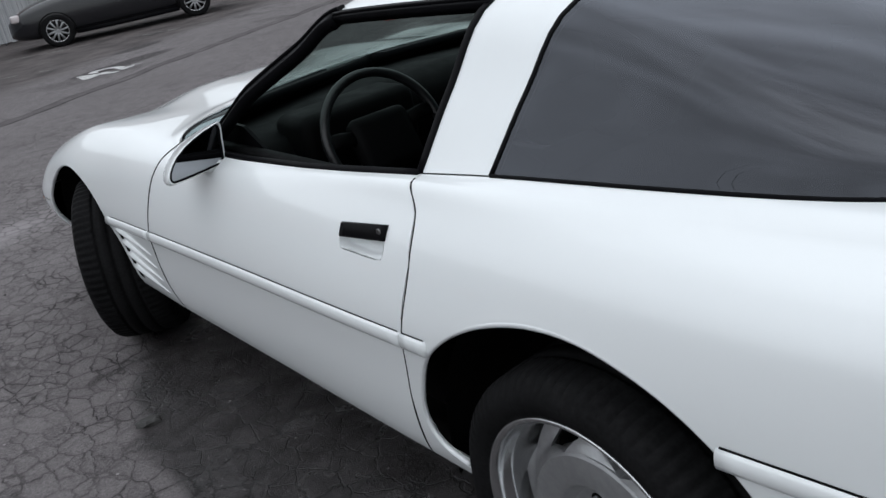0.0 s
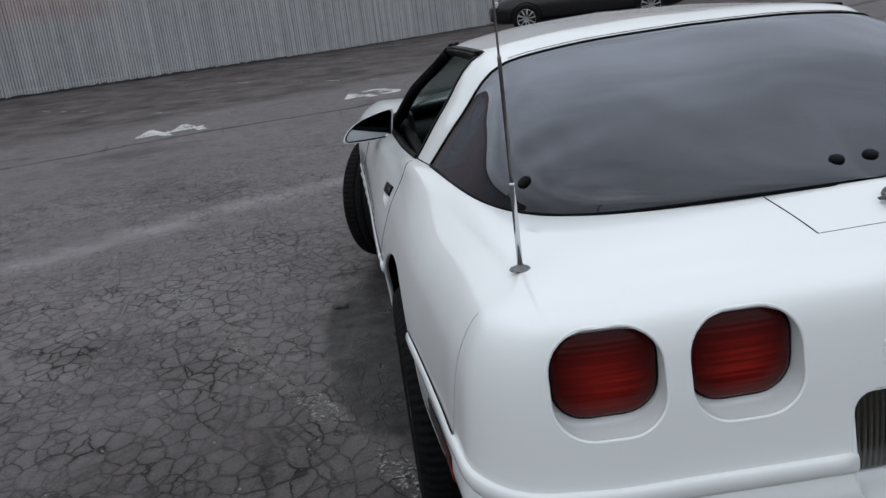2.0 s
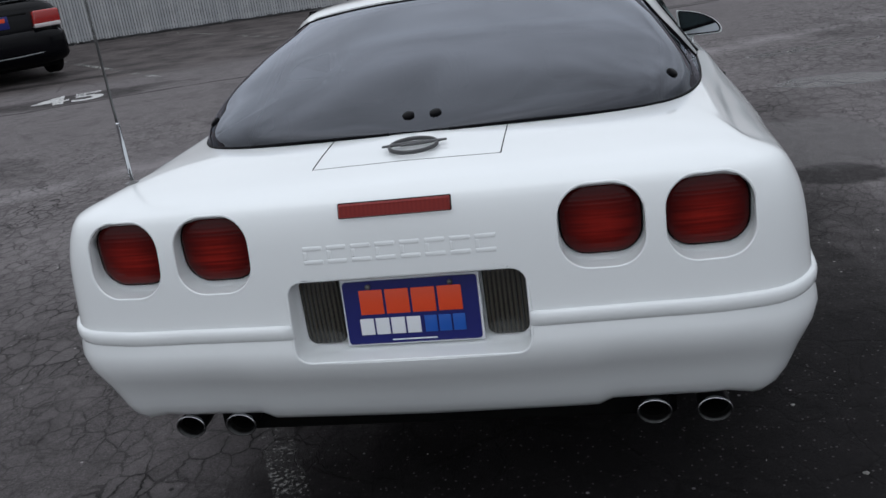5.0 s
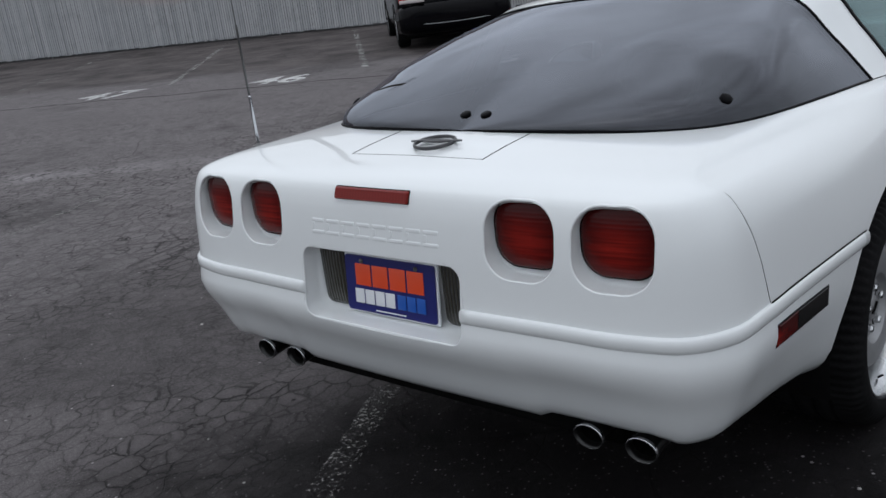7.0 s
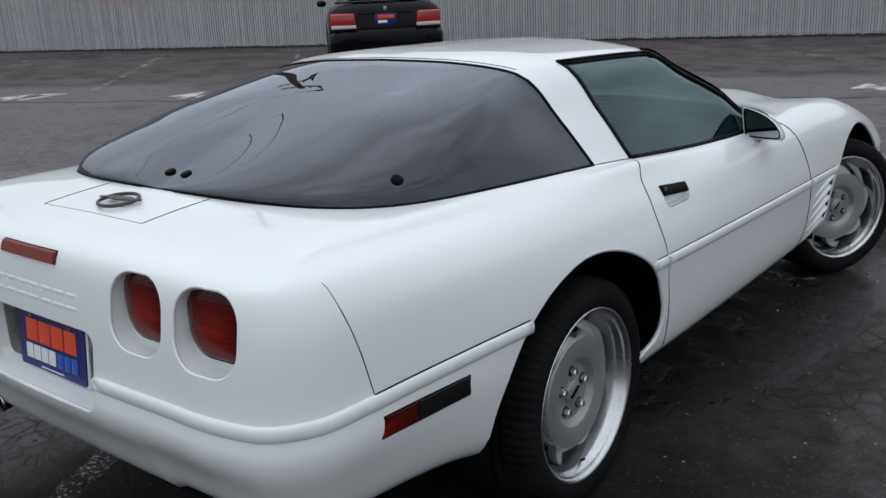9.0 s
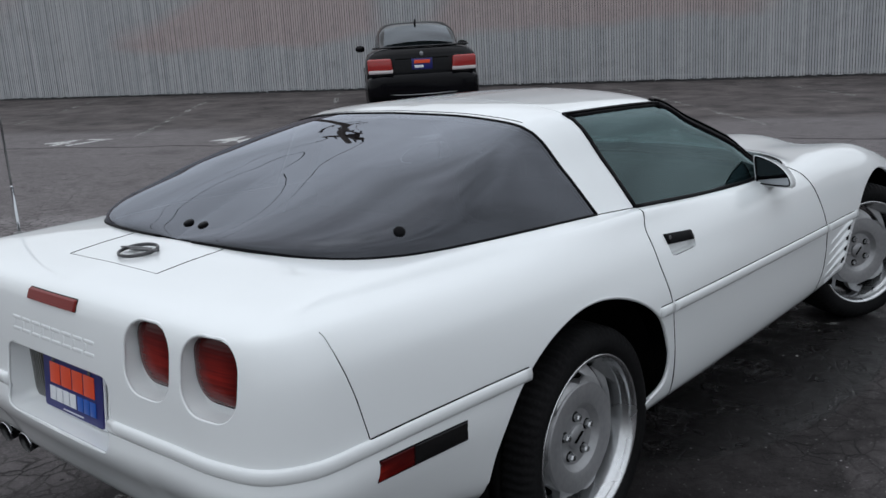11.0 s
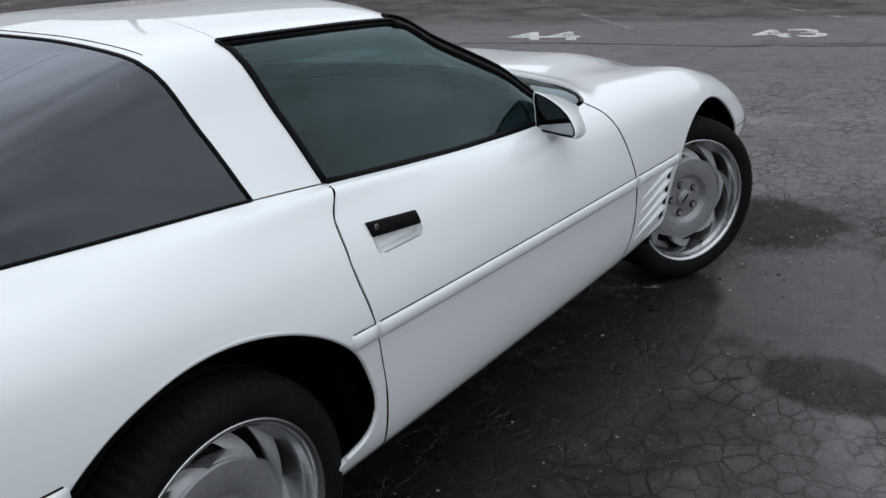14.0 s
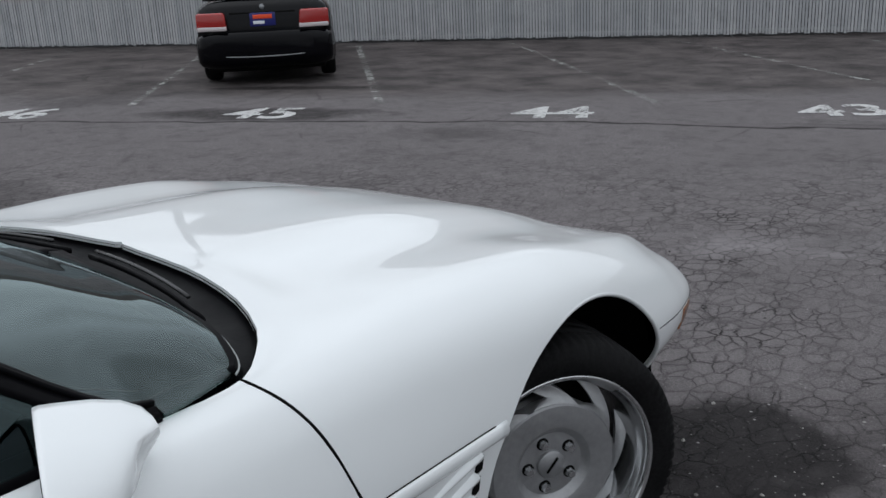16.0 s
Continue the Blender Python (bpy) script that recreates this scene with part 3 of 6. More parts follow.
class Skin:
    """A half body surface, kept whole so that panels and patches can be laid on it."""

    def __init__(self, bm):
        from mathutils.bvhtree import BVHTree

        copy = bm.copy()
        bmesh.ops.triangulate(copy, faces=copy.faces[:])
        bmesh.ops.recalc_face_normals(copy, faces=copy.faces[:])
        copy.verts.ensure_lookup_table()
        copy.faces.ensure_lookup_table()
        if sum(f.normal.x * f.calc_area() for f in copy.faces) < 0:
            bmesh.ops.reverse_faces(copy, faces=copy.faces[:])
        copy.normal_update()
        self.co = [v.co.copy() for v in copy.verts]
        self.no = [v.normal.copy() for v in copy.verts]
        for c, n in zip(self.co, self.no):
            if abs(c.x) < 1e-4:
                n.x = 0
                n.normalize()
        self.tri = [[v.index for v in f.verts] for f in copy.faces]
        self.tree = BVHTree.FromBMesh(copy)
        copy.free()

    def normal(self, co):
        hit = self.tree.find_nearest(co)
        from mathutils.interpolate import poly_3d_calc

        t = self.tri[hit[2]]
        w = poly_3d_calc([self.co[i] for i in t], hit[0])
        n = sum((self.no[i] * k for i, k in zip(t, w)), Vector())
        return n.normalized()

    def drop(self, a, b, view):
        """The point of the skin at two coordinates, seen along an axis from outside."""
        if view == "x":
            o, d = Vector((2, a, b)), Vector((-1, 0, 0))
        elif view == "y":
            o, d = Vector((a, -3, b)), Vector((0, 1, 0))
        else:
            o, d = Vector((a, b, 3)), Vector((0, 0, -1))
        hit = self.tree.ray_cast(o, d)
        return (hit[0], self.normal(hit[0])) if hit[0] else (None, None)


def panel(name, faces, skin, mat, parent, label="", both=False, side=1, gap=0.0018, deep=0.014, gap_where=None):
    """One body panel out of faces of the half skin, with narrow gaps and turned-in edges. both: spans the middle; side -1: mirrored."""
    bm = bmesh.new()
    seen = {}
    for f in faces:
        loop = []
        for v in f.verts:
            if v not in seen:
                seen[v] = bm.verts.new(v.co)
            loop.append(seen[v])
        try:
            bm.faces.new(loop)
        except ValueError:
            pass
    bmesh.ops.remove_doubles(bm, verts=bm.verts, dist=1e-5)
    normals = {v: skin.normal(v.co) for v in bm.verts}
    for f in bm.faces:
        f.normal_update()
        if f.normal.dot(normals[f.verts[0]]) < 0:
            f.normal_flip()
    edge = [e for e in bm.edges if e.is_boundary and not (abs(e.verts[0].co.x) < 1e-4 and abs(e.verts[1].co.x) < 1e-4)]
    rim = {v for e in edge for v in e.verts}
    shift = {}
    for v in rim:
        if gap_where and not gap_where(v.co):
            continue
        inner = Vector()
        for e in v.link_edges:
            if e.is_boundary:
                for f in e.link_faces:
                    t = (e.verts[1].co - e.verts[0].co).normalized()
                    away = f.calc_center_median() - e.verts[0].co
                    away -= t * away.dot(t)
                    if away.length > 1e-9:
                        inner += away.normalized()
        if inner.length > 1e-6:
            inner.normalize()
            if abs(v.co.x) < 1e-4:
                inner.x = 0
            shift[v] = inner * gap
    for v, s in shift.items():
        v.co += s
    made = bmesh.ops.extrude_edge_only(bm, edges=edge)["geom"]
    rimfaces = {g for g in made if isinstance(g, bmesh.types.BMFace)}
    for v in [g for g in made if isinstance(g, bmesh.types.BMVert)]:
        n = skin.normal(v.co)
        v.co -= n * deep
        normals[v] = n
    if both:
        old = [(f, f in rimfaces) for f in bm.faces]
        mirror = {}
        for v in list(bm.verts):
            w = v if abs(v.co.x) < 1e-4 else bm.verts.new((-v.co.x, v.co.y, v.co.z))
            mirror[v] = w
            if w is not v:
                n = normals[v]
                normals[w] = Vector((-n.x, n.y, n.z))
        for f, r in old:
            try:
                g = bm.faces.new([mirror[v] for v in reversed(f.verts)])
                if r:
                    rimfaces.add(g)
            except ValueError:
                pass
    elif side < 0:
        for v in bm.verts:
            v.co.x *= -1
            normals[v] = Vector((-normals[v].x, normals[v].y, normals[v].z))
        bmesh.ops.reverse_faces(bm, faces=bm.faces[:])
    bm.verts.index_update()
    bm.faces.index_update()
    vn = {v.index: n for v, n in normals.items() if v.is_valid}
    bm.normal_update()
    split = []
    for f in bm.faces:
        for loop in f.loops:
            split.append(f.normal.copy() if f in rimfaces else vn.get(loop.vert.index, f.normal))
    ob = part(name, bm, mat, parent, label)
    ob.data.normals_split_custom_set([tuple(n) for n in split])
    return ob


def patch(skin, poly, view, lift, thick, name, mat, parent, label="", mirror=False, steps=1):
    """A thin slab that follows the skin inside an outline."""
    bm = bmesh.new()
    top, low = [], []
    cx, cy = sum(p[0] for p in poly) / len(poly), sum(p[1] for p in poly) / len(poly)
    rings = []
    for scale, up in ((1.0, -thick), (1.0, lift * 0.6), (1 - 0.002 / max(0.004, min(max(abs(p[0] - cx) for p in poly), max(abs(p[1] - cy) for p in poly))), lift), (0.5, lift)):
        ring = []
        for p in poly:
            c, n = skin.drop(cx + (p[0] - cx) * scale, cy + (p[1] - cy) * scale, view)
            if c is None:
                bm.free()
                return None
            c = c + n * up
            ring.append(bm.verts.new((-c.x if mirror else c.x, c.y, c.z)))
        rings.append(ring)
    c, n = skin.drop(cx, cy, view)
    c = c + n * lift
    mid = bm.verts.new((-c.x if mirror else c.x, c.y, c.z))
    k = len(poly)
    for a, b in zip(rings, rings[1:]):
        for i in range(k):
            bm.faces.new((a[i], a[(i + 1) % k], b[(i + 1) % k], b[i]))
    for i in range(k):
        bm.faces.new((rings[-1][i], rings[-1][(i + 1) % k], mid))
    bmesh.ops.recalc_face_normals(bm, faces=bm.faces)
    return part(name, bm, mat, parent, label, smooth=False)


def bowl(skin, poly, view, back, name, mat, parent, label="", mirror=False, floor=True, inset=0.82, curve=0.35):
    """A recess: the outline on the skin drawn back to a smaller outline. back(u, v) gives the far point."""
    bm = bmesh.new()
    cx, cy = sum(p[0] for p in poly) / len(poly), sum(p[1] for p in poly) / len(poly)
    rings = []
    for s in (0.0, 0.1, 0.3, 0.65, 1.0):
        ring = []
        for p in poly:
            c, n = skin.drop(p[0], p[1], view)
            e = Vector(back(cx + (p[0] - cx) * inset, cy + (p[1] - cy) * inset))
            w = s
            q = c.lerp(e, w) - n * 0.0 + (n * (-0.010) * math.sin(math.pi * min(s * 1.0, 1)) if curve else Vector())
            ring.append(bm.verts.new((-q.x if mirror else q.x, q.y, q.z)))
        rings.append(ring)
    k = len(poly)
    for a, b in zip(rings, rings[1:]):
        for i in range(k):
            bm.faces.new((a[i], a[(i + 1) % k], b[(i + 1) % k], b[i]))
    if floor:
        bm.faces.new(rings[-1])
    bmesh.ops.recalc_face_normals(bm, faces=bm.faces)
    return part(name, bm, mat, parent, label)

# ---- ground ----
def build_ground():
    xs = [-400, -23.2] + [-21.2 + 2 * i for i in range(10)] + [-1.2] + [i * 1.5 for i in range(0, 28)] + [60, 100, 400]
    ys = [-400, -60, -20] + [-8 + 2 * i for i in range(24)] + [50, 80, 400]
    bm = grid_bm([[(x, y, ground_z(x, y)) for y in ys] for x in sorted(xs)])
    bmesh.ops.recalc_face_normals(bm, faces=bm.faces)
    if bm.faces[:][0].normal.z < 0:
        bmesh.ops.reverse_faces(bm, faces=bm.faces[:])
    tagged(link("ground", bm, ASPHALT, smooth=False), "old dark grey cracked asphalt of a parking lot, damp in patches, the car's shade painted in", "ground", kind="structure")


build_ground()


# ---- the white sports car ----
car = thing("sports_car", "white two-door sports coupe with dark hatch glass and alloy wheels", "car")

PLAN = [(0, -1.072), (0.28, -1.070), (0.5, -1.065), (0.665, -1.058), (0.772, -1.027), (0.829, -0.954), (0.846, -0.84), (0.855, -0.70), (0.869, -0.5), (0.886, -0.28), (0.904, 0.05), (0.913, 0.45),
        (0.914, 1.1), (0.909, 1.75), (0.906, 2.1), (0.908, 2.45), (0.905, 2.8), (0.876, 3.06), (0.792, 3.28), (0.62, 3.42), (0.35, 3.495), (0, 3.52)]
SILL_Z = table((-1.72, 0.347), (-1.2, 0.360), (-0.95, 0.366), (-0.775, 0.360), (-0.55, 0.345), (-0.42, 0.32), (0, 0.28), (0.45, 0.288), (1.7, 0.284), (2.1, 0.295), (2.6, 0.31), (2.9, 0.33), (4.09, 0.28))
SILL_IN = table((-1.72, 0.098), (-1.2, 0.084), (-0.95, 0.078), (-0.7, 0.070), (-0.4, 0.055), (0.4, 0.045), (2.1, 0.04), (2.75, 0.05), (3.0, 0.12), (3.4, 0.15), (4.09, 0.15))
BELT_Z = table((-1.72, 0.623), (-1.1, 0.630), (-0.85, 0.632), (-0.3, 0.629), (0.4, 0.611), (1.77, 0.572), (2.2, 0.56), (2.9, 0.53), (4.09, 0.45))
MID_IN = table((-1.72, 0.018), (-1.0, 0.018), (-0.775, 0.018), (-0.4, 0.024), (0.4, 0.042), (1.7, 0.035), (2.1, 0.02), (2.45, 0.012), (2.8, 0.03), (3.3, 0.05), (4.09, 0.03))
MID_Z = table((-1.72, 0.80), (-0.775, 0.80), (-0.4, 0.79), (0.4, 0.765), (1.7, 0.74), (2.1, 0.70), (2.45, 0.68), (2.8, 0.66), (3.3, 0.58), (4.09, 0.51))
HIP_IN = table((-1.72, 0.039), (-1.1, 0.046), (-0.93, 0.06), (-0.7, 0.068), (-0.4, 0.075), (0.4, 0.094), (1.6, 0.080), (2.1, 0.06), (2.45, 0.055), (2.8, 0.075), (3.3, 0.11), (4.09, 0.08))
HIP_Z = table((-1.72, 0.893), (-1.0, 0.893), (-0.4, 0.866), (0.4, 0.852), (1.6, 0.815), (2.1, 0.79), (2.45, 0.772), (2.8, 0.722), (3.3, 0.62), (4.09, 0.555))
TOP_IN = table((-1.72, 0.08), (-1.0, 0.118), (-0.775, 0.135), (-0.4, 0.14), (0.4, 0.125), (1.0, 0.118), (1.6, 0.115), (2.1, 0.16), (2.45, 0.17), (2.8, 0.18), (3.3, 0.2), (4.09, 0.2))
TOP_Z = table((-1.72, 0.917), (-1.0, 0.915), (-0.775, 0.912), (-0.4, 0.903), (0.4, 0.893), (0.7, 0.872), (1.0, 0.852), (1.3, 0.840), (1.6, 0.836), (2.1, 0.848), (2.45, 0.832), (2.8, 0.768), (3.3, 0.675), (4.09, 0.58))
RIM_X = table((-1.72, 0), (-1.45, 0.25), (-1.2, 0.45), (-1.0, 0.575), (-0.775, 0.655), (-0.5, 0.694), (-0.2, 0.719), (0.246, 0.742), (0.437, 0.762), (1.0, 0.779), (1.55, 0.782), (1.63, 0.777), (1.75, 0.70), (1.85, 0.50), (1.93, 0.30), (2.05, 0), (4.09, 0))
RIM_Y = table((-1.72, -0.684), (-1.45, -0.674), (-1.2, -0.634), (-1.0, -0.557), (-0.775, -0.42), (-0.5, -0.27), (-0.2, -0.05), (0.246, 0.246), (0.437, 0.437), (1.0, 1.0), (1.55, 1.55), (1.63, 1.62), (1.75, 1.73), (1.85, 1.835), (1.93, 1.88), (2.05, 1.907), (2.45, 2.42), (2.8, 2.8), (3.3, 3.1), (4.09, 3.36))
RIM_Z = table((-1.72, 0.953), (-1.2, 0.945), (-0.775, 0.931), (-0.5, 0.928), (-0.2, 0.920), (0.246, 0.907), (0.437, 0.896), (0.7, 0.876), (1.0, 0.858), (1.3, 0.846), (1.63, 0.845), (1.75, 0.862), (1.85, 0.872), (2.05, 0.884), (2.45, 0.860), (2.8, 0.803), (3.3, 0.715), (4.09, 0.605))
LOW_IN = table((-1.72, 0.036), (-1.2, 0.032), (-0.9, 0.024), (-0.3, 0.014), (2.7, 0.012), (3.0, 0.045), (4.09, 0.05))
BULGE = table((-1.72, 0.014), (-0.95, 0.010), (-0.75, 0.005), (-0.3, -0.001), (0.0, -0.005), (4.09, -0.005))
CAP_OUT = table((-1.72, 0.004), (-0.8, 0.004), (0.2, 0.0), (1.75, 0.0), (2.15, -0.010), (2.6, -0.018), (3.2, -0.010), (4.09, 0.0))
CAP_IN = table((-1.72, 0.004), (-0.8, 0.004), (0.2, 0.0), (1.8, 0.002), (2.15, 0.012), (2.6, 0.013), (3.2, 0.006), (4.09, 0.0))

outline, knots_u = flow(PLAN, ends=(np.array((1.0, 0)), np.array((-1.0, 0))))
REAR_U, FRONT_U, END_U = knots_u[6], knots_u[16], knots_u[-1]


def station(u):
    """Plan point, outward normal and the profile's own coordinate at a length along the outline."""
    p = outline(u)[0]
    t = outline(min(u + 1e-3, END_U))[0] - outline(max(u - 1e-3, 0))[0]
    t /= np.linalg.norm(t)
    n = np.array((t[1], -t[0]))
    q = -0.84 - (REAR_U - u) * 0.88 / REAR_U if u < REAR_U else 2.8 + (u - FRONT_U) * 1.29 / (END_U - FRONT_U) if u > FRONT_U else p[1]
    return p, n, float(q)


SPANS = (2, 4, 3, 3, 7, 5, 5, 4, 4, 4)
BELT_ROW = sum(SPANS[:4])


def lean(u, reach):
    """Outward normal of the outline, eased over a reach to either side."""
    t = outline(min(u + reach, END_U))[0] - outline(max(u - reach, 0))[0]
    if u - reach < 0:
        t[1] *= u / reach
    if u + reach > END_U:
        t[1] *= (END_U - u) / reach
    t /= np.linalg.norm(t)
    return np.array((t[1], -t[0]))


def profile(u):
    p, n, q = station(u)
    soft, softer = lean(u, 0.11), lean(u, 0.20)
    at = lambda inn, z: (p[0] - n[0] * inn, p[1] - n[1] * inn, z)  # noqa: E731
    zb, zm, ib = float(SILL_Z(q)), float(BELT_Z(q)), float(SILL_IN(q))
    if p[1] < -0.8:  # raised notch over each pair of exhaust tips
        zb += 0.014 * min(1.0, max(0.0, (0.165 - abs(p[0] - 0.545)) / 0.03))
    top = (*(p - softer * float(TOP_IN(q))), float(TOP_Z(q)))
    rim = (float(RIM_X(q)), float(RIM_Y(q)), float(RIM_Z(q)))
    mids = [tuple(a + (b - a) * w + (lift if i == 2 else 0) for i, (a, b) in enumerate(zip(top, rim))) for w, lift in ((0.3, float(CAP_OUT(q))), (0.65, float(CAP_IN(q))))]
    ctrl = np.array([at(ib + 0.035, zb), at(ib, zb + 0.012), at(float(LOW_IN(q)), zb + 0.42 * (zm - zb)), at(-float(BULGE(q)), zb + 0.78 * (zm - zb)), at(0, zm), at(float(MID_IN(q)), float(MID_Z(q))), (*(p - soft * float(HIP_IN(q))), float(HIP_Z(q))), top, *mids, rim])
    f = [pchip(np.r_[0, np.cumsum(np.maximum(np.linalg.norm(np.diff(ctrl, axis=0), axis=1), 1e-4))], ctrl[:, i]) for i in range(3)]
    s = np.r_[0, np.cumsum(np.maximum(np.linalg.norm(np.diff(ctrl, axis=0), axis=1), 1e-4))]
    out = []
    for k, count in enumerate(SPANS):
        for j in range(count):
            v = s[k] + (s[k + 1] - s[k]) * j / count
            out.append([float(g(v)) for g in f])
    out.append(list(ctrl[-1]))
    if u < 1e-6 or u > END_U - 1e-6:
        for o in out:
            o[0] = 0.0
    return out


half = grid_bm([profile(u) for u in np.linspace(0, END_U, 190)])
skin = Skin(half)

DOOR_REAR = [(0.44, 1.0), (0.437, 0.905), (0.385, 0.84), (0.372, 0.76), (0.39, 0.625), (0.42, 0.48), (0.44, 0.20)]
DOOR_FRONT = [(1.60, 1.0), (1.620, 0.856), (1.640, 0.840), (1.664, 0.814), (1.690, 0.774), (1.717, 0.715), (1.738, 0.65), (1.760, 0.587), (1.785, 0.48), (1.775, 0.39), (1.737, 0.313), (1.70, 0.20)]
TAIL_SEAM = [(-0.86, 1.0), (-0.864, 0.906), (-0.872, 0.885), (-0.859, 0.83), (-0.836, 0.745), (-0.815, 0.64), (-0.815, 0.30)]


def arch(cy, cz, ry, rz, n=44, power=2.25):
    """A wheel opening: rounded above the axle, drawn in a little below it."""
    out = []
    for a in (math.pi * k / (n // 2) for k in range(n // 2 + 1)):
        c, s = math.cos(a), math.sin(a)
        out.append((cy + ry * abs(c) ** (2 / power) * math.copysign(1, c), cz + rz * abs(s) ** (2 / power)))
    return out + [(cy - ry, cz - 0.03), (cy - ry, cz - 0.07), (cy - ry, cz - 0.2), (cy + ry, cz - 0.2), (cy + ry, cz - 0.07), (cy + ry, cz - 0.03)]


_edge, _u = flow([(-0.437, 0.26), (-0.437, 0.36), (-0.427, 0.45), (-0.383, 0.547), (-0.305, 0.636), (-0.22, 0.687), (-0.15, 0.711), (-0.05, 0.729), (0.04, 0.727), (0.13, 0.709), (0.204, 0.682), (0.276, 0.640), (0.335, 0.585), (0.375, 0.513), (0.397, 0.44), (0.394, 0.402), (0.373, 0.368), (0.337, 0.350), (0.290, 0.339)])
REAR_ARCH = [(float(y), float(z)) for y, z in _edge(np.linspace(0, _u[-1], 70))] + [(0.275, 0.335), (0.275, 0.14), (-0.437, 0.14)]
FRONT_ARCH = arch(2.507, 0.34, 0.412, 0.376, n=72, power=2.0)
LAMPS = [rounded(0.089, 0.085, 0.064, 7, 0.414, 0.806), rounded(0.089, 0.085, 0.064, 7, 0.625, 0.806)]
RECESS = rounded(0.259, 0.093, 0.035, 5, 0, 0.646)
HANDLE = rounded(0.079, 0.024, 0.012, 3, 0.540, 0.7745)

is_side = lambda c: c.x > 0.55  # noqa: E731
is_tail = lambda c: c.y < -0.84  # noqa: E731
score(half, DOOR_REAR, "x", is_side)
score(half, DOOR_FRONT, "x", is_side)
score(half, TAIL_SEAM, "x", is_side)
score(half, REAR_ARCH, "x", is_side, True)
score(half, FRONT_ARCH, "x", is_side, True)
score(half, HANDLE, "x", is_side, True)
for _l in LAMPS:
    score(half, _l, "y", is_tail, True)
score(half, RECESS, "y", is_tail, True)


def line_at(line, z):
    for (y1, z1), (y2, z2) in zip(line, line[1:]):
        if z2 <= z <= z1:
            return y1 + (y2 - y1) * (z - z1) / (z2 - z1)
    return line[0][0] if z > line[0][1] else line[-1][0]


def nearest_on(poly, pt):
    """The point of an outline that lies nearest."""
    best, where = 9.0, pt
    for (x1, y1), (x2, y2) in zip(poly, poly[1:] + poly[:1]):
        dx, dy = x2 - x1, y2 - y1
        k = min(1.0, max(0.0, ((pt[0] - x1) * dx + (pt[1] - y1) * dy) / (dx * dx + dy * dy + 1e-12)))
        q = (x1 + k * dx, y1 + k * dy)
        if math.dist(q, pt) < best:
            best, where = math.dist(q, pt), q
    return best, where


groups, cut_away = {}, {}
row_layer = half.faces.layers.int["row"]
for f in half.faces:
    c = f.calc_center_median()
    low = f[row_layer] < BELT_ROW
    hole = [(p, "x") for p in (REAR_ARCH, FRONT_ARCH, HANDLE) if c.x > 0.55 and inside((c.y, c.z), p)]
    hole += [(p, "y") for p in (*LAMPS, RECESS) if c.y < -0.9 and c.z < 0.9 and inside((c.x, c.z), p)]
    if hole:
        cut_away[f] = hole[0]
        continue
    if c.x > 0.55 and line_at(DOOR_REAR, c.z) < c.y < line_at(DOOR_FRONT, c.z):
        key = "door"
    elif c.y >= line_at(DOOR_FRONT, c.z) - (0.0 if c.x > 0.55 else 0.6) and c.y > 1.55:
        key = "hood" if not low else "fender" if c.y < 2.49 else "nose"
    elif low and c.y < 0 or c.y < line_at(TAIL_SEAM, c.z):
        key = "tail"
    else:
        key = "quarter"
    groups.setdefault(key, []).append(f)

# true the edges of the openings
for f, (poly, view) in cut_away.items():
    for v in f.verts:
        if all(g in cut_away for g in v.link_faces) or abs(v.co.x) < 1e-4:
            continue
        pt = (v.co.y, v.co.z) if view == "x" else (v.co.x, v.co.z)
        far, q = nearest_on(poly, pt)
        if 1e-4 < far < 0.02:
            place, _ = skin.drop(q[0], q[1], view)
            if place and (place - v.co).length < 0.04:
                v.co = place
deckish = lambda c: c.z < 0.885  # noqa: E731
panel("rear_bumper_cover", groups["tail"], skin, WHITE, car, both=True, gap_where=deckish, gap=0.0014)
panel("hood", groups["hood"], skin, WHITE, car, "white clamshell hood with raised centre", both=True, gap=0.003)
panel("front_bumper_cover", groups["nose"], skin, WHITE, car, both=True)
for side in (1, -1):
    panel("rear_quarter_panel", groups["quarter"], skin, WHITE, car, side=side, gap_where=lambda c: c.z < 0.885 or c.y > 0, gap=0.0016)
    panel("front_fender", groups["fender"], skin, WHITE, car, side=side)
doors = {side: panel("door", groups["door"], skin, WHITE, car, side=side, gap=0.0022) for side in (1, -1)}

# dark structure behind the panel gaps
core = bmesh.new()
_seen = {}
for key in ("door", "hood", "fender", "nose", "quarter", "tail"):
    for f in groups[key]:
        c = f.calc_center_median()
        for sx in (1, -1):
            loop = []
            for v in f.verts:
                if (v, sx) not in _seen:
                    q = v.co - skin.normal(v.co) * 0.007
                    _seen[(v, sx)] = core.verts.new((q.x * sx, q.y, q.z))
                loop.append(_seen[(v, sx)])
            core.faces.new(loop)
part("inner_structure", core, DARK_VOID, car)
half.free()


# dark joints along the doors and the tail, and rounded lips round the wheel arches
def joint(line, top, low, r0, r1, side):
    f, u = flow([(y, z) for y, z in line])
    pts = []
    for t in np.linspace(u[0], u[-1], 160):
        y, z = f(t)[0]
        if low <= z <= top:
            c, n = skin.drop(float(y), float(z), "x")
            if c:
                c = c - n * 0.0012
                pts.append((side * c.x, c.y, c.z))
    return part("panel_joint", tube(pts, r0, r0, 6, taper=lambda s: 1 + (r1 / r0 - 1) * s), DARK_VOID, car)


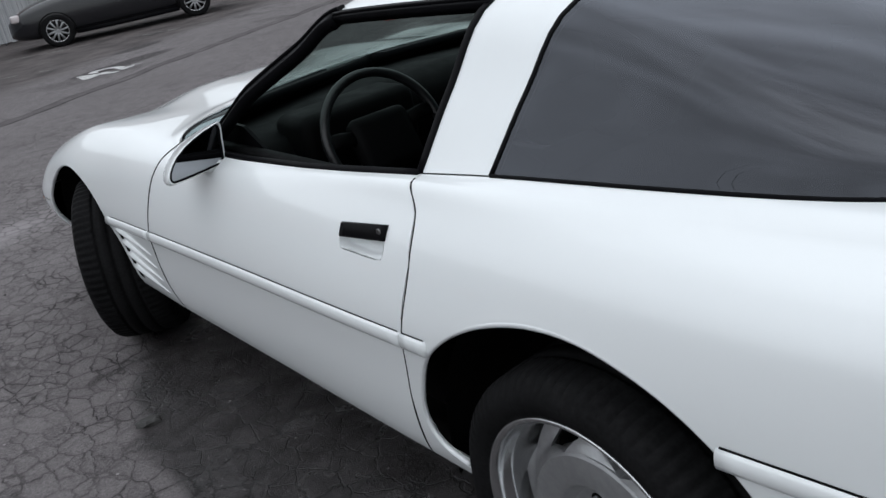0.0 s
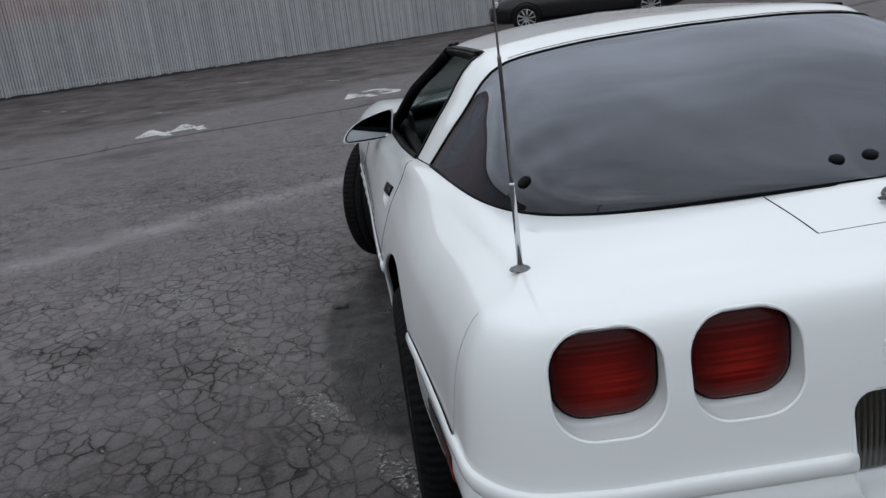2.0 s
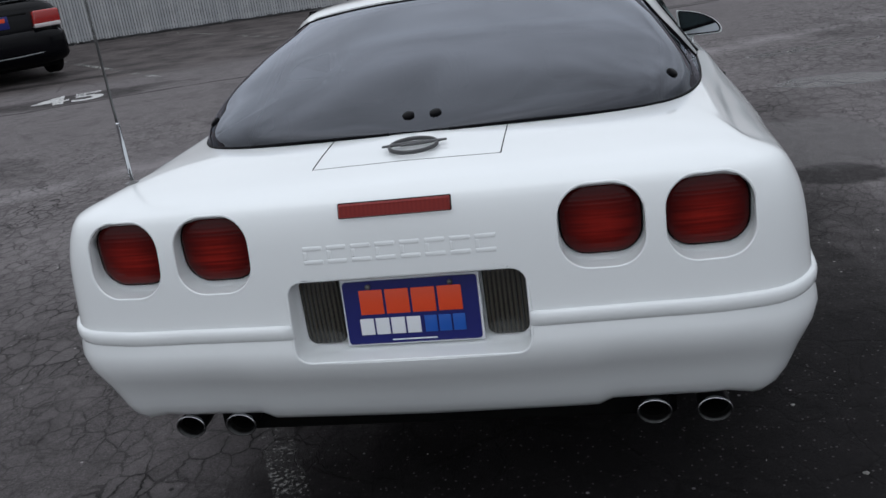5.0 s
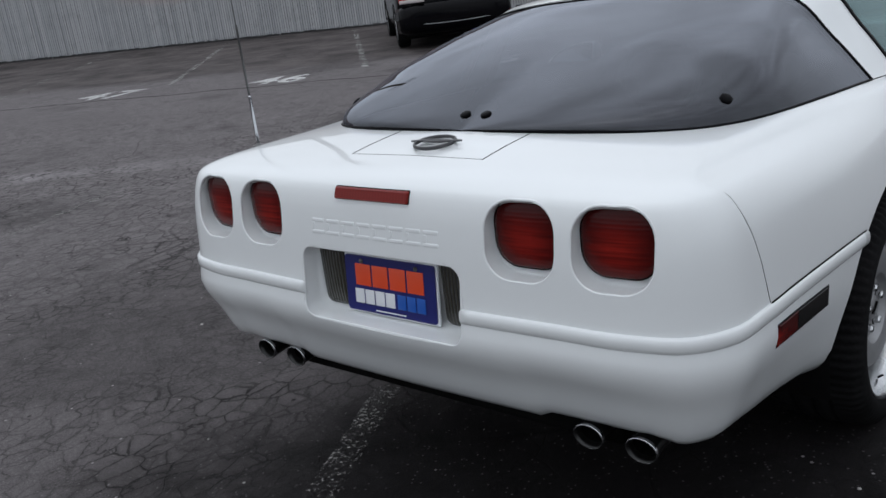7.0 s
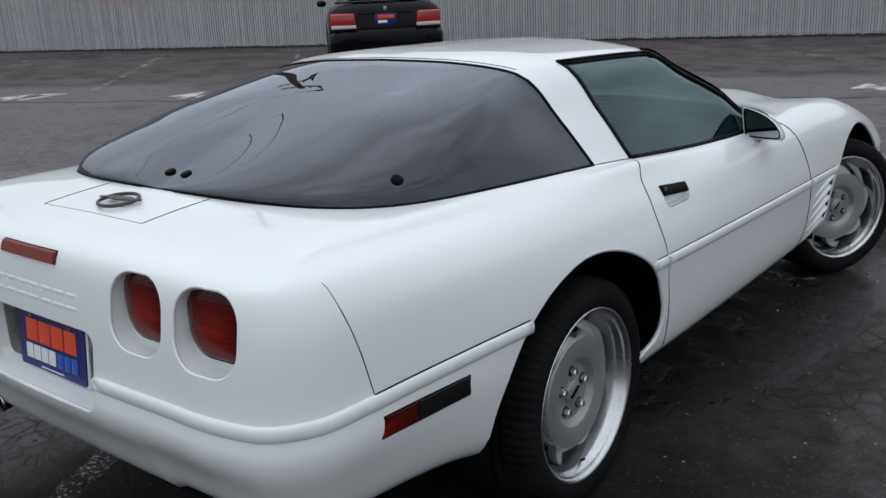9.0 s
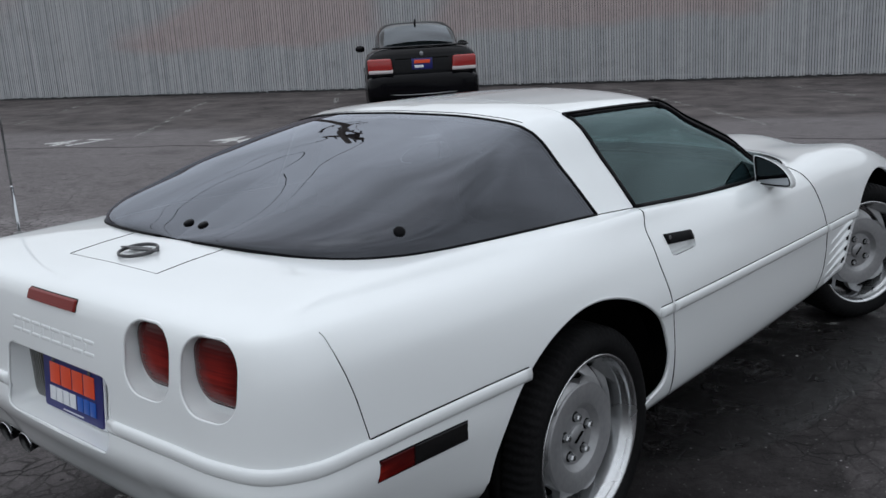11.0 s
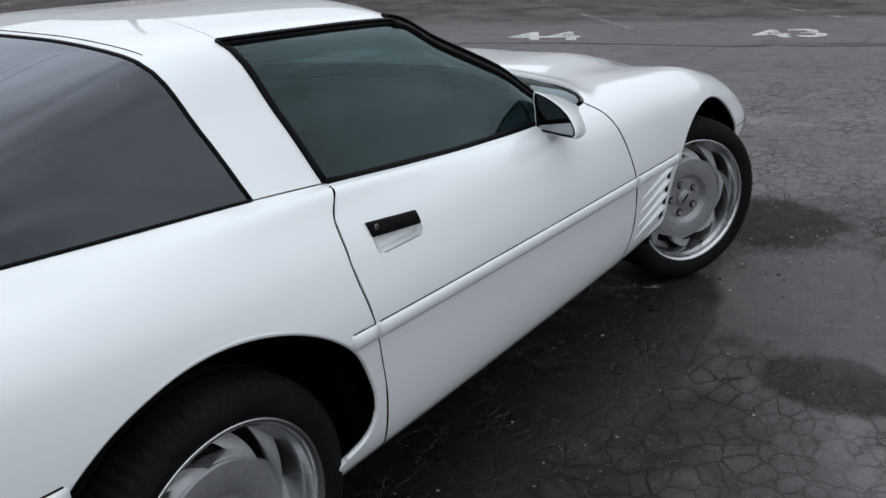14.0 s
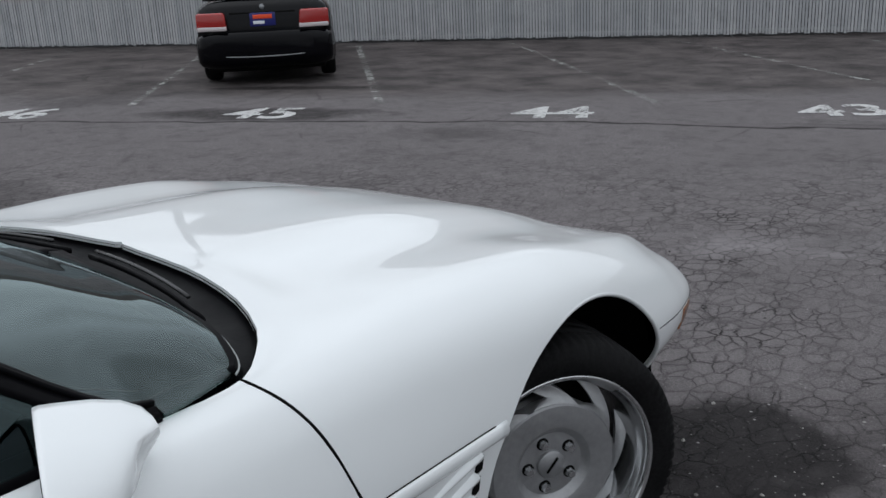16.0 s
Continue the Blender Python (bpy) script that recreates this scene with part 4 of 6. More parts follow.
def arch_lip(poly, side):
    pts = []
    m = len(poly)
    for k in range(m - 4) if poly is REAR_ARCH else range(-3, m - 4):
        for w in (0.0, 0.5):
            (y1, z1), (y2, z2) = poly[k % m], poly[(k + 1) % m]
            y, z = y1 + (y2 - y1) * w, z1 + (z2 - z1) * w
            if z < 0.335:
                continue
            c, n = skin.drop(y, z, "x")
            if c and (not pts or (Vector(pts[-1]) - Vector((side * (c.x - 0.006), c.y, c.z))).length > 1e-3):
                pts.append((side * (c.x - 0.006), c.y, c.z))
    part("arch_lip", tube(pts, 0.0065, 0.0065, 8, up=(1, 0, 0)), WHITE, car)


for side in (1, -1):
    joint(DOOR_FRONT, 0.855, 0.29, 0.0036, 0.0024, side)
    joint(DOOR_REAR, 0.90, 0.29, 0.0024, 0.0022, side)
    joint(TAIL_SEAM, 0.906, 0.645, 0.0009, 0.0013, side)
    arch_lip(REAR_ARCH, side)
    arch_lip(FRONT_ARCH, side)


# belt mouldings: a half-round strip that runs round the body
def strip(u0, u1, side, parent, name="side_moulding"):
    bm = bmesh.new()
    rings = []
    for u in np.linspace(u0, u1, max(4, int(abs(u1 - u0) / 0.03))):
        p, n, q = station(u)
        z = float(BELT_Z(q))
        ring = []
        for o, dz in ((-0.004, 0.0175), (0.0035, 0.0168), (0.0070, 0.0125), (0.0088, 0.003), (0.0082, -0.007), (0.0050, -0.0145), (-0.004, -0.018)):
            ring.append(bm.verts.new((side * (p[0] + n[0] * o), p[1] + n[1] * o, z + dz)))
        rings.append(ring)
    for a, b in zip(rings, rings[1:]):
        for i in range(len(a) - 1):
            bm.faces.new((a[i], b[i], b[i + 1], a[i + 1]))
    bm.faces.new(rings[0])
    bm.faces.new(rings[-1][::-1])
    bmesh.ops.recalc_face_normals(bm, faces=bm.faces)
    ob = part(name, bm, WHITE, parent)
    return ob


def u_of(y):
    """Length along the outline at which the side has a given y."""
    us = np.linspace(REAR_U * 0.8, FRONT_U + 0.3, 900)
    return float(us[np.argmin([abs(outline(u)[0][1] - y) for u in us])])


def u_of_x(x):
    us = np.linspace(0, REAR_U, 500)
    return float(us[np.argmin([abs(outline(u)[0][0] - x) for u in us])])


for side in (1, -1):
    strip(u_of_x(0.257), u_of(-0.307), side, car, "bumper_moulding")
    for _y0, _y1, _r in ((-0.815, -0.312, 0.0017), (0.318, 0.388, 0.0012), (0.401, 1.764, 0.0012), (1.780, 2.13, 0.0013)):
        _pts = []
        for _u in np.linspace(u_of(_y0), u_of(_y1), 24):
            _p, _n, _q = station(_u)
            _pts.append((side * (_p[0] + _n[0] * 0.0005), _p[1] + _n[1] * 0.0005, float(BELT_Z(_q)) + 0.0185))
        part("panel_joint", tube(_pts, _r, _r, 6), DARK_VOID, doors[side] if _y0 == 0.401 else car)
    strip(u_of(0.314), u_of(0.392), side, car)
    strip(u_of(0.397), u_of(1.768), side, doors[side])
    strip(u_of(1.776), u_of(2.165), side, car)
    _pts = []
    for _u in np.linspace(u_of(2.872), END_U - 0.02, 40):
        _p, _n, _q = station(_u)
        _pts.append((side * (_p[0] - _n[0] * 0.0004), _p[1] - _n[1] * 0.0004, float(BELT_Z(_q)) + 0.002))
    part("panel_joint", tube(_pts, 0.0012, 0.0012, 6), DARK_VOID, car)

# wheel wells and floor pan
for cy, r in ((-0.015, 0.43), (2.507, 0.445)):
    for side in (1, -1):
        bm = bmesh.new()
        rings = []
        for x in (0.842, 0.83, 0.42):
            rings.append([bm.verts.new((side * x, cy + (r if x < 0.84 else r - 0.005) * math.cos(a), 0.33 + (r if x < 0.84 else r - 0.005) * math.sin(a))) for a in (math.pi * (-0.06 + 1.12 * k / 24) for k in range(25))])
        for a, b in zip(rings, rings[1:]):
            for i in range(24):
                bm.faces.new((a[i], a[i + 1], b[i + 1], b[i]))
        bm.faces.new(rings[-1])
        part("wheel_well", bm, DARK_VOID, car)
part("floor_pan", box((-0.74, 0.40, 0.17), (0.74, 2.06, 0.24), 0.02), DARK_VOID, car)
part("rear_pan", box((-0.55, -0.80, 0.30), (0.55, 0.42, 0.40), 0.02), DARK_VOID, car)
part("front_pan", box((-0.5, 2.05, 0.2), (0.5, 3.3, 0.3), 0.02), DARK_VOID, car)
part("firewall", box((-0.72, 1.94, 0.24), (0.72, 1.98, 0.77), 0.01), DARK_VOID, car)
part("rear_bulkhead", box((-0.55, -0.92, 0.3), (0.55, -0.84, 0.86), 0.01), DARK_VOID, car)

# ---- greenhouse ----
GH = [((0.0, -0.684, 0.954), (-0.683, 0.955), (0.93, 0.45)), ((0.25, -0.674, 0.954), (-0.63, 0.975), (0.93, 0.45)), ((0.45, -0.634, 0.947), (-0.54, 1.006), (0.93, 0.45)),
      ((0.575, -0.557, 0.939), (-0.43, 1.043), (0.93, 0.45)), ((0.655, -0.42, 0.932), (-0.29, 1.088), (0.92, 0.46)), ((0.694, -0.27, 0.929), (-0.15, 1.126), (0.88, 0.58)),
      ((0.719, -0.05, 0.921), (0.02, 1.163), (0.79, 0.76)), ((0.742, 0.246, 0.908), (0.20, 1.200), (0.69, 0.872)), ((0.762, 0.437, 0.897), (0.52, 1.220), (0.705, 0.885)),
      ((0.779, 0.893, 0.864), (1.075, 1.212), (0.7176, 0.868)), ((0.781, 1.05, 0.857), (1.165, 1.178), (0.79, 0.741)), ((0.783, 1.24, 0.849), (1.33, 1.103), (0.885, 0.602)), ((0.783, 1.48, 0.846), (1.53, 1.008), (0.985, 0.07)),
      ((0.765, 1.63, 0.850), (1.64, 0.948), (0.955, 0.2)), ((0.674, 1.683, 0.868), (1.685, 0.928), (0.93, 0.3)), ((0.447, 1.726, 0.878), (1.735, 0.905), (0.9, 0.4)), ((0.0, 1.765, 0.887), (1.766, 0.888), (0.9, 0.4))]
_r = list(range(len(GH)))
_rim = [pchip(_r, [g[0][i] for g in GH]) for i in range(3)]
_spy, _spz = pchip(_r, [g[1][0] for g in GH]), pchip(_r, [g[1][1] for g in GH])
_cx, _cz = pchip(_r, [g[2][0] for g in GH]), pchip(_r, [g[2][1] for g in GH])
CORNER = 10
_dev = pchip(_r, [0, 0, 0, 0, 0, -0.005, -0.012, -0.022, -0.068, 0, 0, 0, 0, 0, 0, 0, 0])
PER = 7


def shell_section(r):
    rim = np.array([float(f(r)) for f in _rim])
    sy, sz, cx, cz = float(_spy(r)), float(_spz(r)), float(_cx(r)), float(_cz(r))
    pts = np.array([(1, 0), ((1 + cx) / 2 + 0.018, cz * 0.5), (cx, cz), (cx * 0.8, cz + (1 - cz) * 0.5), (cx * 0.45, cz + (1 - cz) * 0.87), (0, 1)])
    s = np.r_[0, np.cumsum(np.linalg.norm(np.diff(pts, axis=0), axis=1))]
    fx, fz = pchip(s, pts[:, 0]), pchip(s, pts[:, 1])
    ts = np.r_[np.linspace(0, s[2], CORNER + 1), np.linspace(s[2], s[-1], 19)[1:]]
    out, dev = [], float(_dev(r))
    for t in ts:
        a, b = float(fx(t)), float(fz(t))
        out.append((rim[0] * a, rim[1] + (sy - rim[1]) * (1 - a) + dev * ((1 - a) / (1 - cx) if a > cx else a / cx), rim[2] + (sz - rim[2]) * b))
    return out


GRID = [shell_section(i / PER) for i in range((len(GH) - 1) * PER + 1)]
glass_half = grid_bm(GRID)
glass_skin = Skin(glass_half)
gr, gc = glass_half.faces.layers.int["row"], glass_half.faces.layers.int["col"]
zones = {}
for f in glass_half.faces:
    i, j = f[gc], f[gr]
    if i < 7 * PER:
        key = "hatch"
    elif i < 8 * PER:
        key = "hoop"
    elif i < 9 * PER:
        key = "window" if j < CORNER else "roof"
    elif i < 12 * PER:
        key = "window" if j < CORNER else "roof" if i < 9 * PER + 3 and j > CORNER else "shield"
    else:
        key = "shield"
    zones.setdefault(key, []).append(f)
hatch = panel("hatch", zones["hatch"], glass_skin, HATCH_GLASS, car, "dark tinted wraparound hatch glass", both=True, gap=0.003, deep=0.006)
panel("roof_hoop", zones["hoop"], glass_skin, WHITE, car, both=True, gap=0.0015, deep=0.02)
panel("roof_panel", zones["roof"], glass_skin, WHITE, car, "removable white roof panel", both=True, gap=0.002, deep=0.02)
panel("windscreen", zones["shield"], glass_skin, SHIELD_GLASS, car, "raked tinted windscreen", both=True, gap=0.006, deep=0.005)
panel("side_window", zones["window"], glass_skin, SIDE_GLASS, doors[1], "closed green-tinted side window", side=1, gap=0.004, deep=0.004)
glass_half.free()


def along(rows, cols, lift=0.0):
    """Points of the greenhouse grid, right side."""
    return [tuple(Vector(GRID[i][j]) + glass_skin.normal(Vector(GRID[i][j])) * lift) for i in cols for j in rows]


def flip(pts, side):
    return [(side * x, y, z) for x, y, z in pts]


def ribbon(pts, half_w, lift, thick, side, name, mat, parent, skin_=None, taper=None, shift=0.0):
    """A flat bar laid along a line of the skin."""
    sk = skin_ or glass_skin
    bm = bmesh.new()
    rings = []
    for i, p in enumerate(pts):
        p = Vector(p)
        n = sk.normal(p)
        t = (Vector(pts[min(i + 1, len(pts) - 1)]) - Vector(pts[max(i - 1, 0)])).normalized()
        w = n.cross(t).normalized()
        g = half_w * (taper(i / (len(pts) - 1)) if taper else 1)
        ring = []
        for a, b in ((-1, -thick), (-1, lift * 0.7), (-0.8, lift), (0.8, lift), (1, lift * 0.7), (1, -thick)):
            v = p + w * (g * a + shift) + n * b
            ring.append(bm.verts.new((side * v.x, v.y, v.z)))
        rings.append(ring)
    for a, b in zip(rings, rings[1:]):
        for k in range(6):
            bm.faces.new((a[k], a[(k + 1) % 6], b[(k + 1) % 6], b[k]))
    bm.faces.new(rings[0])
    bm.faces.new(rings[-1][::-1])
    bmesh.ops.recalc_face_normals(bm, faces=bm.faces)
    return part(name, bm, mat, parent)


R7, R8, R9, R12, R13, R16 = 7 * PER, 8 * PER, 9 * PER, 12 * PER, 13 * PER, 16 * PER
top_row = len(GRID[0]) - 1
for side in (1, -1):
    ribbon(along(range(0, CORNER + 1), [R8]), 0.009, 0.004, 0.02, side, "window_seal", BLACK_TRIM, car)
    ribbon(along([CORNER], range(R8, R9 + 1)), 0.014, 0.004, 0.02, side, "roof_rail_seal", BLACK_TRIM, car, shift=-0.008)
    ribbon(along([CORNER], range(R8, R9 + 1)), 0.0035, 0.010, 0.004, side, "drip_rail", BLACK_TRIM, car, shift=-0.012)
    ribbon(along([CORNER], range(R9, R12 + 1)), 0.030, 0.006, 0.025, side, "windscreen_pillar", BLACK_TRIM, car, taper=lambda s: 1 - 0.3 * s)
    ribbon(along([CORNER], range(R9, R12 + 1)), 0.004, 0.013, 0.004, side, "pillar_bead", BLACK_TRIM, car, shift=0.006)
    ribbon(along([0], range(R8, R12 + 1)), 0.0075, 0.005, 0.02, side, "belt_seal", BLACK_TRIM, doors[side])
    ribbon(along([0], range(2, R7 + 1)), 0.0035, 0.003, 0.012, side, "hatch_seal", BLACK_TRIM, hatch)
    ribbon(along(range(0, top_row + 1), [R7]), 0.0045, 0.003, 0.012, side, "hatch_seal", BLACK_TRIM, hatch)
    ribbon(along(range(CORNER + 1, top_row + 1), [R9 + 3]), 0.006, 0.001, 0.02, side, "header_trim", BLACK_TRIM, car)
    ribbon(along([0], range(R13, R16 + 1)), 0.016, 0.003, 0.03, side, "cowl_trim", BLACK_TRIM, car)
    part("glass_edge", tube(flip(along([1], range(R13, R16 + 1), 0.003), side), 0.0022, 0.0022, 6), GLASS_EDGE, car)

# seam where the hatch frame meets the roof hoop
for side in (1, -1):
    part("panel_joint", tube(flip(along(range(CORNER + 1, top_row + 1), [R7 + 1], 0.0004), side), 0.0011, 0.0011, 6), DARK_VOID, car)

# black cowl between windscreen and hood
bm = bmesh.new()
_rows = []
for k in range(0, 41):
    s = -1 + 2 * k / 40
    a = abs(s)
    r = 16 - 3 * a
    g = shell_section(r)[0]
    q = 1.63 + 0.42 * (1 - a) ** 1.0
    h = (float(RIM_X(q)), float(RIM_Y(q)), float(RIM_Z(q)))
    sx = 1 if s >= 0 else -1
    _rows.append([(sx * g[0], g[1] - 0.01, g[2] - 0.004), (sx * (g[0] + h[0]) / 2, (g[1] + h[1]) / 2, (g[2] + h[2]) / 2 - 0.03), (sx * h[0], h[1] + 0.03, h[2] - 0.02)])
bm = grid_bm(_rows)
bmesh.ops.recalc_face_normals(bm, faces=bm.faces)
part("cowl", bm, BLACK_TRIM, car)
for x0, x1 in ((0.56, 0.04), (-0.04, -0.54)):
    xs_ = [x0 + (x1 - x0) * k / 10 for k in range(11)]
    wiper = part("wiper_blade", tube([(x, 1.808 - 0.26 * x * x, 0.884 - 0.045 * x * x) for x in xs_], 0.004, 0.007, 6), BLACK_TRIM, car)
    part("wiper_arm", tube([(x, 1.826 - 0.27 * x * x, 0.891 - 0.05 * x * x) for x in xs_[2:]], 0.005, 0.004, 6), WIPER_BLACK, wiper)

# ---- rear details ----
def dome(cx, cz, w, h, r, y, bulge, name, mat, parent, mirror=False, turn=0.0, label=""):
    """A lens: rounded outline with a gently domed face towards the rear."""
    bm = bmesh.new()
    rings = []
    for s, b in ((1.0, -0.022), (1.0, 0.0), (0.97, 0.003), (0.85, 0.35 * bulge + 0.003), (0.6, 0.75 * bulge + 0.003), (0.3, 0.95 * bulge + 0.003)):
        ring = []
        for x, z in rounded(w * s, h * s, r * s, 6, 0, 0):
            px = cx + x
            ring.append(bm.verts.new(((-px if mirror else px), y - b + turn * x, cz + z)))
        rings.append(ring)
    k = len(rings[0])
    for a, b in zip(rings, rings[1:]):
        for i in range(k):
            bm.faces.new((a[i], a[(i + 1) % k], b[(i + 1) % k], b[i]))
    bm.faces.new(rings[-1])
    bm.faces.new(rings[0][::-1])
    bmesh.ops.recalc_face_normals(bm, faces=bm.faces)
    return part(name, bm, mat, parent, label)


def opening_lip(poly, side, r, parent, name):
    """A rounded edge round an opening in the tail."""
    pts = []
    for x, z in poly + poly[:1]:
        c, n = skin.drop(abs(x), z, "y")
        pts.append((side * math.copysign(c.x, x), c.y + 0.92 * r, c.z))
    part(name, tube(pts, r, r, 8, up=(0, 1, 0), caps=False), WHITE, parent)


for side in (1, -1):
    for cx, yb, turn, poly in ((0.413, -1.003, 0.02, LAMPS[0]), (0.622, -0.995, 0.06, LAMPS[1])):
        house = bowl(skin, poly, "y", lambda u, v, c=cx, y=yb, t=turn: (u, y + t * (u - c), v), "lamp_housing", WHITE, car, mirror=side < 0, inset=0.97)
        opening_lip(poly, side, 0.004, house, "housing_lip")
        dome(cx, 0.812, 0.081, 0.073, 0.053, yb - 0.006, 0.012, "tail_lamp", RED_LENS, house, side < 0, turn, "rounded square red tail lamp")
        bm = tube([(side * (cx + x), yb - 0.005 + turn * x, 0.812 + z) for x, z in rounded(0.0815, 0.0735, 0.054, 6) + rounded(0.0815, 0.0735, 0.054, 6)[:1]], 0.0022, 0.0022, 6, up=(0, 1, 0), caps=False)
        part("lamp_gasket", bm, BLACK_TRIM, house)

bm = bmesh.new()
rings = []
for s in (0.0, 0.12, 0.5, 1.0):
    ring = []
    for x, z in RECESS:
        c, n = skin.drop(abs(x), z, "y")
        ring.append(bm.verts.new((x * (1 - 0.045 * s), c.y + (-0.998 - c.y) * s, 0.649 + (z - 0.649) * (1 - 0.12 * s))))
    rings.append(ring)
for a, b in zip(rings, rings[1:]):
    for i in range(len(a)):
        bm.faces.new((a[i], a[(i + 1) % len(a)], b[(i + 1) % len(a)], b[i]))
bm.faces.new(rings[-1])
bmesh.ops.recalc_face_normals(bm, faces=bm.faces)
recess = part("plate_recess", bm, WHITE, car)
opening_lip(RECESS, 1, 0.004, recess, "recess_lip")
for side in (1, -1):
    dome(0.203, 0.650, 0.045, 0.082, 0.02, -1.008, 0.006, "reversing_lamp", SMOKED, recess, side < 0, label="smoked ribbed reversing lamp")

# dealer plate, leaning a little
plate = new("licence_plate")
plate.parent = car
plate.matrix_local = pose(0, -1.018, 0.642, rx=-6)
plate["label"] = "blue dealer plate with orange and white bars"
part("plate_base", box((-0.1525, -0.004, -0.076), (0.1525, 0.004, 0.076), 0.003), PLATE_WHITE, plate)
bm = bmesh.new()
front = [bm.verts.new((x, -0.0075, z)) for x, z in rounded(0.1475, 0.071, 0.008, 3)]
backs = [bm.verts.new((x, -0.0035, z)) for x, z in rounded(0.1475, 0.071, 0.008, 3)]
bm.faces.new(front)
for i in range(len(front)):
    bm.faces.new((front[i], front[(i + 1) % len(front)], backs[(i + 1) % len(front)], backs[i]))
bmesh.ops.recalc_face_normals(bm, faces=bm.faces)
part("plate_face", bm, PLATE_BLUE, plate, smooth=False)
for k in range(4):
    part("plate_bar", box((-0.112 + k * 0.0575, -0.0095, -0.004), (-0.060 + k * 0.0575, -0.0072, 0.051), 0.001), PLATE_ORANGE, plate)
    part("plate_bar", box((-0.117 + k * 0.0345, -0.0095, -0.050), (-0.0865 + k * 0.0345, -0.0072, -0.013), 0.001), PLATE_WHITE, plate)
for k in range(3):
    part("plate_bar", box((0.026 + k * 0.031, -0.0095, -0.050), (0.053 + k * 0.031, -0.0072, -0.013), 0.001), PLATE_SKY, plate)
part("plate_bar", box((-0.05, -0.009, -0.065), (0.05, -0.0072, -0.062), 0.0005), PLATE_WHITE, plate)
for x in (-0.09, 0.09):
    bm = lathe([(0.0, 0.006), (-0.003, 0.006), (-0.005, 0.004), (-0.006, 0.0)], 12, "y")
    bmesh.ops.translate(bm, verts=bm.verts, vec=(x, -0.007, 0.058))
    part("plate_screw", bm, DULL_STEEL, plate)


def cross_patch(x0, x1, z0, z1, r, name, mat, lift, label="", n=3):
    """A slab on the tail that spans the middle."""
    bm = bmesh.new()
    outline_ = rounded((x1 - x0) / 2, (z1 - z0) / 2, r, n, (x0 + x1) / 2, (z0 + z1) / 2)
    dense = []
    for (a, b), (c, d) in zip(outline_, outline_[1:] + outline_[:1]):
        m = max(1, int(abs(c - a) / 0.03))
        dense += [(a + (c - a) * i / m, b + (d - b) * i / m) for i in range(m)]
    cx, cz = (x0 + x1) / 2, (z0 + z1) / 2
    rings = []
    for s, up in ((1.0, -0.006), (1.0, lift * 0.5), (1 - 0.0022 / ((z1 - z0) / 2), lift)):
        ring = []
        for x, z in dense:
            xx, zz = cx + (x - cx) * (1 - (1 - s) * (z1 - z0) / (x1 - x0)), cz + (z - cz) * s
            c, nn = skin.drop(abs(xx), zz, "y")
            ring.append(bm.verts.new((xx, c.y - up, zz)))
        rings.append(ring)
    for a, b in zip(rings, rings[1:]):
        for i in range(len(a)):
            bm.faces.new((a[i], a[(i + 1) % len(a)], b[(i + 1) % len(a)], b[i]))
    bm.faces.new(rings[-1])
    bmesh.ops.recalc_face_normals(bm, faces=bm.faces)
    return part(name, bm, mat, car, label, smooth=False)


cross_patch(-0.120, 0.120, 0.8655, 0.8955, 0.003, "brake_lamp_surround", BLACK_TRIM, 0.002)
cross_patch(-0.118, 0.118, 0.867, 0.894, 0.003, "high_brake_lamp", RED_STRIP, 0.008, "long thin red brake lamp")
for k in range(8):
    x = -0.207 + k * 0.0525
    for z0, z1 in ((0.775, 0.784), (0.804, 0.813)):
        cross_patch(x, x + 0.043, z0, z1, 0.002, "raised_bar", WHITE, 0.0016)
    cross_patch(x, x + 0.009, 0.785, 0.803, 0.002, "raised_bar", WHITE, 0.0016)

# rear deck panel outline: narrow grooves
for side in (1, -1):
    pts = [tuple(skin.drop(0.2125, -0.682 - 0.193 * k / 8, "z")[0]) for k in range(9)]
    part("deck_seam", tube(flip(pts, side), 0.0013, 0.0013, 6), DARK_VOID, car)
    pts = [tuple(skin.drop(0.2125 * k / 8 + 1e-4, -0.875, "z")[0]) for k in range(9)]
    part("deck_seam", tube(flip(pts, side), 0.0007, 0.0007, 6), DARK_VOID, car)

# round badge with a crossed bar on the deck
badge = new("badge")
badge.parent = car
c0, n0 = skin.drop(0.002, -0.80, "z")
badge.matrix_local = Matrix.Translation((0.008, -0.80, c0.z + 0.004)) @ n0.to_track_quat("Z", "Y").to_matrix().to_4x4()
ring = [(0.055 * math.cos(a), 0.048 * math.sin(a), 0.003) for a in (2 * math.pi * k / 40 for k in range(41))]
part("badge_ring", tube(ring, 0.0038, 0.005, 8, caps=False), BADGE_GREY, badge)
for x0, y0, x1, y1 in ((-0.072, -0.004, 0.035, 0.016), (0.076, 0.012, -0.03, -0.006)):
    part("badge_bar", tube([(x0 + (x1 - x0) * k / 6, y0 + (y1 - y0) * k / 6, 0.006) for k in range(7)], 0.008, 0.0035, 8, taper=lambda s: 0.35 + 0.65 * math.sin(math.pi * min(1, s * 0.8 + 0.12))), BADGE_GREY, badge)

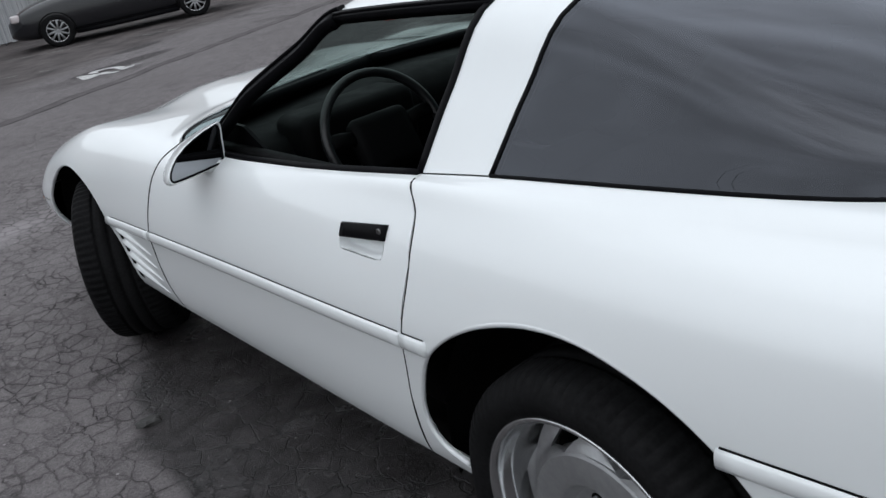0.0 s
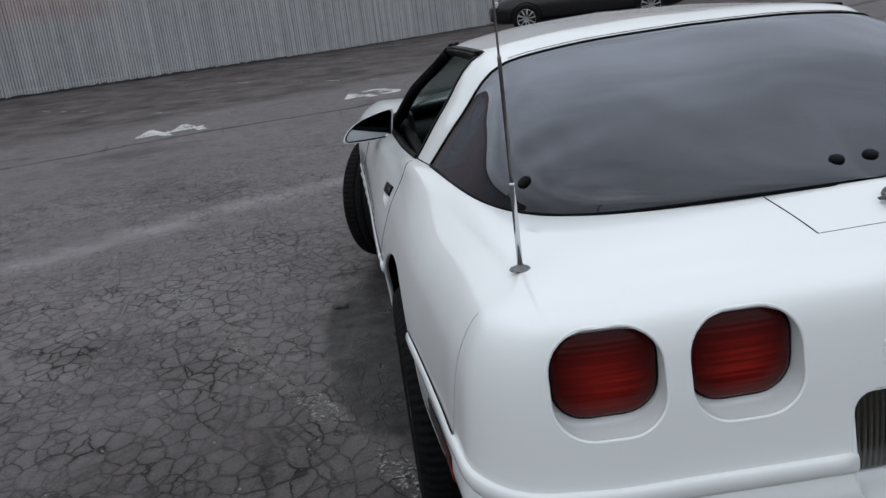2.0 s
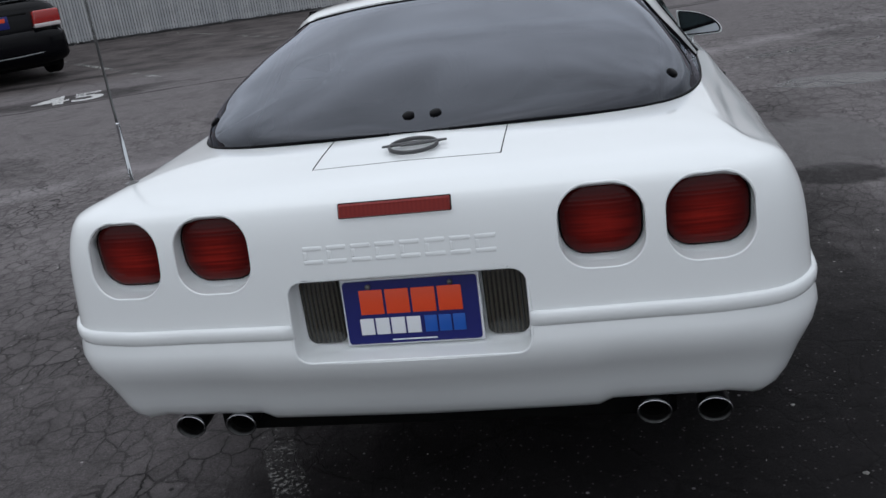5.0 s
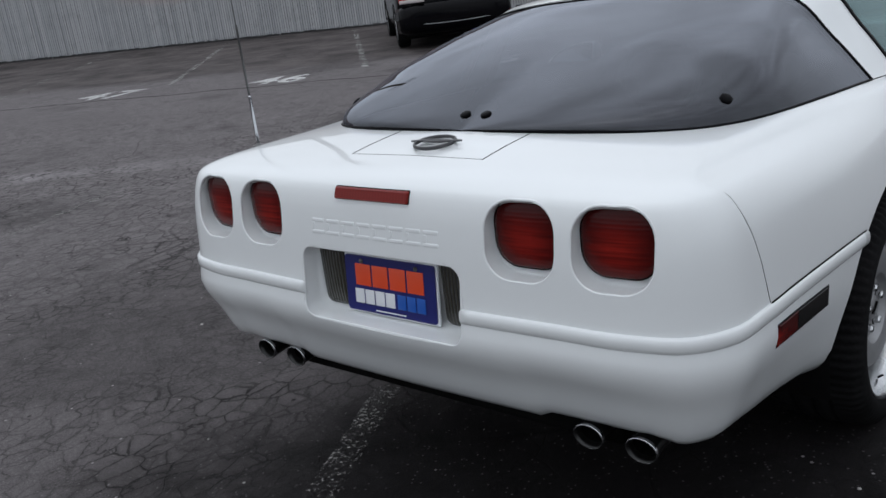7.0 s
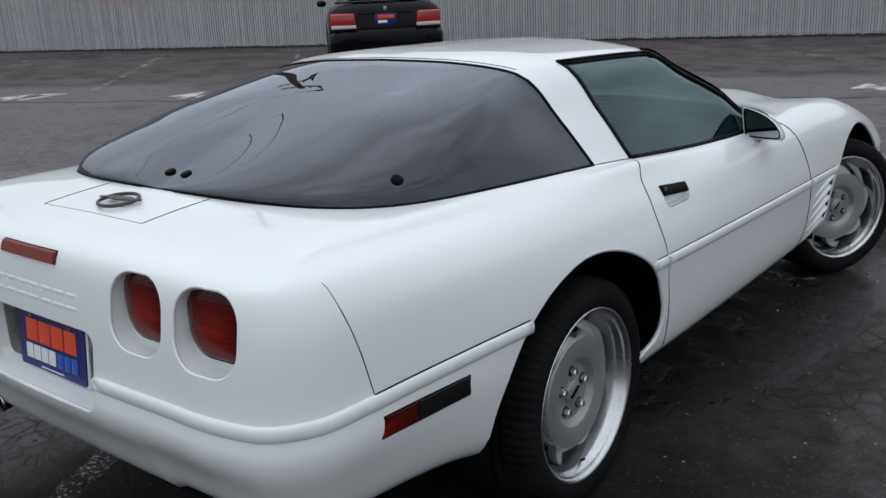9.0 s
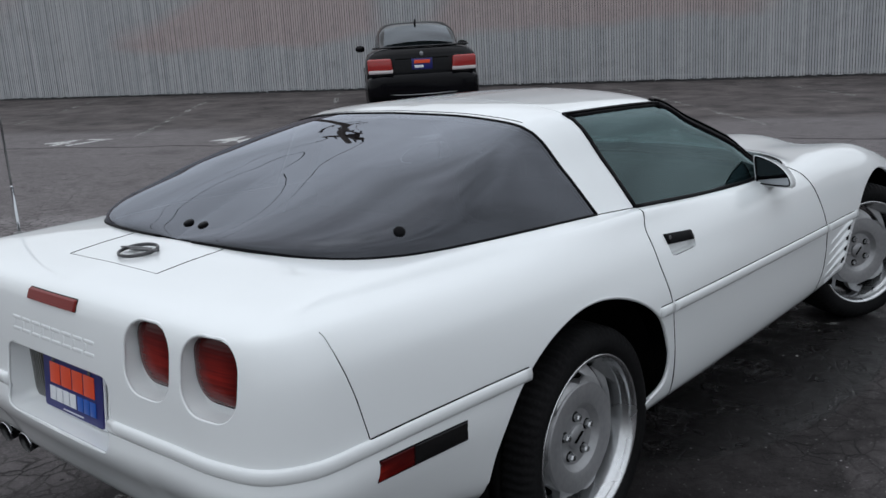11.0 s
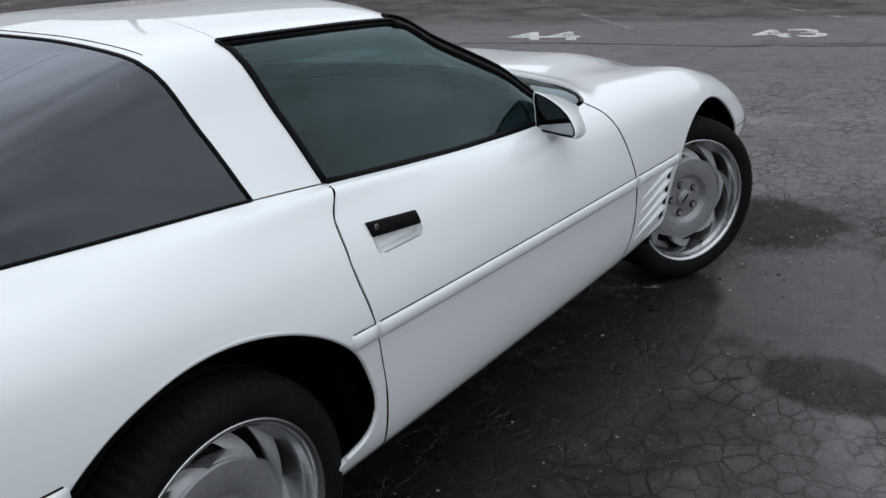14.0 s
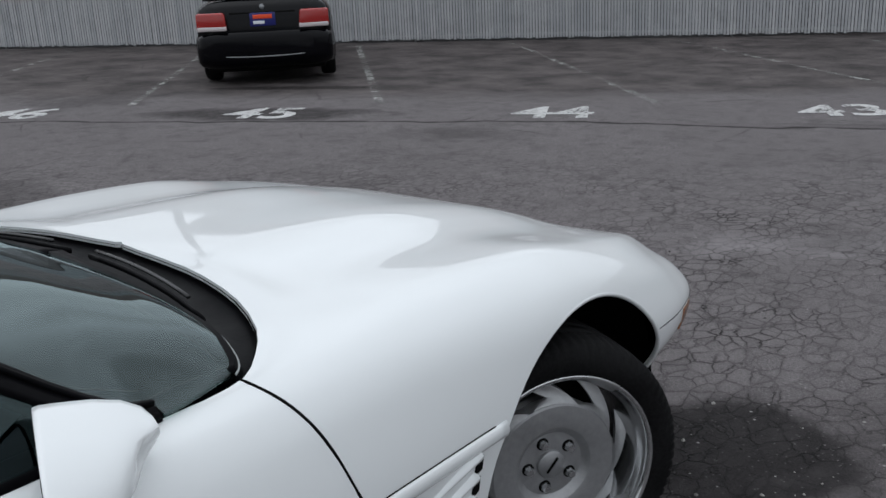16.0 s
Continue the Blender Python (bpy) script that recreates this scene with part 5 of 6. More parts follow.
# exhaust tips
for x, z in ((-0.605, 0.349), (-0.475, 0.349), (0.497, 0.341), (0.626, 0.341)):
    pipe = new("exhaust_tip")
    pipe.parent = car
    pipe.matrix_local = pose(x, -0.974, z, rx=3)
    bm = lathe([(0.35, 0.034), (0.02, 0.034), (0.0, 0.037), (-0.004, 0.036), (-0.004, 0.034), (0.01, 0.031), (0.25, 0.030)], 32, "y")
    for v in bm.verts:
        v.co.x, v.co.z = v.co.x * 1.01, v.co.z * 0.82
    part("pipe", bm, SOOTED, pipe)
    bm = lathe([(0.012, 0.0345), (0.0, 0.0378), (-0.004, 0.037), (-0.004, 0.0345), (0.006, 0.033)], 32, "y")
    for v in bm.verts:
        v.co.x, v.co.z = v.co.x * 1.01, v.co.z * 0.82
    part("tip_ring", bm, CHROME, pipe)
    # black inner sleeve, closed at its far end
    bm = lathe([(0.02, 0.0305), (0.14, 0.029), (0.15, 0.0)], 24, "y")
    for v in bm.verts:
        v.co.x, v.co.z = v.co.x * 1.01, v.co.z * 0.82
    part("dark_lining", bm, DARK_VOID, pipe)
    part("inlet_pipe", tube([(0, 0.3, 0), (0, 0.5, 0.01), (0, 0.75, 0.03)], 0.03, 0.027, 10), SOOTED, pipe)

# side markers
for side in (1, -1):
    m = side < 0
    patch(skin, [(-0.811, 0.549), (-0.532, 0.540), (-0.532, 0.590), (-0.803, 0.598)], "x", 0.0015, 0.004, "marker_surround", BLACK_TRIM, car, mirror=m)
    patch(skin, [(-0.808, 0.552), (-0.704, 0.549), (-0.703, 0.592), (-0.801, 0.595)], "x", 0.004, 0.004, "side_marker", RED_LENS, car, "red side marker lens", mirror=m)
    patch(skin, [(-0.702, 0.549), (-0.535, 0.543), (-0.535, 0.587), (-0.701, 0.592)], "x", 0.0038, 0.004, "marker_blank", SMOKED_DARK, car, mirror=m)
    # door handle
    scoop = bowl(skin, HANDLE, "x", lambda u, v: (0.850, u, v + 0.003), "handle_recess", WHITE, doors[side], mirror=m, inset=0.86)
    bm = bmesh.new()
    rings = []
    for y, in [(0.458 + 0.16 * k / 10,) for k in range(11)]:
        zc = 0.801 - (y - 0.458) * 0.10
        ring = []
        for dz, lift in ((0.0145, -0.006), (0.014, 0.003), (0.0105, 0.005), (-0.0105, 0.005), (-0.014, 0.003), (-0.0145, -0.006)):
            c, n = skin.drop(y, zc + dz, "x")
            c = c + n * lift
            ring.append(bm.verts.new((side * c.x, c.y, c.z)))
        rings.append(ring)
    for a, b in zip(rings, rings[1:]):
        for i in range(5):
            bm.faces.new((a[i], b[i], b[i + 1], a[i + 1]))
    bm.faces.new(rings[0])
    bm.faces.new(rings[-1][::-1])
    bmesh.ops.recalc_face_normals(bm, faces=bm.faces)
    hd = part("door_handle", bm, BLACK_TRIM, doors[side], "flush black door handle")
    c, n = skin.drop(0.478, 0.800, "x")
    bm = lathe([(0.0, 0.007), (0.002, 0.007), (0.0025, 0.005), (0.0015, 0.003), (0.001, 0.0)], 14, "x")
    bmesh.ops.translate(bm, verts=bm.verts, vec=c + n * 0.005)
    if m:
        for v in bm.verts:
            v.co.x *= -1
    part("key_lock", bm, DULL_STEEL, hd)
    # fender vents: black patches drawn for the shade in the slots, with blades that run out to the rear
    for k in range(4):
        y0, z0 = 2.068 - 0.009 * k, 0.520 - 0.0455 * k
        patch(skin, [(y0 - 0.010, z0 - 0.021), (y0 + 0.015, z0 - 0.013), (y0 + 0.019, z0 + 0.019), (y0 - 0.002, z0 + 0.012)], "x", 0.004, 0.003, "vent_slot", DARK_VOID, car, mirror=m)
        bm = bmesh.new()
        rings = []
        for i in range(13):
            s = i / 12
            y, z = y0 + 0.004 - s * (0.235 + 0.0 * k), z0 + 0.024 - 0.052 * s
            w = 0.012 * (1 - s) ** 0.8 + 0.0015
            ring = []
            for dz, lift in ((1.0, -0.002), (0.3, 0.012 * (1 - s) + 0.0015), (-0.4, 0.010 * (1 - s) + 0.0015), (-1.2, -0.002)):
                c, n = skin.drop(y, z + dz * w, "x")
                c = c + n * lift
                ring.append(bm.verts.new((side * c.x, c.y, c.z)))
            rings.append(ring)
        for a, b in zip(rings, rings[1:]):
            for i in range(3):
                bm.faces.new((a[i], b[i], b[i + 1], a[i + 1]))
        bm.faces.new(rings[0])
        bmesh.ops.recalc_face_normals(bm, faces=bm.faces)
        part("vent_blade", bm, WHITE, car)
    # amber corner lamp at the nose
    patch(skin, [(3.075, 0.452), (3.165, 0.445), (3.165, 0.510), (3.075, 0.516)], "x", 0.004, 0.004, "corner_lamp", AMBER, car, mirror=m)
    # hatch stops inside the rim of the glass
    for x, y in ((0.610, -0.446),):
        c, n = glass_skin.drop(x, y, "z")
        bm = lathe([(0.006, 0.0), (0.006, 0.011), (0.004, 0.0145), (0.0, 0.0155), (-0.006, 0.015)], 18, "z")
        bmesh.ops.transform(bm, matrix=Matrix.Translation(c + n * 0.0) @ n.to_track_quat("Z", "Y").to_matrix().to_4x4(), verts=bm.verts)
        for v in bm.verts:
            v.co.x *= side
        part("glass_fitting", bm, BLACK_TRIM, hatch)
for x in (-0.034, 0.034):
    c, n = glass_skin.drop(abs(x), -0.615, "z")
    bm = lathe([(0.006, 0.0), (0.006, 0.011), (0.004, 0.0145), (0.0, 0.0155), (-0.006, 0.015)], 18, "z")
    bmesh.ops.transform(bm, matrix=Matrix.Translation((x, c.y, c.z)) @ n.to_track_quat("Z", "Y").to_matrix().to_4x4(), verts=bm.verts)
    part("glass_fitting", bm, BLACK_TRIM, hatch)

# telescopic antenna
antenna = new("antenna")
antenna.parent = car
antenna.matrix_local = Matrix.Translation((-0.696, -0.795, skin.drop(0.696, -0.795, "z")[0].z))
part("antenna_base", lathe([(-0.004, 0.0), (0.0, 0.019), (0.002, 0.018), (0.003, 0.010), (0.008, 0.006), (0.009, 0.0)], 20, "z"), DULL_STEEL, antenna)
for z0, z1, r in ((0.0, 0.15, 0.0048), (0.15, 0.355, 0.0034), (0.355, 0.52, 0.0020)):
    part("antenna_rod", tube([(0, 0, z0), (0, 0, z1 - 0.004), (0, 0, z1)], r, r, 10), CHROME if z0 == 0 else DULL_STEEL, antenna)

# ---- mirrors ----
FACE = [(-0.02, 0.852), (0.0, 0.846), (0.06, 0.843), (0.3, 0.844), (0.6, 0.846), (0.85, 0.849), (0.95, 0.851), (0.99, 0.856), (1.0, 0.864), (0.97, 0.877), (0.9, 0.892), (0.78, 0.908), (0.6, 0.923), (0.4, 0.933), (0.2, 0.940), (0.02, 0.944), (-0.06, 0.945), (-0.09, 0.939), (-0.09, 0.928), (-0.06, 0.90), (-0.035, 0.87)]


def face_point(a, z, ahead=0.0, shrink=1.0, reach=0.160):
    a, z = 0.47 + (a - 0.47) * shrink, 0.886 + (z - 0.886) * shrink
    return Vector((0.790 + reach * a, 1.30 - 0.075 * a + ahead, 0.886 + (z - 0.886) * 1.07 - 0.011))


for side, reach in ((1, 0.160), (-1, 0.190)):
    shell = bmesh.new()
    rings = []
    for ahead, shrink, drop in ((0.004, 0.94, 0), (0.0, 0.97, 0), (0.001, 1.0, 0), (0.010, 1.02, -0.002), (0.04, 0.99, -0.007), (0.08, 0.92, -0.013), (0.12, 0.79, -0.020), (0.147, 0.58, -0.026), (0.160, 0.33, -0.029), (0.165, 0.10, -0.030)):
        ring = []
        for a, z in FACE:
            v = face_point(a, z + drop, ahead * (1 - 0.25 * max(a, 0)), shrink, reach)
            ring.append(shell.verts.new((side * v.x, v.y, v.z)))
        rings.append(ring)
    m_ = len(FACE)
    for a, b in zip(rings, rings[1:]):
        for i in range(m_):
            shell.faces.new((a[i], a[(i + 1) % m_], b[(i + 1) % m_], b[i]))
    shell.faces.new(rings[-1])
    bmesh.ops.recalc_face_normals(shell, faces=shell.faces)
    mirror = part("door_mirror", shell, WHITE, doors[side], "white door mirror with black rim")
    pane = bmesh.new()
    vs = [face_point(a, z, 0.004, 0.90, reach) for a, z in FACE]
    pane.faces.new([pane.verts.new((side * v.x, v.y, v.z)) for v in vs])
    pane.normal_update()
    if pane.faces[:][0].normal.y > 0:
        bmesh.ops.reverse_faces(pane, faces=pane.faces[:])
    part("mirror_glass", pane, MIRROR_GLASS, mirror, smooth=False)
    edge = [(side * v.x, v.y, v.z) for v in (face_point(a, z, 0.003, 0.915, reach) for a, z in FACE)]
    part("mirror_rim", tube(edge + edge[:1], 0.003, 0.004, 6, up=(0, 1, 0), caps=False), BLACK_TRIM, mirror)
    part("mirror_stalk", tube([(side * 0.812, 1.300, 0.815), (side * 0.826, 1.305, 0.836), (side * 0.838, 1.31, 0.858)], 0.024, 0.012, 10, up=(0, 1, 0)), WHITE, mirror)
    # black sail inside the window's front corner
    bm = bmesh.new()
    sail = [(1.13, 0.79), (1.50, 0.79), (1.50, 0.86), (1.40, 0.905), (1.325, 0.90)]
    vs = [[bm.verts.new((side * x, y, z)) for y, z in sail] for x in (0.695, 0.705)]
    bm.faces.new(vs[0])
    bm.faces.new(vs[1])
    for i in range(5):
        bm.faces.new((vs[0][i], vs[0][(i + 1) % 5], vs[1][(i + 1) % 5], vs[1][i]))
    bmesh.ops.recalc_face_normals(bm, faces=bm.faces)
    part("window_sail", bm, BLACK_TRIM, doors[side], smooth=False)


# the left front wing stands a little wider than the right one
for ob in car.children_recursive:
    if ob.type == "MESH":
        for v in ob.data.vertices:
            if v.co.x < -0.3 and v.co.y > 1.0:
                v.co.x -= 0.037 * ((v.co.y - 1.0) / 1.8) ** 1.6 * min(1.0, (-v.co.x - 0.3) / 0.45)


# ---- wheels ----
def build_wheel(parent_name, sweep):
    """A wheel about its own x axis, outside towards +x, with sawtooth vanes."""
    wheel = new(parent_name)
    seg = 312
    wide = lambda rings: [(a, r * 1.045) for a, r in rings]  # noqa: E731
    prof = [(-0.108, 0.222), (-0.125, 0.236), (-0.134, 0.266), (-0.132, 0.294), (-0.118, 0.314), (-0.102, 0.321), (-0.06, 0.3245), (-0.053, 0.3245), (-0.052, 0.317), (-0.044, 0.317), (-0.043, 0.325), (-0.006, 0.3255), (-0.005, 0.317), (0.005, 0.317), (0.006, 0.3255), (0.043, 0.325), (0.044, 0.317), (0.052, 0.317), (0.053, 0.3245), (0.06, 0.3245), (0.102, 0.321), (0.118, 0.314), (0.132, 0.294), (0.1355, 0.277), (0.1345, 0.268), (0.1330, 0.259), (0.126, 0.247), (0.108, 0.232)]
    bm = lathe(prof, seg, "x")
    for v in bm.verts:
        r = math.hypot(v.co.y, v.co.z)
        k = int(round(math.atan2(v.co.z, v.co.y) / (2 * math.pi) * seg)) % seg
        if r > 0.305 and abs(v.co.x) > 0.055 and k % 4 == 0:
            v.co.y *= 1 - 0.008 / r
            v.co.z *= 1 - 0.008 / r
            v.co.x *= 0.975
    tyre = part("tyre", bm, RUBBER, wheel, "black road tyre with grooved tread")
    part("rim", lathe(wide([(0.108, 0.222), (0.121, 0.236), (0.127, 0.236), (0.128, 0.2315), (0.123, 0.225), (0.112, 0.2215), (0.104, 0.220), (0.096, 0.213), (0.086, 0.210), (0.06, 0.206), (0.0, 0.197), (-0.10, 0.198)]), 72, "x"), ALLOY_LIP, wheel)
    part("wheel_back", lathe([(0.0, 0.192), (-0.004, 0.1), (-0.005, 0.0)], 48, "x"), DARK_VOID, wheel)
    part("brake_disc", lathe([(0.0, 0.0), (0.012, 0.02), (0.012, 0.15), (0.0, 0.152)], 48, "x"), DULL_STEEL, wheel)
    part("hub_face", lathe([(0.050, 0.163), (0.086, 0.1605), (0.090, 0.156), (0.091, 0.142), (0.090, 0.106), (0.087, 0.098), (0.076, 0.089), (0.070, 0.081), (0.069, 0.04), (0.069, 0.0)], 72, "x"), ALLOY, wheel).data.set_sharp_from_angle(angle=radians(28))
    vane = bmesh.new()
    rings = []
    for i in range(13):
        s = i / 12
        lead = radians(38 * s ** 1.15)
        r = 0.156 + (0.224 - 0.156) * s
        width = radians(45.4 - 25 * min(1, s / 0.25) ** 1.3 - 3 * s)
        ring = []
        for k in range(9):
            w = k / 8
            a = sweep * (lead + width * w)
            x = 0.088 - 0.034 * s ** 1.2 - (0.002 + 0.034 * s) * w ** 1.2
            ring.append(vane.verts.new((x, r * math.cos(a), r * math.sin(a))))
        ring += [vane.verts.new((ring[8].co.x - 0.010, ring[8].co.y, ring[8].co.z)), vane.verts.new((ring[0].co.x - 0.026, ring[0].co.y, ring[0].co.z))]
        rings.append(ring)
    for a, b in zip(rings, rings[1:]):
        for k in range(11):
            vane.faces.new((a[k], a[(k + 1) % 11], b[(k + 1) % 11], b[k]))
    bmesh.ops.recalc_face_normals(vane, faces=vane.faces)
    first = part("vane", vane, VANE, wheel)
    first.data.set_sharp_from_angle(angle=radians(40))
    for k in range(1, 8):
        ob = new("vane", first.data)
        ob.parent = wheel
        ob.matrix_local = pose(0, 0, 0, rx=45 * k)
    nut = None
    for k in range(5):
        a = radians(90 + 72 * k)
        if nut is None:
            bm = lathe([(0.0, 0.0125), (0.013, 0.0115), (0.018, 0.009), (0.018, 0.0)], 6, "x")
            ob = part("lug_nut", bm, ALLOY_LIP, wheel, smooth=False)
            nut = ob.data
            hole = lathe([(0.0, 0.0155), (0.0012, 0.0155), (0.0013, 0.0)], 20, "x")
            seat = part("lug_seat", hole, DARK_VOID, wheel)
            seat_me = seat.data
        else:
            ob, seat = new("lug_nut", nut), new("lug_seat", seat_me)
            ob.parent = seat.parent = wheel
        ob.matrix_local = Matrix.Translation((0.070, 0.0595 * math.cos(a), 0.0595 * math.sin(a)))
        seat.matrix_local = Matrix.Translation((0.0695, 0.0595 * math.cos(a), 0.0595 * math.sin(a)))
    cap = part("centre_cap", lathe([(0.068, 0.036), (0.075, 0.0355), (0.078, 0.033), (0.0785, 0.0)], 32, "x"), ALLOY, wheel)
    part("cap_emblem", tube([(0.079, -0.019, -0.011), (0.0795, 0, 0), (0.079, 0.019, 0.011)], 0.006, 0.002, 8), DARK_VOID, cap)
    part("valve", tube([(0.090, 0.012, -0.216), (0.097, 0.012, -0.209), (0.103, 0.012, -0.206)], 0.0036, 0.0035, 8), BLACK_TRIM, wheel)
    return wheel


STEER = -30
for sweep, spots in ((1, (pose(0.746, -0.008, 0.326, rx=0), pose(0.776, 2.470, 0.325, rx=20, rz=STEER))), (-1, (pose(-0.770, -0.028, 0.326, rx=160, rz=180), pose(-0.785, 2.474, 0.325, rx=150, rz=180 + STEER)))):
    proto = build_wheel("wheel", sweep)
    proto.parent = car
    proto["label"] = "silver alloy wheel with curved sawtooth vanes"
    proto.matrix_local = spots[0]
    copy_thing(proto, spots[1])

# ---- cabin ----
part("cabin_floor", box((-0.68, 0.42, 0.24), (0.68, 1.95, 0.27), 0.01), CABIN, car)
part("cargo_floor", box((-0.62, -0.64, 0.62), (0.62, 0.30, 0.66), 0.01), CABIN, car)
part("cargo_cover", box((-0.60, -0.50, 0.79), (0.60, 0.32, 0.82), 0.012), CABIN, car)
part("tunnel", box((-0.13, 0.42, 0.27), (0.13, 1.9, 0.60), 0.04, 3), CABIN, car)
bm = grid_bm([[(x, y, z + 0.02 * math.cos(x * 4)) for y, z in ((1.40, 0.55), (1.36, 0.66), (1.35, 0.78), (1.38, 0.83), (1.48, 0.85), (1.62, 0.845), (1.76, 0.835))] for x in np.linspace(-0.72, 0.72, 25)])
bmesh.ops.recalc_face_normals(bm, faces=bm.faces)
part("dashboard", bm, CABIN, car)
part("instrument_hood", box((-0.56, 1.27, 0.70), (-0.16, 1.46, 0.875), 0.035, 4), CABIN, car)
for side in (1, -1):
    part("door_card", box((min(side * 0.70, side * 0.74), 0.45, 0.30), (max(side * 0.70, side * 0.74), 1.62, 0.85), 0.015), CABIN, doors[side])


def bucket_seat(x):
    seat = new("seat")
    seat.parent = car
    seat["label"] = "black bucket seat"
    bm = box((x - 0.24, 0.62, 0.30), (x + 0.24, 1.10, 0.45), 0.05, 4)
    part("seat_cushion", bm, CABIN, seat)
    bm = box((x - 0.24, 0.50, 0.40), (x + 0.24, 0.64, 0.86), 0.06, 4)
    bmesh.ops.transform(bm, matrix=Matrix.Translation((0, 0.6, 0.42)) @ Matrix.Rotation(radians(20), 4, "X") @ Matrix.Translation((0, -0.6, -0.42)), verts=bm.verts)
    part("seat_back", bm, CABIN, seat)
    for dx in (-0.23, 0.23):
        part("seat_bolster", tube([(x + dx, 0.60, 0.46), (x + dx, 0.54, 0.6), (x + dx * 0.9, 0.47, 0.76), (x + dx * 0.6, 0.43, 0.86)], 0.05, 0.06, 10), CABIN, seat)
    part("headrest", box((x - 0.12, 0.36, 0.86), (x + 0.12, 0.44, 0.97), 0.03, 3), CABIN, seat)


bucket_seat(-0.37)
bucket_seat(0.37)
steering = new("steering_wheel")
steering.parent = car
steering["label"] = "black leather steering wheel"
steering.matrix_local = pose(-0.37, 1.15, 0.785, rx=66)
loop = [(0.187 * math.cos(a), 0.187 * math.sin(a), 0) for a in (2 * math.pi * k / 48 for k in range(49))]
WHEEL_RIM = grained("steering_leather", (0.012, 0.012, 0.013), 0.38, 150, 0.3)
part("rim", tube(loop, 0.014, 0.014, 10, caps=False), WHEEL_RIM, steering)
part("hub_pad", box((-0.10, -0.10, -0.05), (0.10, 0.075, 0.012), 0.03, 4), CABIN, steering)
for x in (-1, 1):
    part("spoke", tube([(x * 0.08, 0.02, -0.01), (x * 0.14, 0.03, -0.005), (x * 0.183, 0.03, 0)], 0.022, 0.008, 8), CABIN, steering)
part("column", tube([(0, 0, -0.04), (0, 0, -0.3)], 0.045, 0.045, 12), CABIN, steering)

# ---- lot markings ----
def flat(poly, z_up, name, mat, label="", category="", group=""):
    bm = bmesh.new()
    bm.faces.new([bm.verts.new((x, y, ground_z(x, y) + z_up)) for x, y in poly])
    if bm.faces[:][0].normal.z < 0:
        bmesh.ops.reverse_faces(bm, faces=bm.faces[:])
    bm.normal_update()
    for f in bm.faces:
        if f.normal.z < 0:
            f.normal_flip()
    return tagged(link(name, bm, mat, smooth=False), label, category, group)


def stripe(e0, d0, e1, d1, w, mat, name, label, up=0.004, n=8):
    """A painted line on the ground between two lot points."""
    bm = bmesh.new()
    t = Vector((e1 - e0, d1 - d0)).normalized()
    s = Vector((-t.y, t.x)) * w / 2
    rows = []
    for k in range(n + 1):
        e, d = e0 + (e1 - e0) * k / n, d0 + (d1 - d0) * k / n
        rows.append([(*lot(e + g * s.x, d + g * s.y), 0) for g in (-1, 1)])
    rows = [[(x, y, ground_z(x, y) + up) for x, y, _ in r] for r in rows]
    bm = grid_bm(rows)
    for f in bm.faces:
        f.normal_update()
        if f.normal.z < 0:
            f.normal_flip()
    return tagged(link(name, bm, mat, smooth=False), label, "road marking", "parking lot lines")


for k in range(-5, 4):
    e = 0.30 + 3.05 * k
    stripe(e, 17.15, e + 2.27, 9.7, 0.10, LINE_PAINT, "stall_line", "faded white stall line painted on asphalt")
    stripe(e - 0.25, 17.15, e + 0.12, 17.15, 0.09, LINE_PAINT, "stall_line_end", "short faded white bar at a stall's end", n=2)
stripe(-0.60, 3.05, -0.86, -1.6, 0.10, OLD_LINE_PAINT, "old_line", "worn old white line under the car", n=12)
stripe(-3.69, 3.45, -3.97, 0.9, 0.09, OLD_LINE_PAINT, "old_line", "worn old white line on cracked asphalt", n=12)
stripe(1.53, 1.575, 1.82, 1.58, 0.035, LINE_PAINT, "old_line", "short scrap of an old white line", n=2)


def number(text, e, d):
    cu = bpy.data.curves.new("stall_number", "FONT")
    cu.body, cu.size, cu.align_x, cu.align_y = text, 0.98, "CENTER", "CENTER"
    cu.offset, cu.extrude = 0.022, 0.0
    ob = new("tmp", cu)
    me = bpy.data.meshes.new_from_object(ob.evaluated_get(bpy.context.evaluated_depsgraph_get()))
    bpy.data.objects.remove(ob)
    x, y = lot(e, d)
    out = new("stall_number", me)
    for v in me.vertices:
        wx, wy = lot(e + v.co.x * 0.86, d + v.co.y)
        v.co = (wx - x, wy - y, ground_z(wx, wy) + 0.006)
    out.location = (x, y, 0)
    me.materials.append(DIGIT_PAINT)
    tagged(out, "white stencilled stall number " + text + " on asphalt", "road marking", "stall numbers")


for text, e in (("42", 7.25), ("43", 4.30), ("44", 1.50), ("45", -1.63), ("46", -4.60), ("47", -7.25)):
    number(text, e, 9.05)


flat([(4.68, 8.62), (4.95, 8.55), (5.06, 8.80), (4.80, 8.93)], 0.004, "red_mark", RED_MARK, "small faded red paint mark on the asphalt", "road marking")


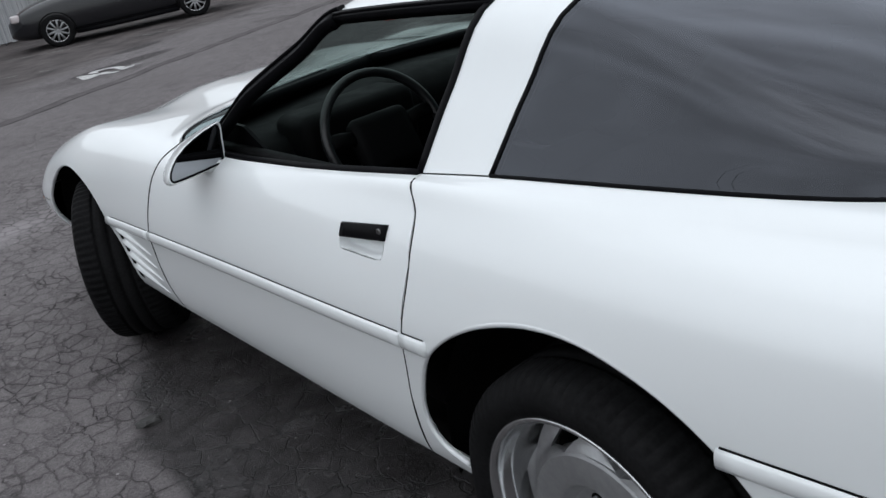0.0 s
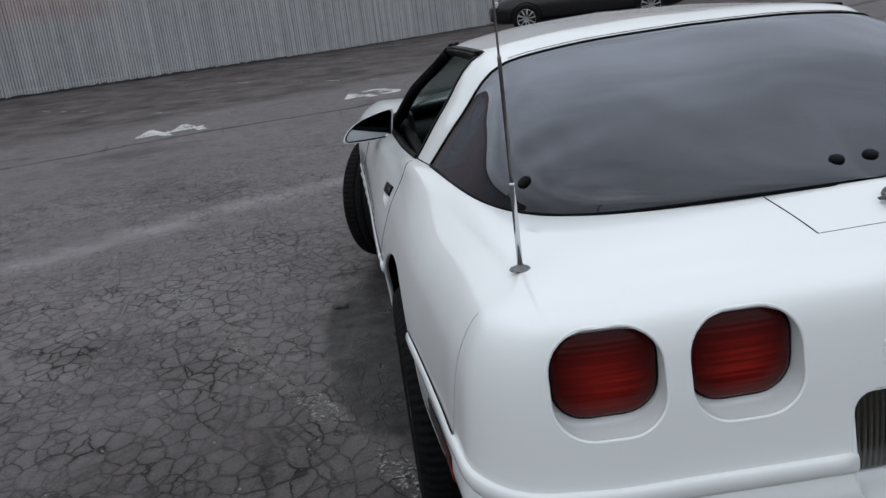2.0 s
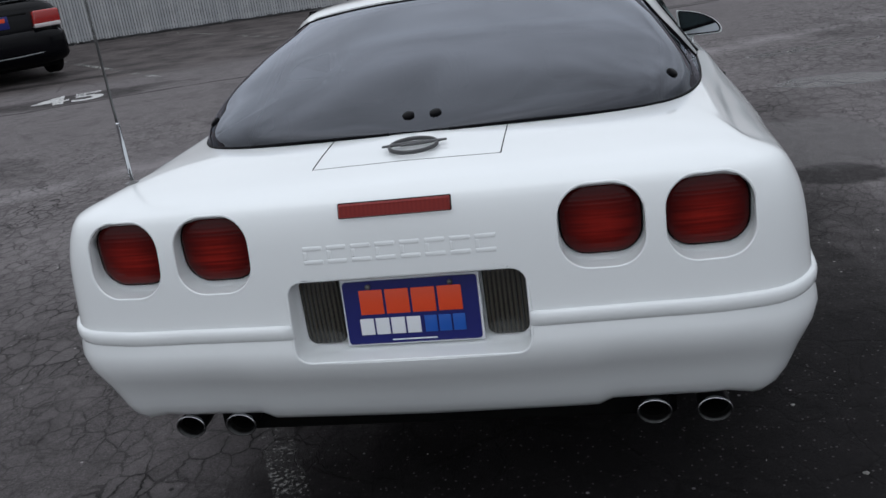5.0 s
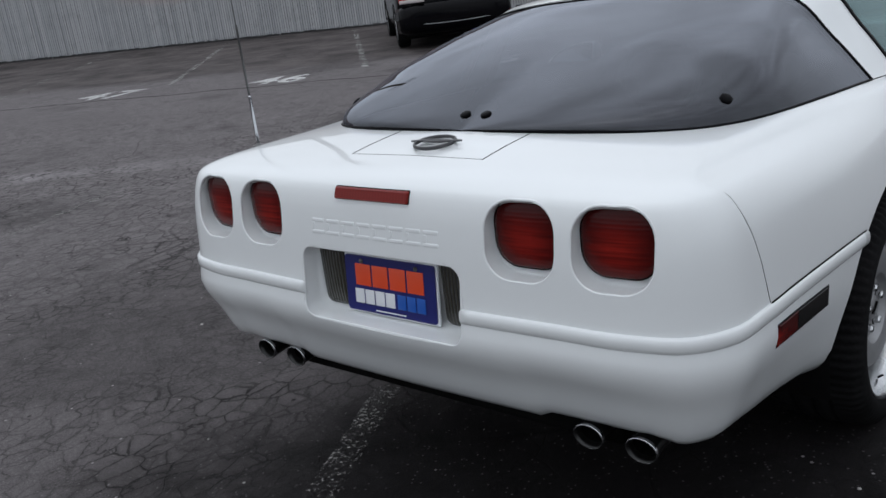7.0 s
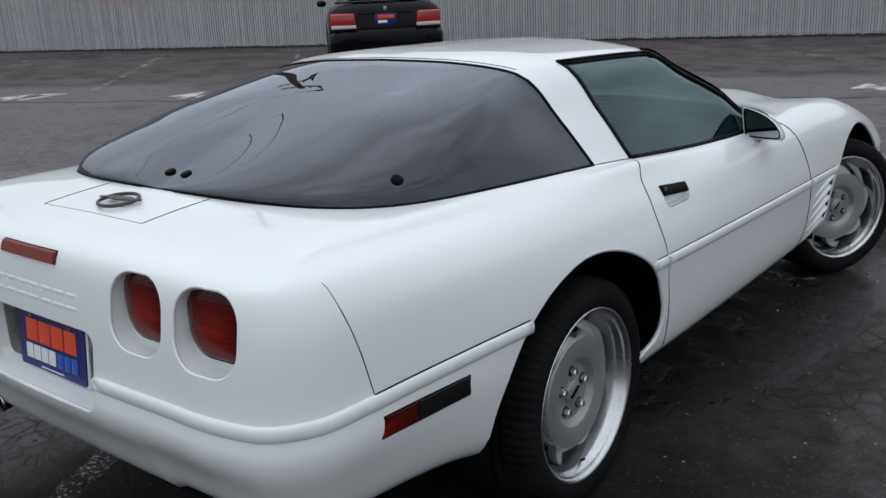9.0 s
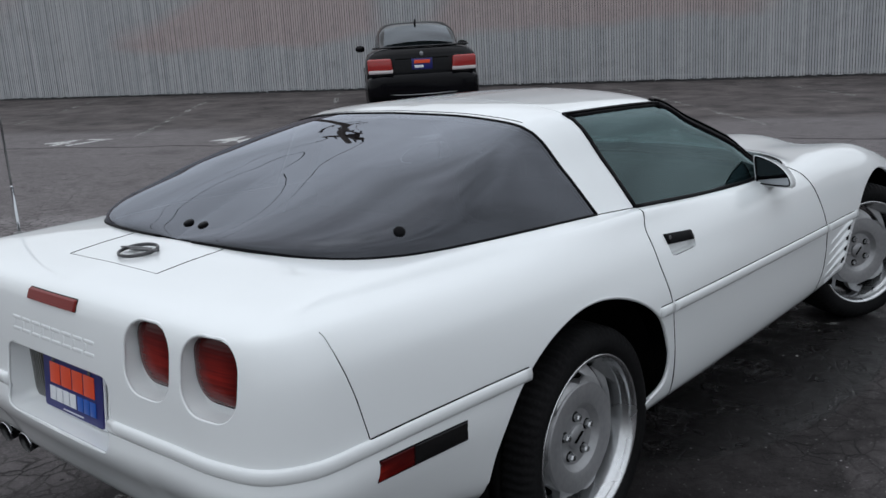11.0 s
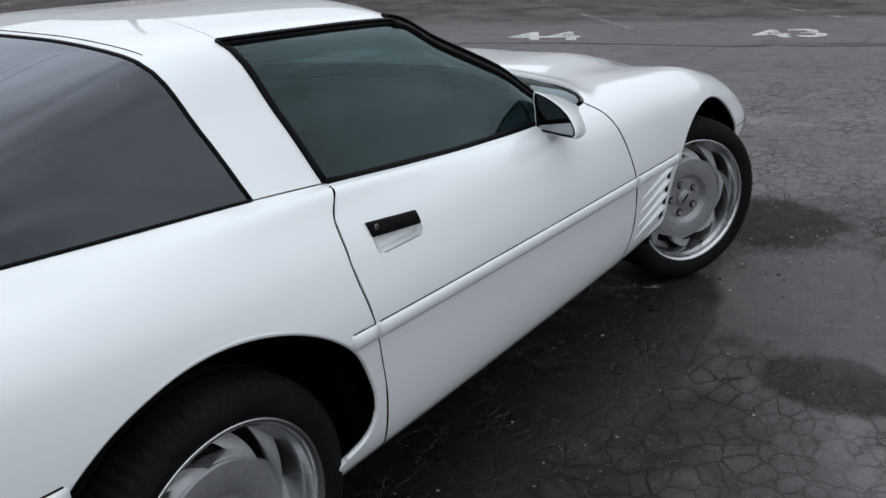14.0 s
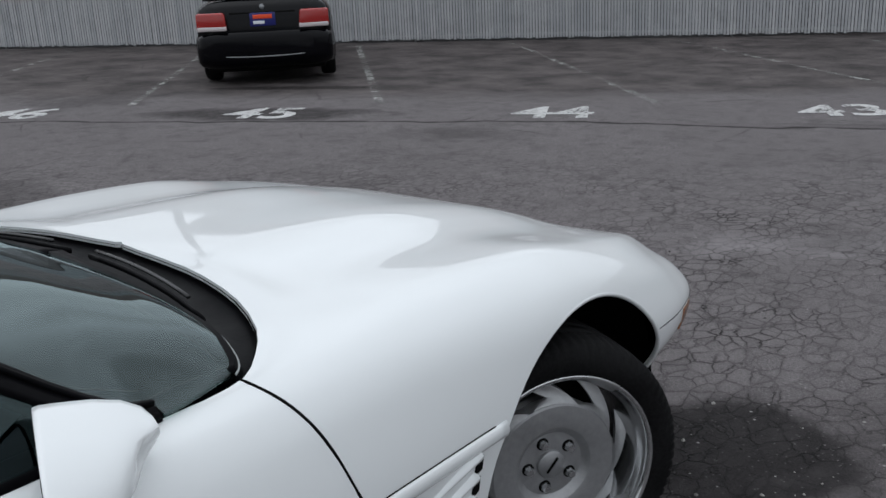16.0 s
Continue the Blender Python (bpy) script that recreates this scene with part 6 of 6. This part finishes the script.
# ---- loose grit and pebbles on the lot ----
GRIT = material("loose_grit", (0.1, 0.1, 0.1), 0.85)
_k = Nodes(GRIT)
_isl = _k.add("NewGeometry").outputs["Random Per Island"]
_k.put("Base Color", _k.mix(_k.ramp(_isl, 0.35, 0.75), (0.012, 0.011, 0.010), (0.30, 0.29, 0.275)))
bm = bmesh.new()
rng = random.Random(11)
for _ in range(520):
    if rng.random() < 0.25:
        x, y = rng.gauss(1.05, 0.22), rng.gauss(2.75, 0.45)
    else:
        x, y = rng.uniform(-4.5, 3.4), rng.uniform(-2.6, 6.0)
    r = rng.choice((0.0025, 0.003, 0.004, 0.005, 0.007)) * rng.uniform(0.7, 1.2)
    z = ground_z(x, y)
    ring = []
    n = 5
    turn = rng.uniform(0, 6)
    for k in range(n):
        a = turn + 2 * math.pi * k / n
        ring.append(bm.verts.new((x + r * rng.uniform(0.7, 1.3) * math.cos(a), y + r * rng.uniform(0.7, 1.3) * math.sin(a), z + r * 0.15)))
    base_ring = [bm.verts.new((v.co.x, v.co.y, z - 0.002)) for v in ring]
    tip = bm.verts.new((x + r * rng.uniform(-0.3, 0.3), y, z + r * rng.uniform(0.7, 1.1)))
    for k in range(n):
        bm.faces.new((ring[k], ring[(k + 1) % n], tip))
        bm.faces.new((base_ring[k], base_ring[(k + 1) % n], ring[(k + 1) % n], ring[k]))
bmesh.ops.recalc_face_normals(bm, faces=bm.faces)
tagged(link("loose_grit", bm, GRIT, smooth=False), "scattered small pebbles and grit on the asphalt", "gravel", kind="stuff")


# ---- loose chunk of broken asphalt ----
chunk = bmesh.new()
rng = random.Random(7)
_rings = []
for _h, _w in ((-0.004, 1.0), (0.007, 0.95), (0.014, 0.7)):
    _rings.append([chunk.verts.new((0.045 * _w * math.cos(a) * rng.uniform(0.8, 1.2), 0.024 * _w * math.sin(a) * rng.uniform(0.75, 1.2), _h * rng.uniform(0.8, 1.2))) for a in (2 * math.pi * k / 11 for k in range(11))])
for a, b in zip(_rings, _rings[1:]):
    for k in range(11):
        chunk.faces.new((a[k], a[(k + 1) % 11], b[(k + 1) % 11], b[k]))
chunk.faces.new(_rings[-1])
chunk.faces.new(_rings[0][::-1])
bmesh.ops.recalc_face_normals(chunk, faces=chunk.faces)
chunk = tagged(link("asphalt_chunk", chunk, grained("broken_asphalt", (0.02, 0.019, 0.018), 0.6, 160, 0.5, 0.002, second=(0.05, 0.048, 0.046)), smooth=False), "small dark chunk of broken asphalt on the ground", "rubble")
chunk.matrix_world = pose(-1.12, 1.74, 0.003, rz=-20)


# ---- slatted fence ----
SLAT = material("fence_slat", (0.42, 0.43, 0.44), 0.55)
_k = Nodes(SLAT)
_p = _k.where()
_z = _k.add("SeparateXYZ", {"Vector": _p}).outputs["Z"]
_e = _k.add("VectorMath", {0: _p, 1: (FC, FS, 0)}, operation="DOT_PRODUCT").outputs["Value"]
_isl = _k.add("NewGeometry").outputs["Random Per Island"]
_c = _k.mix(_isl, (0.36, 0.37, 0.385), (0.47, 0.475, 0.485))
_patch = _k.math("MULTIPLY", _k.ramp(_k.math("ADD", _z, _k.math("MULTIPLY", _k.noise(0.5, 4.0), 0.8)), 1.75, 1.95), _k.ramp(_k.noise(0.13, 2.0), 0.44, 0.5))
_c = _k.mix(_k.math("MULTIPLY", _patch, 0.55), _c, (0.46, 0.33, 0.31))
_c = _k.mix(_k.math("MULTIPLY", _k.ramp(_k.noise(4.0, 6.0), 0.5, 0.75), 0.35), _c, (0.2, 0.2, 0.2))
_k.put("Base Color", _c)
WALL_BEHIND = grained("wall_behind_fence", (0.12, 0.12, 0.125), 0.9, 10, 0.3, 0.002)
FENCE_D, F0, F1, FENCE_H = 17.85, -48.0, 26.0, 3.6


def fence_box(bm, e0, e1, d0, d1, z0, z1, fall=True):
    """A box in lot coordinates that follows the ground."""
    vs = []
    for z in (z0, z1):
        for e, d in ((e0, d0), (e1, d0), (e1, d1), (e0, d1)):
            x, y = lot(e, d)
            vs.append(bm.verts.new((x, y, ground_z(x, y) + z)))
    for f in ((0, 3, 2, 1), (4, 5, 6, 7), (0, 1, 5, 4), (1, 2, 6, 5), (2, 3, 7, 6), (3, 0, 4, 7)):
        bm.faces.new([vs[i] for i in f])


fence = thing("fence", "tall chain-link fence filled with pale grey vertical slats", "fence")
bm = bmesh.new()
rng = random.Random(4)
e = F0
while e < F1:
    w = 0.045 + rng.uniform(-0.002, 0.002)
    j = rng.uniform(-0.008, 0.008)
    fence_box(bm, e, e + w, FENCE_D + j, FENCE_D + j + 0.012, 0.03 + rng.uniform(0, 0.03), FENCE_H + rng.uniform(-0.03, 0.03))
    e += 0.058
tagged(part("slats", bm, SLAT, fence, smooth=False), kind="stuff")
bm = bmesh.new()
fence_box(bm, F0, F1, FENCE_D + 0.06, FENCE_D + 0.08, 0.0, FENCE_H)
part("backing", bm, WALL_BEHIND, fence, smooth=False)
for k in range(25):
    e = F0 + 0.5 + k * 3.05
    x, y = lot(e, FENCE_D + 0.035)
    z = ground_z(x, y)
    part("post", tube([(x, y, z - 0.05), (x, y, z + FENCE_H + 0.05)], 0.025, 0.025, 10), POST_STEEL, fence)
for h in (0.12, FENCE_H):
    part("rail", tube([(*lot(F0 + (F1 - F0) * k / 40, FENCE_D + 0.03), ground_z(*lot(F0 + (F1 - F0) * k / 40, FENCE_D + 0.03)) + h) for k in range(41)], 0.02, 0.02, 8), POST_STEEL, fence)


# ---- parked cars ----
def section_body(stations, n=28, power=0.55):
    """A rounded body from stations (y, half width, low, high)."""
    rings = []
    for y, w, z0, z1 in stations:
        ring = []
        for k in range(n):
            a = 2 * math.pi * k / n
            c, s = math.cos(a), math.sin(a)
            ring.append((w * math.copysign(abs(c) ** power, c), y, (z0 + z1) / 2 + (z1 - z0) / 2 * math.copysign(abs(s) ** power, s)))
        rings.append(ring)
    bm = bmesh.new()
    vs = [[bm.verts.new(p) for p in r] for r in rings]
    for a, b in zip(vs, vs[1:]):
        for k in range(n):
            bm.faces.new((a[k], a[(k + 1) % n], b[(k + 1) % n], b[k]))
    bm.faces.new(vs[0])
    bm.faces.new(vs[-1])
    bmesh.ops.recalc_face_normals(bm, faces=bm.faces)
    return bm


def smooth_stations(keys, n=44):
    ks = np.array(keys, float)
    f = [pchip(ks[:, 0], ks[:, i]) for i in range(1, ks.shape[1])]
    return [(float(y), *(float(g(y)) for g in f)) for y in np.linspace(ks[0, 0], ks[-1, 0], n)]


def small_wheel(parent, x, y, r, width, spokes=10):
    w = new("wheel")
    w.parent = parent
    w.matrix_local = pose(x, y, r, rz=0 if x > 0 else 180)
    h = width / 2
    part("tyre", lathe([(-h + 0.02, r * 0.66), (-h, r * 0.74), (-h, r * 0.92), (-h + 0.03, r), (h - 0.03, r), (h, r * 0.92), (h, r * 0.74), (h - 0.015, r * 0.67)], 40), RUBBER, w)
    part("rim", lathe([(h - 0.015, r * 0.68), (h - 0.005, r * 0.66), (h - 0.02, r * 0.62), (-h + 0.02, r * 0.58)], 40), ALLOY_LIP, w)
    part("wheel_back", lathe([(0.0, r * 0.6), (-0.01, 0.0)], 24), DARK_VOID, w)
    first = None
    for k in range(spokes):
        if first is None:
            bm = tube([(h - 0.03, 0.02, 0), (h - 0.018, r * 0.3, 0.01), (h - 0.012, r * 0.63, 0.03)], 0.018, 0.012, 6, up=(1, 0, 0))
            first = part("spoke", bm, ALLOY, w)
            me = first.data
        else:
            ob = new("spoke", me)
            ob.parent = w
            ob.matrix_local = pose(0, 0, 0, rx=360 / spokes * k)
    part("hub", lathe([(h - 0.05, 0.05), (h - 0.02, 0.045), (h - 0.015, 0.03), (h - 0.015, 0.0)], 20), ALLOY, w)


def coupe(name, label, m, paint):
    """A parked black coupe: rear towards -y, origin under its middle."""
    c = thing(name, label, "car", at=m)
    keys = [(-2.18, 0.70, 0.42, 0.86), (-2.12, 0.80, 0.30, 1.00), (-2.0, 0.855, 0.24, 1.055), (-1.6, 0.875, 0.20, 1.075), (-0.9, 0.872, 0.18, 1.03), (0.4, 0.865, 0.18, 0.98), (1.2, 0.87, 0.19, 0.97), (1.9, 0.84, 0.22, 0.87), (2.1, 0.74, 0.26, 0.78), (2.18, 0.55, 0.32, 0.68)]
    part("body", section_body(smooth_stations(keys), 36, 0.42), paint, c)
    cabin = [(-1.72, 0.60, 0.98, 1.03), (-1.45, 0.63, 0.95, 1.14), (-1.0, 0.63, 0.95, 1.365), (-0.55, 0.60, 0.95, 1.45), (0.0, 0.60, 0.95, 1.455), (0.35, 0.62, 0.93, 1.40), (0.9, 0.66, 0.92, 1.10), (1.15, 0.66, 0.9, 0.97)]
    part("roof", section_body(smooth_stations(cabin), 32, 0.5), paint, c)
    # rear screen lies just proud of the roof's slope
    bm = grid_bm([[(x * (0.56 - 0.06 * t), -1.60 + 0.63 * t, 1.083 + 0.300 * t - 0.05 * (x * x) + 0.022 * math.sin(math.pi * t)) for t in (0.08, 0.25, 0.5, 0.75, 0.95)] for x in np.linspace(-1, 1, 13)])
    bmesh.ops.recalc_face_normals(bm, faces=bm.faces)
    if sum(f.normal.z for f in bm.faces) < 0:
        bmesh.ops.reverse_faces(bm, faces=bm.faces[:])
    bmesh.ops.translate(bm, verts=bm.verts, vec=(0, -0.02, 0.025))
    part("rear_window", bm, PARKED_GLASS, c)
    for s in (1, -1):
        bm = box((0.45, -2.262, 0.685), (0.835, -2.00, 0.905), 0.03, 3)
        for v in bm.verts:
            v.co.y += 0.30 * max(0, v.co.x - 0.55)
            v.co.x += 0.10 * (v.co.z - 0.685) if v.co.x < 0.6 else 0
            v.co.x *= s
        bmesh.ops.recalc_face_normals(bm, faces=bm.faces)
        lamp = part("tail_lamp", bm, LAMP_RED, c, "red wraparound tail lamp")
        bm = box((0.455, -2.269, 0.682), (0.825, -2.05, 0.738), 0.012, 2)
        for v in bm.verts:
            v.co.y += 0.30 * max(0, v.co.x - 0.55)
            v.co.x *= s
        bmesh.ops.recalc_face_normals(bm, faces=bm.faces)
        part("clear_band", bm, LAMP_CLEAR, lamp)
        bm = section_body([(0.30, 0.03, -0.02, 0.02), (0.33, 0.08, -0.055, 0.055), (0.40, 0.085, -0.06, 0.06), (0.46, 0.05, -0.04, 0.04)], 16, 0.8)
        bmesh.ops.translate(bm, verts=bm.verts, vec=(s * 0.93, 0.15, 1.04))
        part("door_mirror", bm, paint, c)
        for y in (-1.33, 1.33):
            small_wheel(c, s * 0.775, y, 0.32, 0.20)
            bm = lathe([(0.0, 0.36), (0.10, 0.365), (0.105, 0.345)], 32)
            bmesh.ops.delete(bm, geom=[f for f in bm.faces if f.calc_center_median().z < 0.02], context="FACES")
            bmesh.ops.translate(bm, verts=bm.verts, vec=(0.775, y, 0.32))
            for v in bm.verts:
                v.co.x *= s
            bmesh.ops.recalc_face_normals(bm, faces=bm.faces)
            part("wheel_arch", bm, DARK_VOID, c)
    part("plate_panel", box((-0.42, -2.17, 0.69), (0.42, -2.10, 0.90), 0.02, 2), DARK_VOID, c)
    pl = part("licence_plate", box((-0.160, -2.185, 0.72), (0.160, -2.165, 0.885), 0.004), PLATE_BLUE, c, "blue dealer plate with plain bars")
    part("plate_bar", box((-0.12, -2.19, 0.81), (0.12, -2.184, 0.862), 0.002), PLATE_ORANGE, pl)
    part("plate_bar", box((-0.12, -2.19, 0.745), (0.02, -2.184, 0.785), 0.002), PLATE_WHITE, pl)
    part("badge", lathe([(-2.145, 0.0), (-2.143, 0.03), (-2.13, 0.032), (-2.06, 0.034)], 20, "y"), POST_STEEL, c).matrix_local = Matrix.Translation((0, 0, 0.955))
    part("boot_lip", tube([(x, -2.03 + 0.12 * abs(x) ** 2, 1.062) for x in np.linspace(-0.74, 0.74, 15)], 0.03, 0.014, 8), paint, c)
    part("bumper", section_body([(-2.245, 0.62, 0.34, 0.58), (-2.23, 0.77, 0.26, 0.645), (-2.15, 0.85, 0.20, 0.672), (-1.95, 0.895, 0.18, 0.685)], 32, 0.36), paint, c)
    # pale steel tube drawn as the highlight along the bumper's fold
    part("crease_highlight", tube([(x, -2.246 + 0.03 * (x / 0.7) ** 4, 0.345 + 0.03 * (x / 0.7) ** 2) for x in np.linspace(-0.70, 0.70, 21)], 0.008, 0.008, 6), POST_STEEL, c)
    part("roof_aerial", tube([(0, -0.90, 1.39), (0, -0.97, 1.45), (0, -1.0, 1.47)], 0.015, 0.02, 8), BLACK_TRIM, c)
    # black box below the body stands in for the shade underneath
    part("shadow_gap", box((-0.75, -2.1, 0.16), (0.75, 2.0, 0.3), 0.03), DARK_VOID, c)
    return c


PARKED_GLASS = tinted_glass("parked_car_glass", (0.05, 0.07, 0.07), 1.6)
_e, _d = -2.83, 12.7
_x, _y = lot(_e, _d)
ANG = radians(29) + math.atan2(0.305, 1)
_fx, _fy = -math.sin(ANG), math.cos(ANG)
_x, _y = _x + 0.92 * _fx, _y + 0.92 * _fy
coupe("black_coupe", "black two-door coupe parked nose to the fence", Matrix.Translation((_x, _y, ground_z(_x, _y))) @ Matrix.Rotation(ANG, 4, "Z") @ Matrix.Scale(1.04, 4), BLACK_PAINT)


def hatchback(m):
    c = thing("grey_hatchback", "dark grey hatchback parked beside the fence with silver alloy wheels", "car", at=m)
    keys = [(-2.12, 0.62, 0.42, 0.86), (-2.0, 0.82, 0.28, 0.98), (-1.4, 0.88, 0.20, 1.0), (0, 0.885, 0.18, 0.98), (1.0, 0.88, 0.18, 0.96), (1.7, 0.86, 0.20, 0.86), (2.05, 0.76, 0.24, 0.72), (2.2, 0.52, 0.3, 0.6)]
    part("body", section_body(smooth_stations(keys), 36, 0.42), GREY_PAINT, c)
    cabin = [(-2.0, 0.62, 0.9, 1.0), (-1.7, 0.66, 0.9, 1.28), (-1.0, 0.66, 0.9, 1.44), (-0.2, 0.64, 0.9, 1.46), (0.4, 0.66, 0.9, 1.36), (1.1, 0.68, 0.88, 1.0), (1.25, 0.66, 0.86, 0.94)]
    part("glasshouse", section_body(smooth_stations(cabin), 32, 0.5), PARKED_DARK, c)
    for s in (1, -1):
        for y in (-1.33, 1.33):
            small_wheel(c, s * 0.80, y, 0.31, 0.20, 10)
            bm = lathe([(0.0, 0.35), (0.088, 0.355), (0.09, 0.335)], 32)
            bmesh.ops.delete(bm, geom=[f for f in bm.faces if f.calc_center_median().z < 0.02], context="FACES")
            bmesh.ops.translate(bm, verts=bm.verts, vec=(0.80, y, 0.31))
            for v in bm.verts:
                v.co.x *= s
            bmesh.ops.recalc_face_normals(bm, faces=bm.faces)
            part("wheel_arch", bm, DARK_VOID, c)
        bm = box((0.55, 1.93, 0.60), (0.80, 2.1, 0.74), 0.03, 3)
        for v in bm.verts:
            v.co.x *= s
        bmesh.ops.recalc_face_normals(bm, faces=bm.faces)
        part("headlamp", bm, LAMP_CLEAR, c)
        part("sill", tube([(s * 0.86, -1.0, 0.22), (s * 0.87, 0, 0.21), (s * 0.86, 1.0, 0.22)], 0.03, 0.04, 8), BLACK_TRIM, c)


PARKED_DARK = material("parked_dark_glass", (0.01, 0.012, 0.013), 0.06, coat=0.5)
_x, _y = 4.72, 18.08
hatchback(Matrix.Translation((_x, _y, ground_z(_x, _y))) @ Matrix.Rotation(radians(71), 4, "Z"))

# ---- utility pole behind the fence, seen mirrored in the glass ----
pole = thing("utility_pole", "tall wooden utility pole with two crossarms behind the fence", "utility pole")
px, py = -22.3, 17.4
pz = ground_z(px, py)
TOP = 12.5 - pz
part("pole_shaft", tube([(px, py, pz - 0.3), (px, py, pz + 6), (px, py, 12.5)], 0.17, 0.17, 12, taper=lambda s: 1.1 - 0.3 * s), POLE_WOOD, pole)
_wd = Vector((-6 - px, -28 - py, 0)).normalized()
_ws = Vector((-_wd.y, _wd.x, 0))
for h in (TOP - 0.25, TOP - 1.0):
    a, b = Vector((px, py, pz + h)) - _ws * 0.8, Vector((px, py, pz + h)) + _ws * 0.8
    part("crossarm", tube([a, (a + b) / 2, b], 0.055, 0.06, 6), POLE_WOOD, pole)
    for g in (-0.7, -0.35, 0.35, 0.7):
        q = Vector((px, py, pz + h + 0.06)) + _ws * g
        bm = lathe([(0, 0.03), (0.05, 0.045), (0.08, 0.03), (0.12, 0.045), (0.15, 0.0)], 10, "z")
        bmesh.ops.translate(bm, verts=bm.verts, vec=q)
        part("insulator", bm, BLACK_TRIM, pole)
for h, g in ((TOP - 0.05, -0.7), (TOP - 0.05, 0.7)):
    p0 = Vector((px, py, pz + h)) + _ws * g
    p1 = Vector((-6, -28, pz + h)) + _ws * g
    part("wire", tube([p0.lerp(p1, k / 24) - Vector((0, 0, 4 * 0.5 * (k / 24) * (1 - k / 24))) for k in range(25)], 0.014, 0.014, 5), DARK_VOID, pole)

# ---- plain building behind the fence, mirrored in hood and glass ----
STUCCO = grained("pinkish_stucco", (0.30, 0.255, 0.24), 0.9, 30, 0.25, 0.002, second=(0.36, 0.31, 0.295))
building = thing("building", "long plain pinkish grey stucco building behind the fence", "building")
for name, d0, d1, z0, z1 in (("wall", 20.6, 26.0, -0.3, 4.7), ("parapet", 20.52, 20.9, 4.7, 5.0)):
    bm = bmesh.new()
    fence_box(bm, F0, F1, d0, d1, z0, z1)
    part(name, bm, STUCCO, building, smooth=False)
